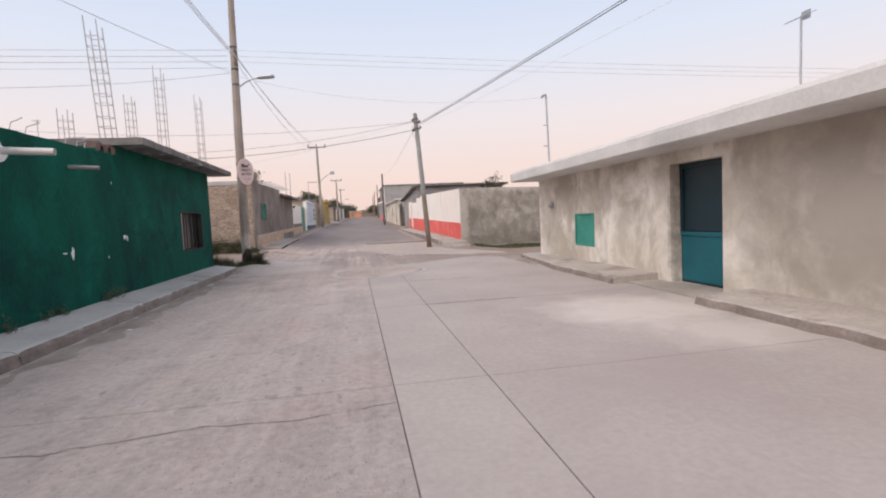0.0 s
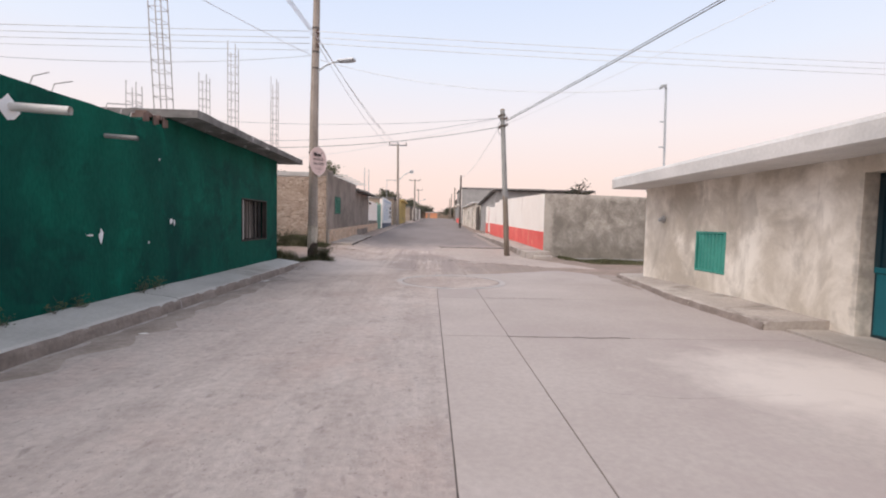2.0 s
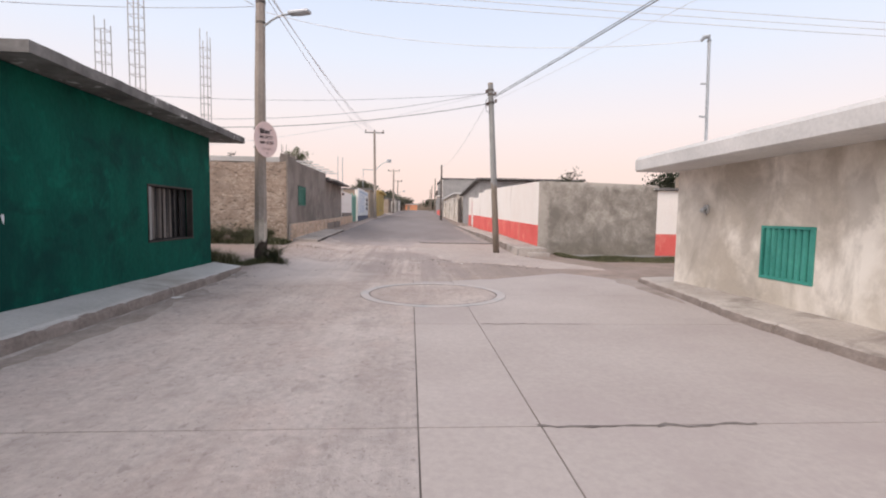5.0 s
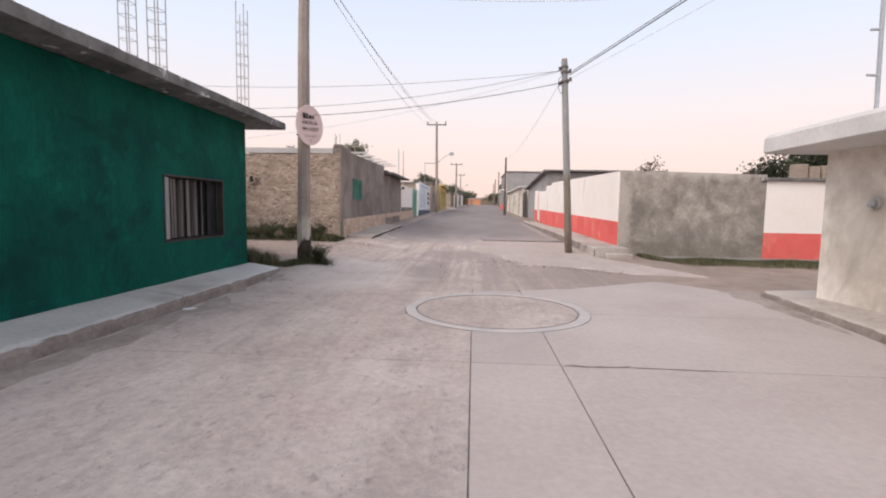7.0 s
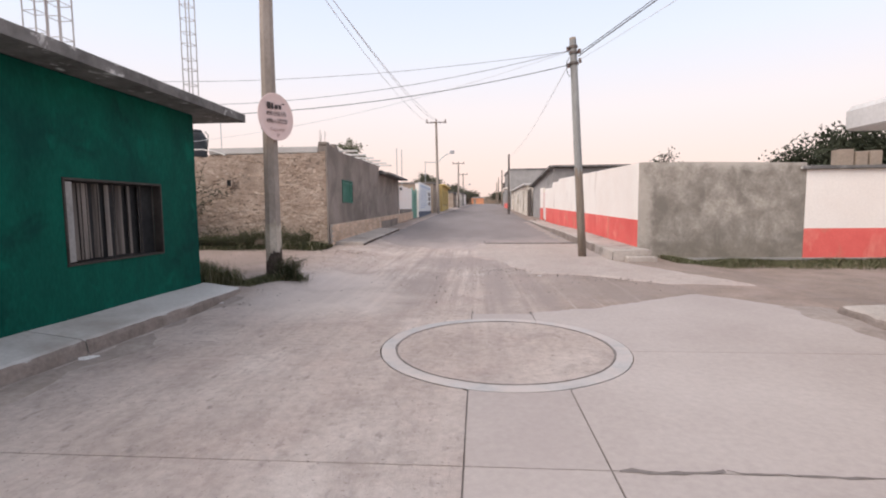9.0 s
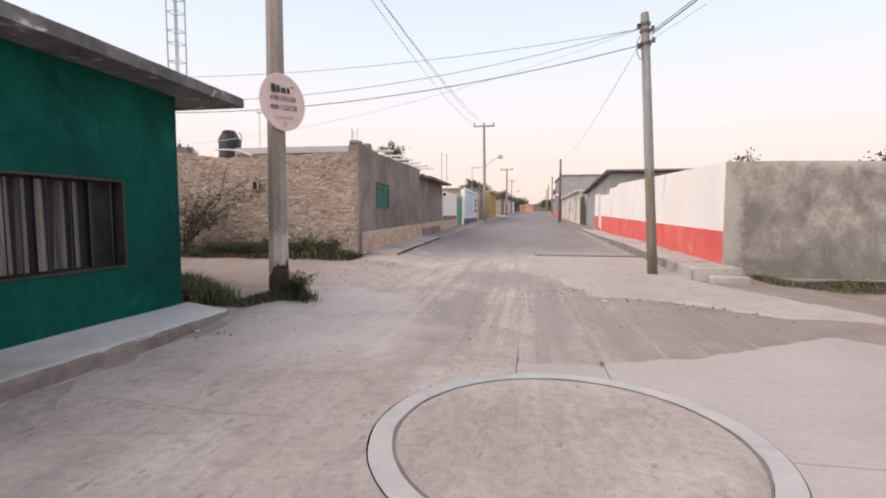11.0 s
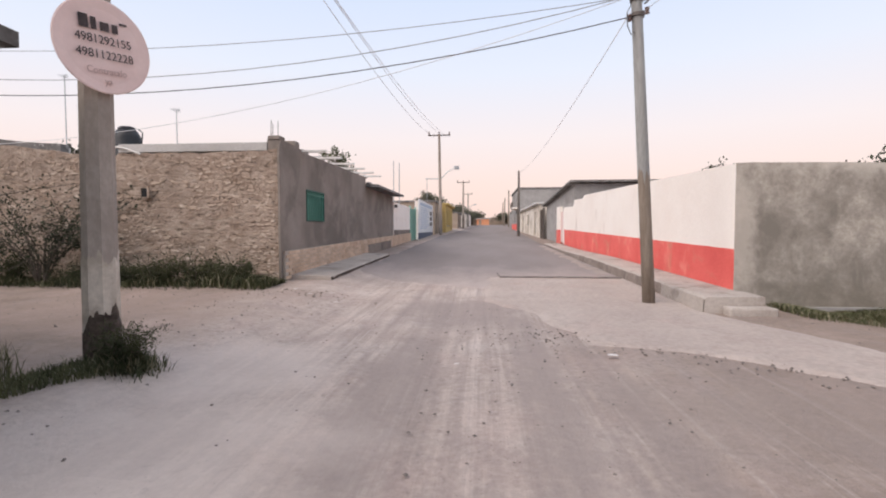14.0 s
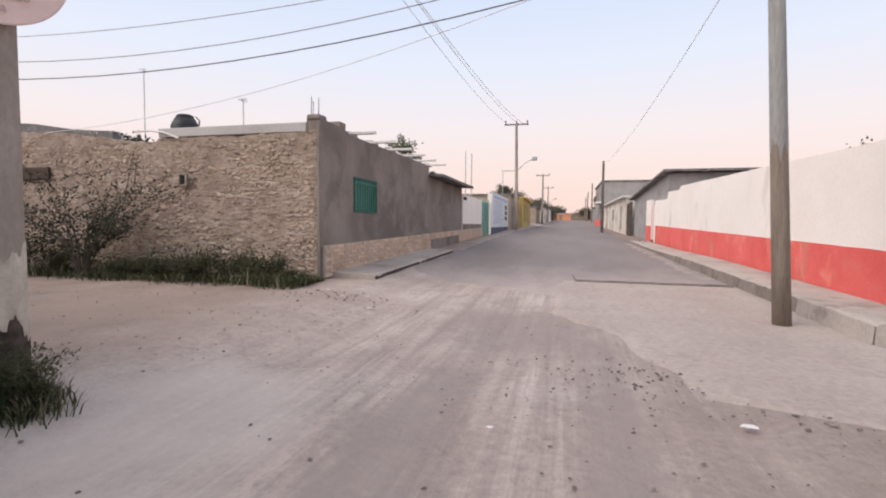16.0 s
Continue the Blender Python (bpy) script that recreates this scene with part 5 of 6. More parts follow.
for i, (y0, y1) in enumerate(zip(ys, ys[1:])):
    bm = bmesh.new()
    sec = []
    for y in steps(y0, y1 - 0.012, 0.2):
        e = 0.05 * noise.noise(Vector((y * 1.9, 0, 12))) if y > 20.9 else 0
        z1 = wall_base(y) + 0.01 - 0.10 * soft((y - 28) / 8)
        z0 = ground_z(3.4, y) - 0.12
        xr = 4.30 if y < RY - 0.07 else RX - 0.005
        sec.append([bm.verts.new(p) for p in ((xr, y, z0), (xr, y, z1), (3.38 + e, y, z1 - 0.01), (3.34 + e, y, z1 - 0.04), (3.33 + e, y, z0))])
    for p, q in zip(sec, sec[1:]):
        for k in range(5):
            bm.faces.new((p[k], p[(k + 1) % 5], q[(k + 1) % 5], q[k]))
    bm.faces.new(sec[0][::-1])
    bm.faces.new(sec[-1])
    part("paving_slab", bm, M["walk_old"], pave_red)
    kb = bmesh.new()
    rows = [[kb.verts.new(p) for p in ((3.328 + e, y, z1 - 0.035 + h), (3.320 + e, y, z1 - 0.12), (3.295 + e, y, z0))] for y, e, h, z0, z1 in
            [(y, 0.05 * noise.noise(Vector((y * 1.9, 0, 12))) if y > 20.9 else 0, 0.03 * noise.noise(Vector((y * 4, 1, 0))), ground_z(3.4, y) - 0.12, wall_base(y) + 0.01 - 0.10 * soft((y - 28) / 8)) for y in steps(y0, y1 - 0.012, 0.1)]]
    for p, q in zip(rows, rows[1:]):
        for k in (0, 1):
            kb.faces.new((p[k], p[k + 1], q[k + 1], q[k]))
    part("kerb_face", kb, M["kerb"] if i else M["walk_old"], pave_red, "dark broken kerb face")
part("step_block", bx(3.62, 4.36, 20.0, 20.262, -0.2, 0.13, bevel=0.035), M["walk_old"], pave_red, "broken lower step")

# ---- shed with a sloping roof behind the wall ----
shed = thing("shed", "grey block shed with a dark sloping sheet roof", "shed", (6, 44, 0.6))
bm = sheet(steps(38.4, 49.4, 0.55), [0, 1], lambda u, v, w: (RX + 0.36 + w, u, 0.4 * (1 - v) + (3.80 - 0.062 * (u - 38.4)) * v), 0.15)
part("gable_wall", bm, M["block"], shed)
part("high_wall", bx(RX + 0.36, 11.5, 38.22, 38.39, 0.4, 3.80), M["block"], shed)
for row in range(5):
    for k in range(7):
        y0 = 38.5 + 0.41 * k + (0.2 if row % 2 else 0)
        z0 = 2.86 + 0.165 * row
        if z0 + 0.16 < 3.76 - 0.062 * (y0 + 0.4 - 38.4):
            part("concrete_block", bx(RX + 0.345, RX + 0.359, y0, y0 + 0.39, z0, z0 + 0.15), M["block"], shed)
part("far_wall", bx(RX + 0.52, 11.5, 49.2, 49.4, 0.4, 3.05), M["block"], shed)
bm = sheet([37.9, 50.0], [RX + 0.05, 12.0], lambda u, v, w: (v, u, 3.86 - 0.062 * (u - 37.9) + w), 0.10)
part("roof", bm, M["roof_dark"], shed, "dark sheet roof")

# ---- far houses on both sides of the street ----
def far_house(label, x_face, depth, y0, y1, h, mt, openings=(), cap=None, roof_mt="roof_dark", over=0.15, sgn=-1):
    """sgn -1: the left side, whose front faces +x; +1: the right side."""
    z = ground_z(0, (y0 + y1) / 2) - 0.1
    hs = thing("house", label, "house", (x_face, (y0 + y1) / 2, z), "far houses of the street")
    holes = [(a, b, z + c, z + d) for a, b, c, d, _ in openings]
    us = [y0, y1] + [v for o in holes for v in o[:2]]
    vs = [z - 0.3, z + h] + [v for o in holes for v in o[2:]]
    part("wall", sheet(us, vs, lambda u, v, w: (x_face + sgn * w, u, v), 0.2, holes), M[mt], hs)
    x_in, x_back = x_face + sgn * 0.202, x_face + sgn * depth
    part("side_wall", bx(min(x_in, x_back), max(x_in, x_back), y0, y0 + 0.2, z - 0.3, z + h), M[mt], hs)
    part("side_wall", bx(min(x_in, x_back), max(x_in, x_back), y1 - 0.2, y1, z - 0.3, z + h), M[mt], hs)
    x_o = x_face - sgn * over
    part("roof", bx(min(x_o, x_back), max(x_o, x_back), y0 - 0.1, y1 + 0.1, z + h + 0.003, z + h + 0.16, bevel=0.02), M[roof_mt], hs)
    for a, b, c, d, kind in openings:
        x_p = x_face + sgn * 0.12
        if kind.startswith("door"):
            dr = part("door", bx(min(x_p, x_p + sgn * 0.04), max(x_p, x_p + sgn * 0.04), a, b, z + c, z + d), M["steel" if kind == "door" else "shutter_green"], hs)
            part("door_panel", bx(min(x_p, x_p - sgn * 0.02), max(x_p, x_p - sgn * 0.02), a + 0.12, b - 0.12, z + c + 0.15, z + (c + d) / 2), M["steel"], dr)
        else:
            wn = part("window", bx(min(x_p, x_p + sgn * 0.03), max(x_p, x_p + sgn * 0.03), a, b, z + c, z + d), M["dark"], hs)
            part("window_frame", bx(min(x_p, x_p - sgn * 0.03), max(x_p, x_p - sgn * 0.03), (a + b) / 2 - 0.03, (a + b) / 2 + 0.03, z + c, z + d), M["steel"], wn)
            part("window_sill", bx(min(x_face - sgn * 0.06, x_face), max(x_face - sgn * 0.06, x_face), a - 0.06, b + 0.06, z + c - 0.07, z + c - 0.004), M["soffit"], wn)
    return hs, z


# low white wall with a row of small diamond holes, on the brick base
lw = thing("boundary_wall", "low white yard wall with small diamond holes", "wall", (-4.9, 36, 0.8))
dia = [(37.0 + 1.0 * k, 37.16 + 1.0 * k, 1.82, 2.04) for k in range(4)]
part("wall", sheet([36.32, 41.8] + [v for q in dia for v in q[:2]], [0.3, 1.82, 2.04, 2.78], lambda u, v, w: (AX - 0.02 - w, u, v), 0.18, dia, lambda u: 2.76 + 0.03 * noise.noise(Vector((u * 3, 0, 3)))), M["white"], lw)
part("bare_foot", bx(AX - 0.02, AX - 0.012, 36.35, 41.7, 1.08, 1.36), M["grey_plaster"], lw, "bare grey patch at the foot")
part("hanging_lamp", bx(AX - 0.02, AX + 0.12, 36.5, 36.65, 2.5, 2.65, bevel=0.02), M["steel"], lw)

gate = thing("metal_gate", "pale green metal gate between posts", "gate", (-4.8, 43, 0.6))
part("gate_post", bx(AX - 0.1, AX + 0.02, 41.9, 42.05, 0.4, 2.85, bevel=0.01), M["pale_green"], gate)
part("gate_post", bx(AX - 0.1, AX + 0.02, 44.2, 44.35, 0.4, 2.85, bevel=0.01), M["pale_green"], gate)
for k in range(2):
    part("gate_leaf", bx(AX - 0.06, AX - 0.03, 42.06 + 1.07 * k, 43.12 + 1.07 * k, 0.6, 2.7), M["pale_green"], gate)
    for j in range(5):
        part("gate_bar", bx(AX - 0.03, AX - 0.01, 42.15 + 1.07 * k + 0.2 * j, 42.18 + 1.07 * k + 0.2 * j, 0.65, 2.65), M["pale_green"], gate)

bb = thing("notice_board", "large white printed board mounted on the street wall", "notice board", (-4.6, 49, 1.0))
part("board", bx(-4.66, -4.60, 44.5, 53.6, 1.15, 3.42), M["board"], bb)
part("kick_panel", bx(-4.66, -4.61, 44.5, 53.6, 0.5, 1.145), M["blue_dark"], bb, "dark blue strip below the board")
part("title_bar", bx(-4.599, -4.592, 45.2, 52.8, 3.05, 3.25), M["blue_panel"], bb)
rs = random.Random(11)
for k in range(11):
    z = 2.88 - k * 0.145
    y0 = 45.1 + 0.5 * rs.random()
    part("text_bar", bx(-4.599, -4.593, y0, y0 + rs.uniform(3.6, 5.2), z, z + 0.06), M["blue_panel"], bb)
for k in range(3):
    part("picture_panel", bx(-4.599, -4.592, 51.2, 52.8, 2.5 - 0.42 * k, 2.8 - 0.42 * k), M["steel"], bb)
part("rear_wall", bx(-4.9, -4.662, 44.5, 53.6, 0.3, 3.3), M["white"], bb)

far_house("brown plastered house with a dark doorway", -4.45, 7, 54.0, 59.6, 3.05, "brown", ((55.2, 56.2, 0.1, 2.2, "door"), (57.5, 58.6, 1.2, 2.2, "window")))
far_house("yellow painted house with tall windows and a cornice", -4.0, 2.2, 60.2, 71.0, 2.95, "yellow", ((62.0, 63.6, 0.9, 2.5, "window"), (65.2, 66.8, 0.9, 2.5, "window"), (68.4, 69.8, 0.1, 2.4, "door")), roof_mt="yellow", over=0.35)
far_house("low tan house with a dark doorway", -3.75, 8, 79, 90, 2.3, "brown", ((81, 83, 0.1, 2.0, "door"),))
far_house("low pale house with a window", -3.2, 8, 92, 104, 2.4, "tan", ((94, 96, 1.0, 2.0, "window"), (100, 101, 0.1, 2.1, "door")))
far_house("low white house beyond the poles", -2.9, 8, 106, 120, 2.3, "white", ((109, 110, 0.1, 2.1, "door"), (114, 115.4, 1, 2, "window")))
far_house("tan house with a dark wooden doorway", 4.22, 6, 51.6, 71.4, 2.6, "tan", ((53.8, 55.2, 0.1, 2.1, "door"), (60.0, 61.6, 1.1, 2.0, "window"), (66.5, 67.8, 0.1, 2.1, "door")), roof_mt="roof_pale", over=0.3, sgn=1)
sheet_gate = thing("metal_gate", "dark weathered sheet gate between two walls", "gate", (4.34, 50.5, 0.7))
part("gate_leaf", bx(4.30, 4.38, 49.53, 51.5, 0.5, 2.9), M["char"], sheet_gate)
part("gate_post", bx(4.26, 4.42, 49.42, 49.52, 0.4, 3.0), M["steel"], sheet_gate)
hs, z = far_house("two-storey grey house with a white front and balcony", 4.1, 12, 72, 85, 5.15, "soffit", ((73.5, 75, 0.1, 2.3, "door"), (78, 79.6, 1, 2.2, "window"), (74, 75.4, 3.3, 4.4, "window"), (79, 80.4, 3.3, 4.4, "window")), sgn=1)
part("front_facing", bx(4.06, 4.097, 72, 73.4, z, z + 5.1), M["white"], hs)
part("balcony", bx(3.4, 4.05, 72.6, 78, z + 2.75, z + 2.9), M["white"], hs)
for k in range(8):
    part("baluster", bx(3.42, 3.46, 72.7 + k * 0.72, 72.74 + k * 0.72, z + 2.905, z + 3.65), M["steel"], hs)
part("red_foot", bx(4.06, 4.097, 75.1, 85, z - 0.2, z + 0.9), M["red"], hs)
far_house("white low house further along the street", 4.9, 8, 87, 98, 3.0, "white", ((90, 91, 0.1, 2.1, "door"),), sgn=1)
far_house("pale grey low house further along the street", 5.3, 8, 100, 114, 2.7, "soffit", ((104, 105.2, 1, 2, "window"),), sgn=1)
oz = ground_z(0, 128)
end_house = thing("house", "orange walled building where the street ends", "house", (1.5, 128, oz))
part("wall", bx(-1.7, 1.3, 128, 134, oz - 0.5, oz + 1.45), M["orange"], end_house)
part("roof", bx(-1.9, 1.5, 127.8, 134.2, oz + 1.46, oz + 1.6), M["roof_pale"], end_house)
part("door", bx(-1.2, -0.6, 127.95, 127.99, oz, oz + 1.25), M["brown"], end_house)
rear = thing("house", "plain far wall closing the end of the street", "house", (10, 140, oz))
part("wall", bx(-40, 40, 140, 141, oz - 1, oz + 2.0), M["brown"], rear)
lane_end = thing("boundary_wall", "plain grey wall across the side lane", "wall", (-16, 17, 0.2))
part("wall", bx(-18, -14.3, 15.6, 18.6, 0, 2.9), M["grey_wall"], lane_end)

# ---- concrete street pole with lamp and round sign ----
PX, PY = -3.93, 16.25
PZ = ground_z(PX, PY)


def eight(a, r):
    """Reach of an eight-sided section at an angle."""
    return r * math.cos(math.pi / 8) / math.cos(a % (math.pi / 4) - math.pi / 8)


cpole = thing("utility_pole", "eight-sided concrete utility pole with charred whitewashed foot", "utility pole", (PX, PY, PZ))
part("shaft", tube(bmesh.new(), [(PX, PY, PZ - 0.3), (PX + 0.02, PY, 4.5), (PX + 0.10, PY, 9.6)], [0.152, 0.127, 0.082], 8), M["pole"], cpole)
b = bmesh.new()
for k in range(80):
    a0, a1 = k * math.tau / 80, (k + 1) * math.tau / 80
    h0, h1 = [PZ + 0.97 + 0.16 * noise.noise(Vector((math.cos(a) * 1.7, math.sin(a) * 1.7, 1))) + 0.07 * noise.noise(Vector((math.cos(a) * 6, math.sin(a) * 6, 1))) for a in (a0, a1)]
    vs = [b.verts.new((PX + 0.003 + eight(a, r) * math.cos(a), PY + eight(a, r) * math.sin(a), z)) for a, z, r in ((a0, PZ + 0.2, 0.1535), (a1, PZ + 0.2, 0.1535), (a1, h1, 0.1500), (a0, h0, 0.1500))]
    b.faces.new(vs)
part("whitewash", b, M["whitewash"], cpole, "flaking whitewash on the foot")
b = bmesh.new()
for k in range(80):
    a0, a1 = k * math.tau / 80, (k + 1) * math.tau / 80
    h0, h1 = [PZ + 0.30 + 0.15 * math.cos(a + 0.5) + 0.10 * noise.noise(Vector((math.cos(a) * 1.6 + 4, math.sin(a) * 1.6, 1))) + 0.07 * noise.noise(Vector((math.cos(a) * 7, math.sin(a) * 7, 4))) for a in (a0, a1)]
    vs = [b.verts.new((PX + 0.003 + eight(a, r) * math.cos(a), PY + eight(a, r) * math.sin(a), z)) for a, z, r in ((a0, PZ - 0.2, 0.160), (a1, PZ - 0.2, 0.160), (a1, h1, 0.1555), (a0, h0, 0.1555))]
    b.faces.new(vs)
part("charred_foot", b, M["char"], cpole, "blackened broken foot")
for z in (5.75, 6.22, 6.9):
    part("steel_band", tube(bmesh.new(), [(PX + 0.05, PY, z), (PX + 0.05, PY, z + 0.05)], 0.131 - 0.004 * z + 0.010, 16), M["steel"], cpole)
for z in (6.42, 6.62, 6.80):
    arm = part("insulator", tube(bmesh.new(), [(PX + 0.14, PY - 0.12, z - 0.05), (PX + 0.14, PY - 0.12, z - 0.02), (PX + 0.14, PY - 0.12, z + 0.01), (PX + 0.14, PY - 0.12, z + 0.05)], [0.05, 0.035, 0.035, 0.05], 10), M["porcelain"], cpole)
    part("bracket", tube(bmesh.new(), [(PX, PY, z), (PX + 0.14, PY - 0.12, z)], 0.016, 6), M["steel"], arm)
la = part("lamp_arm", tube(bmesh.new(), [(PX + 0.12, PY - 0.05, 5.68), (PX + 0.36, PY - 0.12, 5.83), (PX + 0.60, PY - 0.18, 5.92), (PX + 0.82, PY - 0.22, 5.93)], 0.024, 8), M["galv"], cpole)
b = bmesh.new()
box(b, 0.0, 0.52, -0.10, 0.10, -0.035, 0.04, bevel=0.03)
bmesh.ops.transform(b, verts=b.verts, matrix=pose(PX + 0.76, PY - 0.21, 5.94, 0, -2, -16))
head = part("lamp_head", b, M["galv"], la, "flat grey street lamp head")
b = bmesh.new()
box(b, 0.18, 0.48, -0.08, 0.08, -0.048, -0.034, bevel=0.005)
bmesh.ops.transform(b, verts=b.verts, matrix=pose(PX + 0.76, PY - 0.21, 5.94, 0, -2, -16))
part("lamp_lens", b, M["lampglass"], la)

# round painted sign strapped to the pole; its face looks across the street
SIGN = pose(-3.765, 16.17, 3.06, 0, 0, 66) @ pose(0, 0, 0, 90, 0, 0)
sign = thing("round_sign", "round pale pink sign with black lettering strapped to the pole", "sign", SIGN.translation)
b = bmesh.new()
n = 48
rings = [[b.verts.new(SIGN @ Vector((r * math.cos(k * math.tau / n), 1.02 * r * math.sin(k * math.tau / n), z))) for k in range(n)] for r, z in ((0.02, 0.0), (0.32, 0.005), (0.400, 0.016), (0.410, 0.010), (0.400, -0.008), (0.02, -0.012))]
for p, q in zip(rings, rings[1:]):
    for k in range(n):
        b.faces.new((p[k], p[(k + 1) % n], q[(k + 1) % n], q[k]))
b.faces.new(rings[0])
b.faces.new(rings[-1])
part("disc", b, M["sign"], sign, smooth=False)


def lettering(words, x, y, size, mt, squeeze=1.0):
    cu = bpy.data.curves.new("lettering", "FONT")
    cu.body, cu.size, cu.extrude, cu.align_x = words, size, 0.001, "CENTER"
    tmp = new("lettering", cu)
    bpy.context.view_layer.update()
    me = bpy.data.meshes.new_from_object(tmp)
    bpy.data.objects.remove(tmp)
    me.transform(SIGN @ pose(x, y, 0.0205, 0, 0, 5) @ Matrix.Diagonal((squeeze, 1, 1, 1)))
    me.materials.clear()
    me.materials.append(M[mt])
    ob = new("lettering", me)
    ob.parent = sign
    ob.matrix_parent_inverse = sign.matrix_basis.inverted()
    return ob


lettering("4981292155", 0.0, 0.02, 0.105, "ink", 0.9)
lettering("4981122228", 0.01, -0.11, 0.105, "ink", 0.92)


def bar_on_sign(x0, x1, y0, y1, mt, rad=0.01):
    b = bmesh.new()
    box(b, x0, x1, y0, y1, 0.0195, 0.0225)
    bmesh.ops.transform(b, verts=b.verts, matrix=SIGN @ pose(0, 0, 0, 0, 0, 5))
    part("painted_mark", b, M[mt], sign)


# brand mark as plain blocks
for x0, x1, y0, y1 in ((-0.19, -0.115, 0.135, 0.250), (-0.095, -0.050, 0.135, 0.240), (-0.020, 0.055, 0.135, 0.212), (0.080, 0.130, 0.135, 0.212), (0.150, 0.215, 0.222, 0.240)):
    bar_on_sign(x0, x1, y0, y1, "ink")
lettering("Contratalo", 0.02, -0.245, 0.085, "ink_faint", 0.9)
lettering("ya", 0.03, -0.335, 0.085, "ink_faint", 0.9)
for z in (3.30, 2.86):
    part("strap", tube(bmesh.new(), [(PX, PY, z), (PX, PY, z + 0.025)], 0.140, 16), M["steel"], sign)

# ---- leaning pole on the right ----
BX, BY = 2.765, 21.2
TOP = Vector((2.37, 21.0, 5.87))
lp = thing("utility_pole", "leaning weathered utility pole with a bundle of cables", "utility pole", (BX, BY, 0))
b0 = Vector((BX, BY, ground_z(BX, BY) - 0.2))
part("shaft", tube(bmesh.new(), [b0, b0.lerp(TOP, 0.25), b0.lerp(TOP, 0.6), TOP], [0.116, 0.110, 0.099, 0.085], 12), M["pole_wood"], lp, smooth=True)
# paler grey sleeve from below mid height up, with a ragged lower edge
b = bmesh.new()
rows = []
for f in (0.0, 0.5, 1.0):
    rows.append([])
    for k in range(28):
        a = k * math.tau / 28
        g = 0.42 + 0.05 * noise.noise(Vector((math.cos(a) * 2, math.sin(a) * 2, 7))) + 0.05 * noise.noise(Vector((math.cos(a) * 7, math.sin(a) * 7, 3))) if f == 0 else 0.42 + 0.57 * f
        q = b0.lerp(TOP, g)
        rr = 0.1185 - 0.030 * g
        rows[-1].append(b.verts.new((q.x + rr * math.cos(a), q.y + rr * math.sin(a), q.z)))
for p, q in zip(rows, rows[1:]):
    for k in range(28):
        b.faces.new((p[k], p[(k + 1) % 28], q[(k + 1) % 28], q[k]))
part("grey_upper_length", b, surface("pale_grey_pole", (0.27, 0.27, 0.262), (0.38, 0.385, 0.375), 2, 16, 0.9, 0.4, stretch=(2, 2, 0.3)), lp, "paler grey upper length", smooth=True)
for k, (f, r) in enumerate(((0.885, 0.125), (0.93, 0.12), (0.955, 0.118))):
    p = b0.lerp(TOP, f)
    part("steel_band", tube(bmesh.new(), [p, p + Vector((0, 0, 0.06))], r, 12), M["steel"], lp)
for dx, f in ((0.16, 0.90), (-0.15, 0.95), (0.15, 0.94), (-0.15, 0.88)):
    p = b0.lerp(TOP, f)
    ins = part("insulator", tube(bmesh.new(), [p + Vector((dx, -0.05, -0.05)), p + Vector((dx, -0.05, 0)), p + Vector((dx, -0.05, 0.05))], [0.045, 0.03, 0.045], 10), M["porcelain"], lp)
    part("bracket", tube(bmesh.new(), [p, p + Vector((dx, -0.05, 0))], 0.014, 5), M["steel"], ins)
p = b0.lerp(TOP, 0.9)
part("cable_loop", tube(bmesh.new(), [p + Vector(q) for q in ((-0.14, -0.1, 0.08), (-0.2, -0.1, -0.05), (-0.19, -0.1, -0.28), (-0.12, -0.08, -0.42), (-0.06, -0.06, -0.36))], 0.011, 5), M["cable"], lp)

# ---- poles further along the street ----
def far_pole(x, y, h, lean, lamp_on, bar, r, mt, label):
    z = ground_z(x, y)
    g = thing("utility_pole", label, "utility pole", (x, y, z), "far poles along the street")
    part("shaft", tube(bmesh.new(), [(x, y, z - 0.3), (x + lean * h, y, z + h)], [r, r * 0.65], 8), M[mt], g)
    if bar:
        cb = part("crossarm", bx(x + lean * h - bar, x + lean * h + bar, y - 0.05, y + 0.05, z + h - 0.14, z + h - 0.04), M["steel"], g)
        for k in (-1, 0, 1):
            part("insulator", tube(bmesh.new(), [(x + lean * h + k * bar * 0.9, y, z + h - 0.05), (x + lean * h + k * bar * 0.9, y, z + h + 0.2)], [0.04, 0.06], 6), M["porcelain"], cb)
    if lamp_on:
        ar = part("lamp_arm", tube(bmesh.new(), [(x - 1.3, y, z + h * 0.56), (x, y, z + h * 0.56), (x + 0.6, y, z + h * 0.63), (x + 1.2, y, z + h * 0.665)], 0.04, 6), M["galv"], g)
        part("lamp_head", bx(x + 1.15, x + 1.55, y - 0.12, y + 0.12, z + h * 0.65, z + h * 0.685, bevel=0.03), M["galv"], ar)
    return g


far_pole(-3.85, 53, 8.5, -0.015, True, 0.95, 0.15, "pole", "concrete pole with a crossarm and street lamp")
far_pole(-3.2, 85, 7.0, 0, False, 0.95, 0.16, "pole", "distant concrete pole with a crossarm")
far_pole(-3.1, 106, 6.3, 0, True, 0.9, 0.15, "pole", "distant concrete pole with a lamp")
far_pole(2.85, 55, 5.75, 0.0, False, 0, 0.13, "steel", "dark bare wooden pole by the tan house")
far_pole(4.4, 100, 6.7, 0.0, False, 0, 0.15, "pole_wood", "distant bare weathered pole")
far_pole(4.25, 115, 5.9, 0.03, False, 0, 0.15, "pole_wood", "distant leaning bare pole")
far_pole(4.2, 124, 5.2, 0.04, False, 0, 0.14, "pole_wood", "distant leaning bare pole")
far_pole(-6.05, 43.0, 5.1, 0.0, False, 0, 0.04, "galv", "thin steel mast behind the white wall")
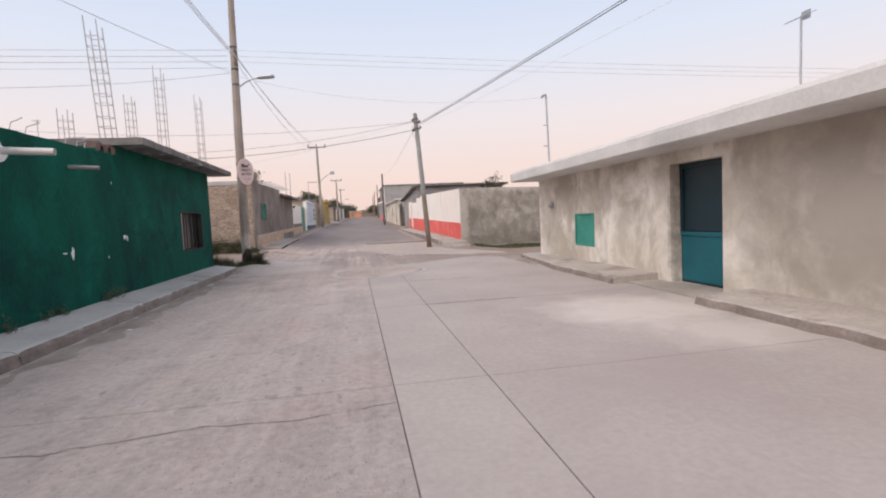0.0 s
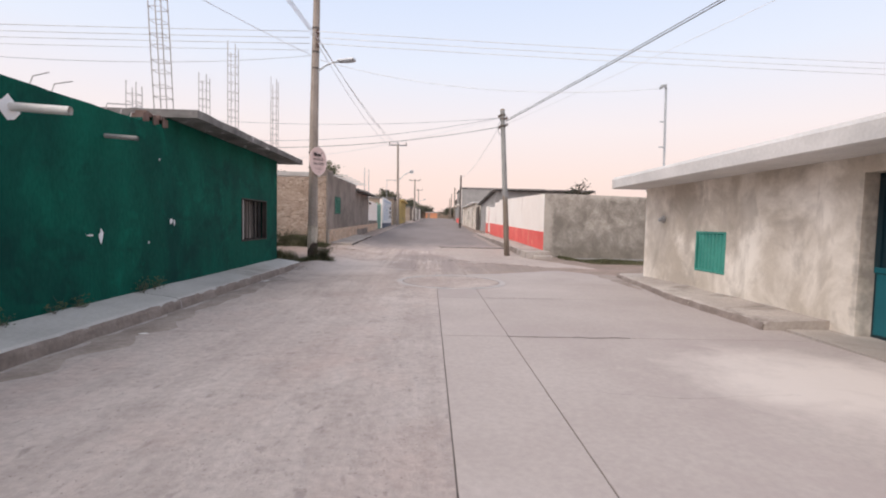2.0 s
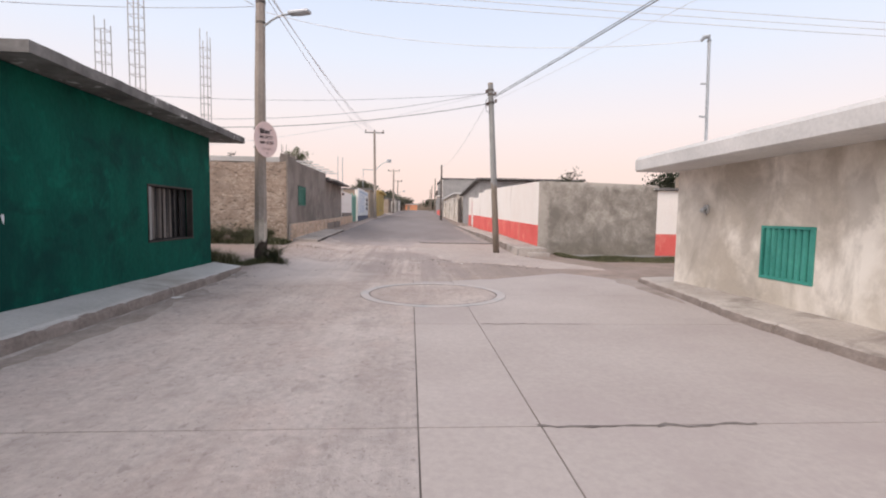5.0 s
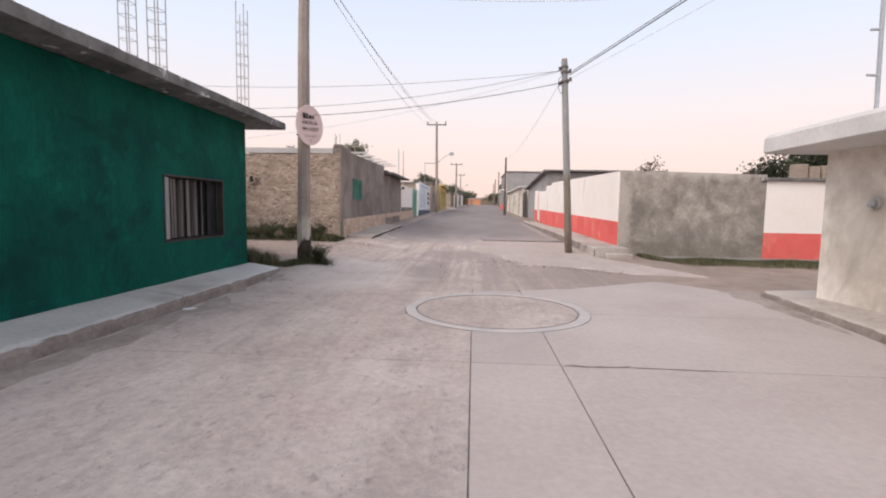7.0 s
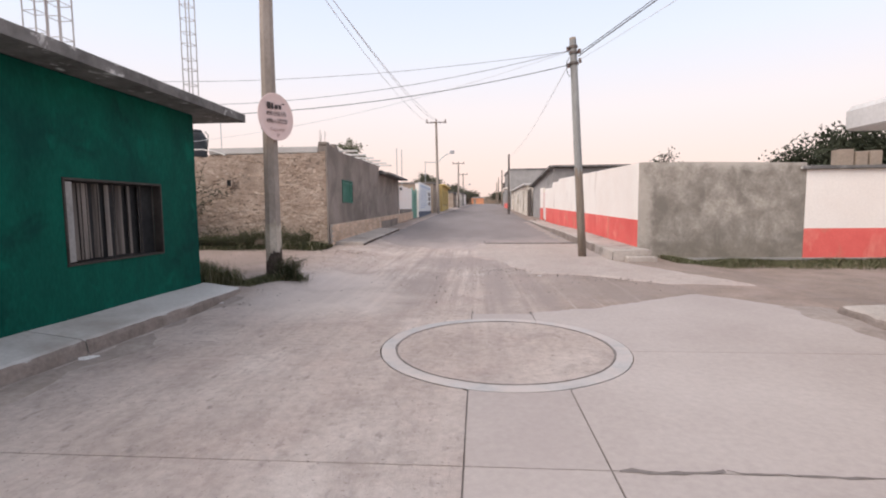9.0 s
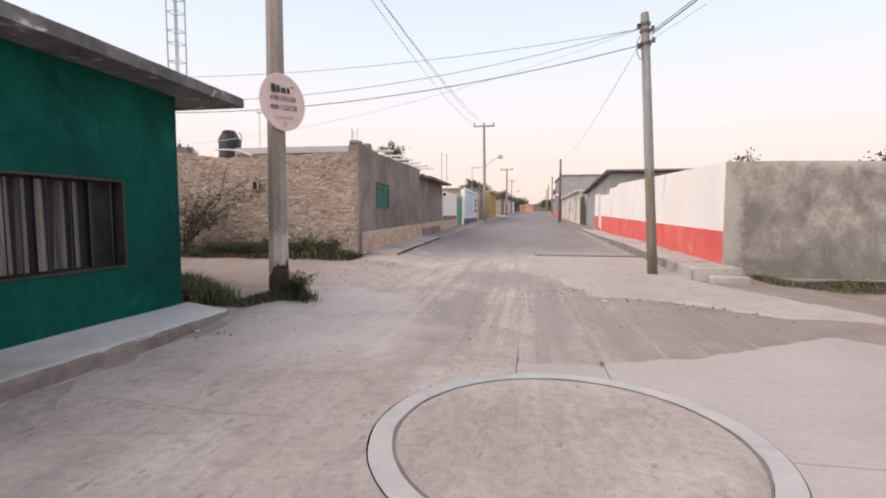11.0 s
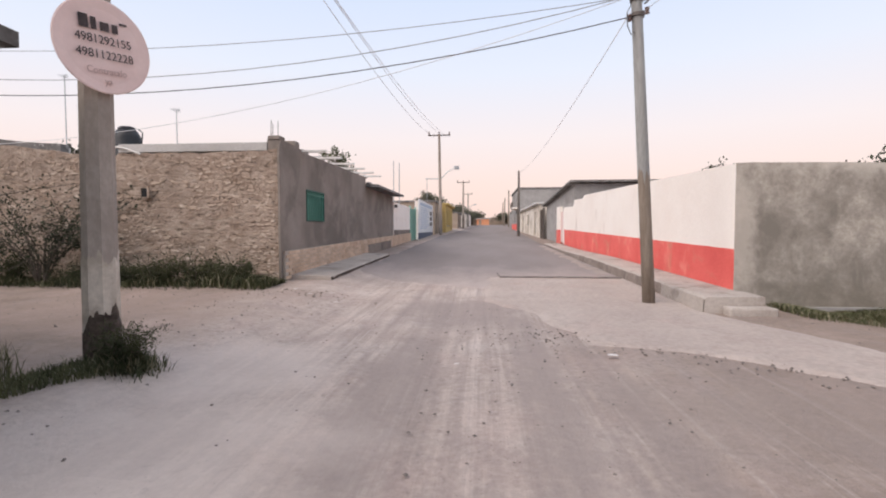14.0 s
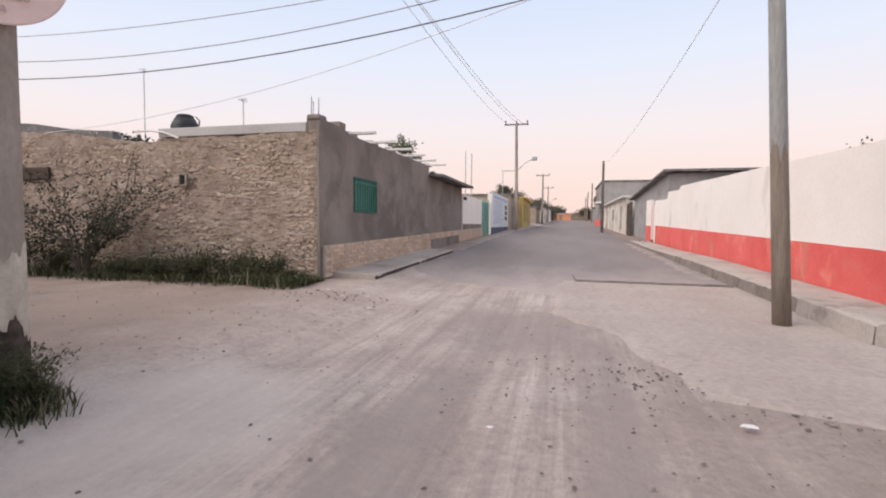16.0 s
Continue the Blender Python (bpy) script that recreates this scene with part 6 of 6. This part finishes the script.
far_pole(-5.72, 43.2, 5.0, 0.0, False, 0, 0.04, "galv", "thin steel mast behind the white wall")
far_pole(-5.3, 55.0, 5.0, 0.012, False, 0, 0.04, "galv", "thin steel mast behind the brown house")

# ---- cables ----
LT = Vector((PX, PY, 0))
for z, r in ((6.80, 0.011), (6.62, 0.011), (6.45, 0.011), (6.26, 0.009)):
    cable((PX - 0.1, PY - 0.15, z), (-34, 15.5, z - 0.1), 0.15, r, M["cable_pale"], "thin pale cable along the side lane")
    if z > 6.4:
        cable((PX + 0.14, PY - 0.15, z), (34, 17.5, z + 0.1), 0.2, r, M["cable_pale"], "thin pale cable along the side lane")
cable((PX + 0.1, PY, 6.05), (4.80, 12.67, 4.48), 0.40, 0.008, M["cable_pale"], "thin service cable to the roof mast")
cable((PX - 0.1, PY, 6.15), (-13, 10.5, 4.4), 0.35, 0.008, M["cable_pale"], "thin service cable over the green roof")
cable((PX - 0.1, PY, 6.18), (-9.5, -2, 6.4), 0.5, 0.008, M["cable_pale"], "thin service cable over the green roof")
for dx, z in ((-0.12, 6.85), (0.1, 6.7), (0.2, 6.5)):
    cable((PX + dx, PY + 0.1, z), (-3.95 + dx * 4, 53, 9.2), 0.7, 0.011, M["cable_pale"], "pale power cable along the street")
    cable((PX + dx, PY - 0.1, z), (PX + dx - 0.3, -22, z + 0.8), 0.7, 0.011, M["cable_pale"], "pale power cable along the street")
RT = b0.lerp(TOP, 0.92)
for k, (dz, r) in enumerate(((0.0, 0.014), (0.06, 0.010), (-0.12, 0.006))):
    cable(RT + Vector((0.12, -0.05, dz)), (11.4 + 0.5 * k, -8, 7.7 + dz * 6), 0.25, r, M["cable"] if k < 2 else M["cable_pale"], "dark bundled service cable over the street")
for za, yb, zb, sag, r, mt in ((5.16, 21.6, 4.53, 0.65, 0.011, "cable"), (5.53, 21.3, 4.85, 0.75, 0.009, "cable_mid"), (5.52, 23.1, 3.50, 0.64, 0.007, "cable_pale"), (5.51, 22.4, 5.66, 0.39, 0.008, "cable_mid")):
    cable((2.30, 20.95, za), (-14.0, yb, zb), sag, r, M[mt], "service cable strung across the side lane")
for dx in (0.05,):
    cable(b0.lerp(TOP, 0.94) + Vector((dx, 0, 0)), (2.85 + dx, 55, ground_z(3, 55) + 5.6), 0.5, 0.010, M["cable_pale"], "thin cable to the next pole")

# ---- plants ----
def scrub(label, c, spread, height, n_stem, n_leaf, leaf, seed, mt="leaf", stem_r=0.012, name="bush", category="bush"):
    """A bush: bent stems from one foot that fork, with small leaves along the outer twigs."""
    rs = random.Random(seed)
    x, y = c[:2]
    z = c[2] if len(c) > 2 else ground_z(x, y)
    g = thing(name, label, category, (x, y, z))
    stems, tips = bmesh.new(), []
    for k in range(n_stem):
        a = rs.uniform(0, math.tau)
        out, up = spread * rs.uniform(0.25, 1.0), height * rs.uniform(0.55, 1.0)
        p = [Vector((x + 0.05 * math.cos(a), y + 0.05 * math.sin(a), z - 0.05))]
        for i in range(1, 5):
            f = i / 4
            p.append(Vector((x + math.cos(a) * out * f ** 1.4 + rs.gauss(0, 0.04), y + math.sin(a) * out * 0.6 * f ** 1.4 + rs.gauss(0, 0.04), z + up * f ** 0.85)))
        tube(stems, p, [stem_r * (1 - 0.2 * i) for i in range(5)], 5)
        tips += [(p[i], p[i + 1]) for i in (1, 2, 3)]
        for j in range(3):
            q = p[rs.randint(2, 4)]
            e = q + Vector((rs.gauss(0, 1), rs.gauss(0, 0.6), rs.gauss(0.4, 0.6))) * spread * 0.28
            tube(stems, [q, q.lerp(e, 0.5) + Vector((0, 0, 0.03)), e], [stem_r * 0.5, stem_r * 0.35, stem_r * 0.2], 4)
            tips.append((q, e))
    part("branchwork", stems, M["bark"], g)
    pts = []
    for k in range(n_leaf):
        a, b2 = rs.choice(tips)
        pts.append(a.lerp(b2, rs.random()) + Vector((rs.gauss(0, 1), rs.gauss(0, 1), rs.gauss(0, 1))) * leaf * 1.6)
    raw("foliage", *leaf_cards(pts, leaf, seed + 1), M[mt], g)
    return g


def tree(label, c, trunk_h, crown, n_leaf, leaf, seed, mt="leaf_dark", name="tree"):
    """Tapered trunk, forked limbs, and a crown of many leaf clumps with gaps."""
    rs = random.Random(seed)
    x, y, z = c
    g = thing(name, label, "tree", c)
    b = bmesh.new()
    tube(b, [(x, y, z - 0.3), (x + 0.05, y, z + trunk_h * 0.6), (x, y, z + trunk_h)], [0.16, 0.12, 0.09], 8)
    part("trunk", b, M["bark"], g)
    limbs, clumps = bmesh.new(), []
    for k in range(14):
        a, e = rs.uniform(0, math.tau), rs.uniform(0.1, 1.3)
        d = Vector((math.cos(a) * math.cos(e) * crown[0], math.sin(a) * math.cos(e) * crown[0], math.sin(e) * crown[1]))
        s = Vector((x, y, z + trunk_h * rs.uniform(0.75, 1.0)))
        m = s + d * 0.5 + Vector((rs.gauss(0, 0.1), rs.gauss(0, 0.1), 0.1))
        t = s + d * rs.uniform(0.75, 1.05)
        tube(limbs, [s, m, t], [0.05, 0.035, 0.012], 5)
        clumps += [(m, 0.28), (m.lerp(t, 0.5), 0.25), (t, 0.22)]
    part("branchwork", limbs, M["bark"], g)
    pts = []
    for k in range(n_leaf):
        q, r = rs.choice(clumps)
        pts.append(q + Vector((rs.gauss(0, 1), rs.gauss(0, 1), rs.gauss(0, 0.8))) * r * crown[0] * 0.55)
    raw("crown", *leaf_cards(pts, leaf, seed + 1), M[mt], g)
    return g


scrub("sparse dark thorny bush against the mud wall", (-9.9, 21.7), 2.1, 2.0, 20, 2900, 0.045, 5, "leaf_dark", 0.02)
for i, (x, s) in enumerate(((-13.2, 1.0), (-10.6, 0.9), (-8.9, 0.55), (-8.0, 0.65), (-7.1, 0.75), (-6.3, 0.9), (-5.5, 0.8))):
    scrub("dark low weeds along the foot of the mud wall", (x, 21.75), 0.8, 0.58 * s, 20, 2400, 0.030, 80 + i, "grass_shade", 0.008, "weed", "weed")
scrub("dark low bush at the foot of the mud wall", (-11.6, 21.6), 1.2, 0.9, 12, 1500, 0.05, 6, "leaf_dark", 0.015)
scrub("weedy shrub around the foot of the concrete pole", (-3.58, 16.10), 0.30, 0.34, 34, 2600, 0.016, 7, "grass_shade", 0.004)
for i, (y, s) in enumerate(((7.0, 0.25), (7.35, 0.18), (8.6, 0.3), (8.95, 0.22), (6.3, 0.2), (5.4, 0.25))):
    scrub("small weed in the gap of wall and pavement", (GX + 0.05, y, 0.17), 0.10, s, 7, 70, 0.022, 30 + i, "leaf", 0.004, "weed", "weed")

rs = random.Random(21)


def patch(name, label, fx, n, h, mt, seed, w=0.010, lean=0.6):
    r = random.Random(seed)
    spots = []
    while len(spots) < n:
        q = fx(r)
        if q:
            spots.append(q)
    tagged(raw(name, *blades(spots, seed, h, w, lean), M[mt]), label, "grass", kind="stuff")


def verge_left(r):
    x, y = r.uniform(-9, -4.1), r.uniform(15.1, 17.6)
    edge = 16.0 + 0.35 * noise.noise(Vector((x * 0.8, 0, 0))) - 0.32 * (x + 4.5)
    k = noise.noise(Vector((x * 1.1, y * 1.1, 4)))
    if y > edge or k < -0.25 or (x > -4.5 and y < 15.3) or r.random() > 1.1 - (y - 15.1) * 0.55 - 0.9 * max(0.0, x + 5.1):
        return None
    return x, y, (0.6 + 0.8 * max(0, k)) * (1.25 - (y - 15.1) * 0.4)


patch("grass", "unmown green grass beside the green house", verge_left, 22000, 0.42, "grass_verge", 41, 0.005, 0.8)
patch("grass", "dry stalks among the green verge grass", verge_left, 4500, 0.40, "grass_dry", 42, 0.005, 0.8)


def verge_kerb(r):
    x = r.uniform(-4.25, -3.5)
    y = r.uniform(15.3, 16.4)
    return (x, y, r.uniform(0.2, 0.8)) if r.random() < 0.9 and abs(x + 4.25 - (y - 15.2) * 0.55) < 0.26 else None


patch("grass", "sparse grass tufts between kerb end and pole", verge_kerb, 2600, 0.13, "grass_verge", 43, 0.005, 1.1)


def pole_tuft(r):
    x, y = r.gauss(-3.58, 0.13), r.gauss(16.10, 0.10)
    return (x, y, r.uniform(0.5, 1.2)) if abs(x + 3.58) < 0.36 and math.hypot(x - PX, y - PY) > 0.2 else None


patch("grass", "feathery olive grass tuft at the foot of the concrete pole", pole_tuft, 900, 0.15, "grass_shade", 48, 0.005, 1.1)
patch("grass", "dry stalks in the tuft at the foot of the concrete pole", pole_tuft, 260, 0.15, "grass_dry", 49, 0.004, 1.1)


def adobe_foot(r):
    x = r.uniform(-15, -4.65)
    y = 22.3 - abs(r.gauss(0, 0.42))
    k = noise.noise(Vector((x * 0.9, y * 1.2, 9)))
    if y < 21.05 + 0.3 * noise.noise(Vector((x * 1.3, 0, 5))) or k < -0.35:
        return None
    return x, y, 0.35 + 1.3 * max(0, k + 0.1)


patch("grass", "dark unmown grass along the foot of the mud wall", adobe_foot, 34000, 0.27, "grass_shade", 44, 0.006, 1.5)
patch("grass", "dry stalks along the foot of the mud wall", adobe_foot, 4500, 0.30, "grass_dry", 45, 0.007, 1.3)


def lane_foot(r):
    x = r.uniform(4.75, 15)
    y = 21.05 - abs(r.gauss(0, 0.6))
    k = noise.noise(Vector((x * 0.8, y, 2)))
    if y < 19.6 + 0.25 * noise.noise(Vector((x * 1.1, 0, 8))) or k < -0.4:
        return None
    return x, y, 0.4 + 0.6 * max(0, k + 0.3)


patch("grass", "dull olive grass strip below the grey wall", lane_foot, 24000, 0.16, "grass_verge", 46, 0.006, 1.2)
patch("grass", "dry grass in the strip below the grey wall", lane_foot, 8000, 0.14, "grass_dry", 47, 0.006, 1.2)

tree("bushy tree top behind the grey wall front house", (-7.2, 34.6, 0.4), 4.1, (0.8, 0.8), 1100, 0.075, 51, "leaf")
tree("round dark tree behind the white yard wall", (-6.3, 64, 1.2), 3.2, (1.25, 1.15), 1700, 0.12, 52, "leaf_far")
tree("dark tree behind the low houses", (-7.0, 88, 1.6), 2.9, (2.6, 1.8), 2000, 0.22, 53, "leaf_far")
tree("dark tree behind the low houses", (-5.4, 104, 1.8), 2.6, (2.6, 1.5), 2000, 0.24, 54, "leaf_far")
tree("dark tree at the end of the street", (-5.6, 122, 2.2), 2.5, (3.2, 1.7), 2000, 0.3, 55, "leaf_far")
tree("dark tree at the end of the street", (-3.0, 138, 2.3), 2.2, (3.2, 1.2), 1900, 0.3, 56, "leaf_far")
tree("dark tree at the end of the street", (6.5, 138, 2.3), 1.9, (3.2, 1.0), 1800, 0.3, 57, "leaf_far")
tree("dark tree at the end of the street", (-13.5, 132, 2.2), 2.8, (3.8, 2.0), 2200, 0.32, 58, "leaf_far")
tree("dense dark tree behind the white lane house", (15.2, 29.5, 0.1), 2.4, (2.6, 2.1), 9000, 0.12, 59)
tree("sparse tree top behind the grey wall", (9.2, 33.0, 0.3), 3.2, (1.1, 0.7), 420, 0.09, 60)
tree("small tufted tree top behind the mud wall", (-9.6, 30.0, 0.3), 3.5, (0.7, 0.6), 500, 0.09, 62)
tree("sparse tree top behind the mud wall", (-14.2, 27.5, 0.3), 3.5, (0.9, 0.8), 500, 0.09, 61)

# ---- stones and litter ----
def stones(label, n, spot, r0, r1, seed, mt="pebble"):
    r = random.Random(seed)
    b = bmesh.new()
    for k in range(n):
        x, y = spot(r)
        s = r.uniform(r0, r1)
        base = Vector((x, y, ground_z(x, y) + s * 0.25))
        m = pose(base.x, base.y, base.z, 0, 0, r.uniform(0, 360)) @ Matrix.Diagonal((s * r.uniform(0.8, 1.4), s, s * 0.6, 1))
        vs = [b.verts.new(m @ Vector(q)) for q in ((1, 0, 0), (0.2, 0.9, 0), (-0.9, 0.4, 0), (-0.6, -0.8, 0), (0.5, -0.8, 0), (0.2, 0.1, 1), (0, 0, -0.9))]
        for i in range(5):
            b.faces.new((vs[i], vs[(i + 1) % 5], vs[5]))
            b.faces.new((vs[(i + 1) % 5], vs[i], vs[6]))
    tagged(part("gravel", b, M[mt]), label, "gravel", kind="stuff")


stones("loose dark pebbles scattered over the dirt crossing", 280, lambda r: (r.gauss(0.6, 2.2), r.uniform(14.6, 20.5)), 0.005, 0.018, 71)
stones("loose dusty pebbles in the side lane", 220, lambda r: (r.uniform(-9, -2.6), r.uniform(17.2, 21.2)), 0.005, 0.018, 72)
stones("dark stones scattered between the wheel tracks", 60, lambda r: (r.gauss(0.0, 0.5), r.gauss(18.3, 0.7)), 0.006, 0.018, 77)
stones("loose pebbles along the apron edge", 190, lambda r: (lambda x: (x, 18.0 - 0.62 * (x - 1.2) + r.gauss(0, 0.3)))(r.uniform(0.3, 3.4)), 0.005, 0.022, 73)
stones("grit along the kerb of the green house", 260, lambda r: (-3.95 + abs(r.gauss(0, 0.3)), r.uniform(2, 15.2)), 0.006, 0.020, 74)
stones("small chips lying on the road slabs", 200, lambda r: (r.uniform(-3.6, 3.8), r.uniform(1.5, 13.8)), 0.005, 0.014, 75)
stones("pale broken chips strewn before the mud wall", 55, lambda r: (r.gauss(-3.9, 0.8), r.gauss(20.9, 0.35)), 0.008, 0.030, 78, "kerb")
stones("rubble beside the gate of the white wall", 60, lambda r: (r.uniform(3.5, 4.3), r.uniform(38.5, 42)), 0.05, 0.16, 76)


def scrap(x, y, s, seed, label, mt="litter", z=None):
    r = random.Random(seed)
    b = bmesh.new()
    z = ground_z(x, y) + 0.017 if z is None else z
    pts = [(x + s * math.cos(a) * r.uniform(0.6, 1.1), y + s * 0.7 * math.sin(a) * r.uniform(0.6, 1.1), z + r.uniform(0, 0.10) * s) for a in [k * math.tau / 7 for k in range(7)]]
    c = b.verts.new((x, y, z + 0.10 * s))
    lo = b.verts.new((x, y, z + 0.02 * s))
    vs = [b.verts.new(p) for p in pts]
    for i in range(7):
        b.faces.new((vs[i], vs[(i + 1) % 7], c))
        b.faces.new((vs[(i + 1) % 7], vs[i], lo))
    tagged(part("litter", b, M[mt]), label, "litter", "scraps of litter")


scrap(1.095, 17.36, 0.075, 1, "crumpled white scrap of paper on the dirt")
scrap(-3.82, 11.77, 0.12, 2, "pale flattened scrap beside the kerb")
scrap(-3.55, 7.0, 0.07, 3, "pale scrap beside the kerb")
scrap(-3.9, 14.3, 0.05, 4, "small white scrap beside the kerb")
scrap(-0.6, 16.9, 0.03, 5, "small flattened scrap on the tyre tracks")
scrap(-3.0, 20.6, 0.05, 6, "pale scrap in the side lane")
scrap(-4.0, 21.2, 0.05, 8, "pale broken chip in the side lane")
scrap(-3.6, 20.9, 0.035, 9, "small pale chip in the side lane")
scrap(-3.3, 21.3, 0.03, 10, "small pale chip in the side lane")
scrap(-4.2, 14.75, 0.05, 7, "small dark scrap on the pavement", "steel", 0.17)

# ---- pieces of walls, last: bricks of the base course, stones in the mud wall ----
def shared_piece(name, me, m, parent):
    ob = new(name, me)
    ob.parent = parent
    ob.matrix_parent_inverse = parent.matrix_basis.inverted()
    ob.matrix_basis = m
    return ob


b = bmesh.new()
box(b, -0.02, 0.02, -0.16, 0.16, -0.034, 0.034)
brick_me = bpy.data.meshes.new("brick")
b.to_mesh(brick_me)
b.free()
brick_me.materials.append(M["brick"])
rs = random.Random(8)
count = 0
rest = bmesh.new()
for row in range(8):
    y = AY + 0.28 + (0.165 if row % 2 else 0)
    while y < 41.6:
        lo, hi = 0.25 + 0.0215 * (y - 22), 0.90 + 0.0135 * (y - 22)
        z = lo + (hi - lo) * (row + 0.5) / 8
        sc = (hi - lo) / 8 / 0.082
        m = pose(AX + 0.058 + rs.gauss(0, 0.003), y, z, 0, 0, rs.gauss(0, 0.6)) @ Matrix.Diagonal((1, 1, sc, 1))
        if not (BR_DARK[0] < y < BR_DARK[1] and row < 5):
            if y < 31:
                shared_piece("brick", brick_me, m, bricks)
            else:
                before = len(rest.verts)
                box(rest, -0.02, 0.02, -0.16, 0.16, -0.034, 0.034)
                rest.verts.ensure_lookup_table()
                bmesh.ops.transform(rest, verts=rest.verts[before:], matrix=m)
        y += 0.335
part("brick_course", rest, M["brick"], corner).update_tag()
bpy.data.objects["brick_course"]["kind"] = "stuff"
part("bare_patch", bx(AX + 0.03, AX + 0.062, BR_DARK[0] + 0.1, BR_DARK[1] - 0.1, 0.42, 0.86, bevel=0.02), M["grey_plaster"], corner, "dark patch where bricks fell away")

def stone_shape(rs, w, h, d):
    """A rounded flat-faced field stone: outline in x and z, its face towards -y."""
    n = 9
    out = [(0.5 * w * math.copysign(abs(math.cos(a)) ** 0.6, math.cos(a)) * rs.uniform(0.82, 1.05), 0.5 * h * math.copysign(abs(math.sin(a)) ** 0.6, math.sin(a)) * rs.uniform(0.8, 1.08)) for a in [k * math.tau / n + 0.2 for k in range(n)]]
    tilt = rs.gauss(0, 0.12)
    vs = [(x, 0.02, z) for x, z in out] + [(x * 0.78, -d * rs.uniform(0.8, 1.1) - tilt * z, z * 0.74) for x, z in out]
    fs = [(k, (k + 1) % n, n + (k + 1) % n, n + k) for k in range(n)] + [tuple(range(n, 2 * n))]
    return vs, fs


def make_field_stone():
    m, t, bs = nodes_of("mud_coated_field_stone")
    geo, oi = t.nodes.new("ShaderNodeNewGeometry"), t.nodes.new("ShaderNodeObjectInfo")
    add = t.nodes.new("ShaderNodeMath")
    t.links.new(geo.outputs["Random Per Island"], add.inputs[0])
    t.links.new(oi.outputs["Random"], add.inputs[1])
    wrap = t.nodes.new("ShaderNodeMath")
    wrap.operation = "FRACT"
    t.links.new(add.outputs[0], wrap.inputs[0])
    col = ramp(t, wrap.outputs[0], [(0.0, (0.30, 0.228, 0.177)), (0.35, (0.43, 0.337, 0.268)), (0.8, (0.54, 0.435, 0.352)), (1.0, (0.68, 0.58, 0.488))])
    mud = noise_at(t, 3.0, 8, (1, 1, 1.4), 0.7)
    col = mixed(t, ramp(t, mud, [(0.42, grey(0)), (0.58, grey(0.8))]), col, (0.53, 0.42, 0.335))
    fine = noise_at(t, 30, 6, (1, 1, 1.3), 0.7)
    col = mixed(t, 1.0, col, ramp(t, fine, [(0.28, grey(0.74)), (0.72, grey(1.08))]), "MULTIPLY")
    t.links.new(col, bs.inputs["Base Color"])
    bs.inputs["Roughness"].default_value = 0.97
    bs.inputs["Specular IOR Level"].default_value = 0.1
    relief(t, bs, mixed(t, 0.5, fine, mud), 0.8, 0.03)
    return m


M["field_stone"] = make_field_stone()
rs = random.Random(19)
stone_meshes = []
for k in range(14):
    vs, fs = stone_shape(rs, 1.0, 1.0, 1.0)
    me = bpy.data.meshes.new("stone")
    me.from_pydata(vs, [], fs)
    me.materials.append(M["field_stone"])
    stone_meshes.append(me)
fill_v, fill_f = [], []
made = 0
z = 0.42
while z < 3.02:
    h = rs.uniform(0.04, 0.095)
    x = AX - 0.12
    while x > -16.5:
        w = h * rs.uniform(0.9, 2.8)
        zz = z + h / 2 + 0.06 * noise.noise(Vector((x * 0.9, z, 6))) + rs.gauss(0, 0.016)
        shown = noise.noise(Vector((x * 0.9, zz * 1.1, 2.0))) + 0.5 * noise.noise(Vector((x * 3, zz * 3, 5.0)))
        if shown > 0.02 + rs.gauss(0, 0.22) and zz < adobe_top(x) - 0.1:
            k = rs.randrange(14)
            m = pose(x - w / 2, AY + 0.030, zz, 0, rs.gauss(0, 11), 0) @ Matrix.Diagonal((w * rs.uniform(0.7, 1.05), rs.uniform(0.007, 0.024), h * rs.uniform(0.6, 1.05), 1))
            if made < 300 and x > -8.6 and 0.9 < zz < 2.9 and rs.random() < 0.4:
                shared_piece("stone", stone_meshes[k], m, side)
                made += 1
            else:
                at = len(fill_v)
                fill_v += [m @ v.co for v in stone_meshes[k].vertices]
                fill_f += [tuple(at + i for i in p.vertices) for p in stone_meshes[k].polygons]
        x -= w + rs.uniform(0.0, 0.02)
    z += h + rs.uniform(0.0, 0.012)
raw("rubble_fill", fill_v, fill_f, M["field_stone"], corner)["kind"] = "stuff"
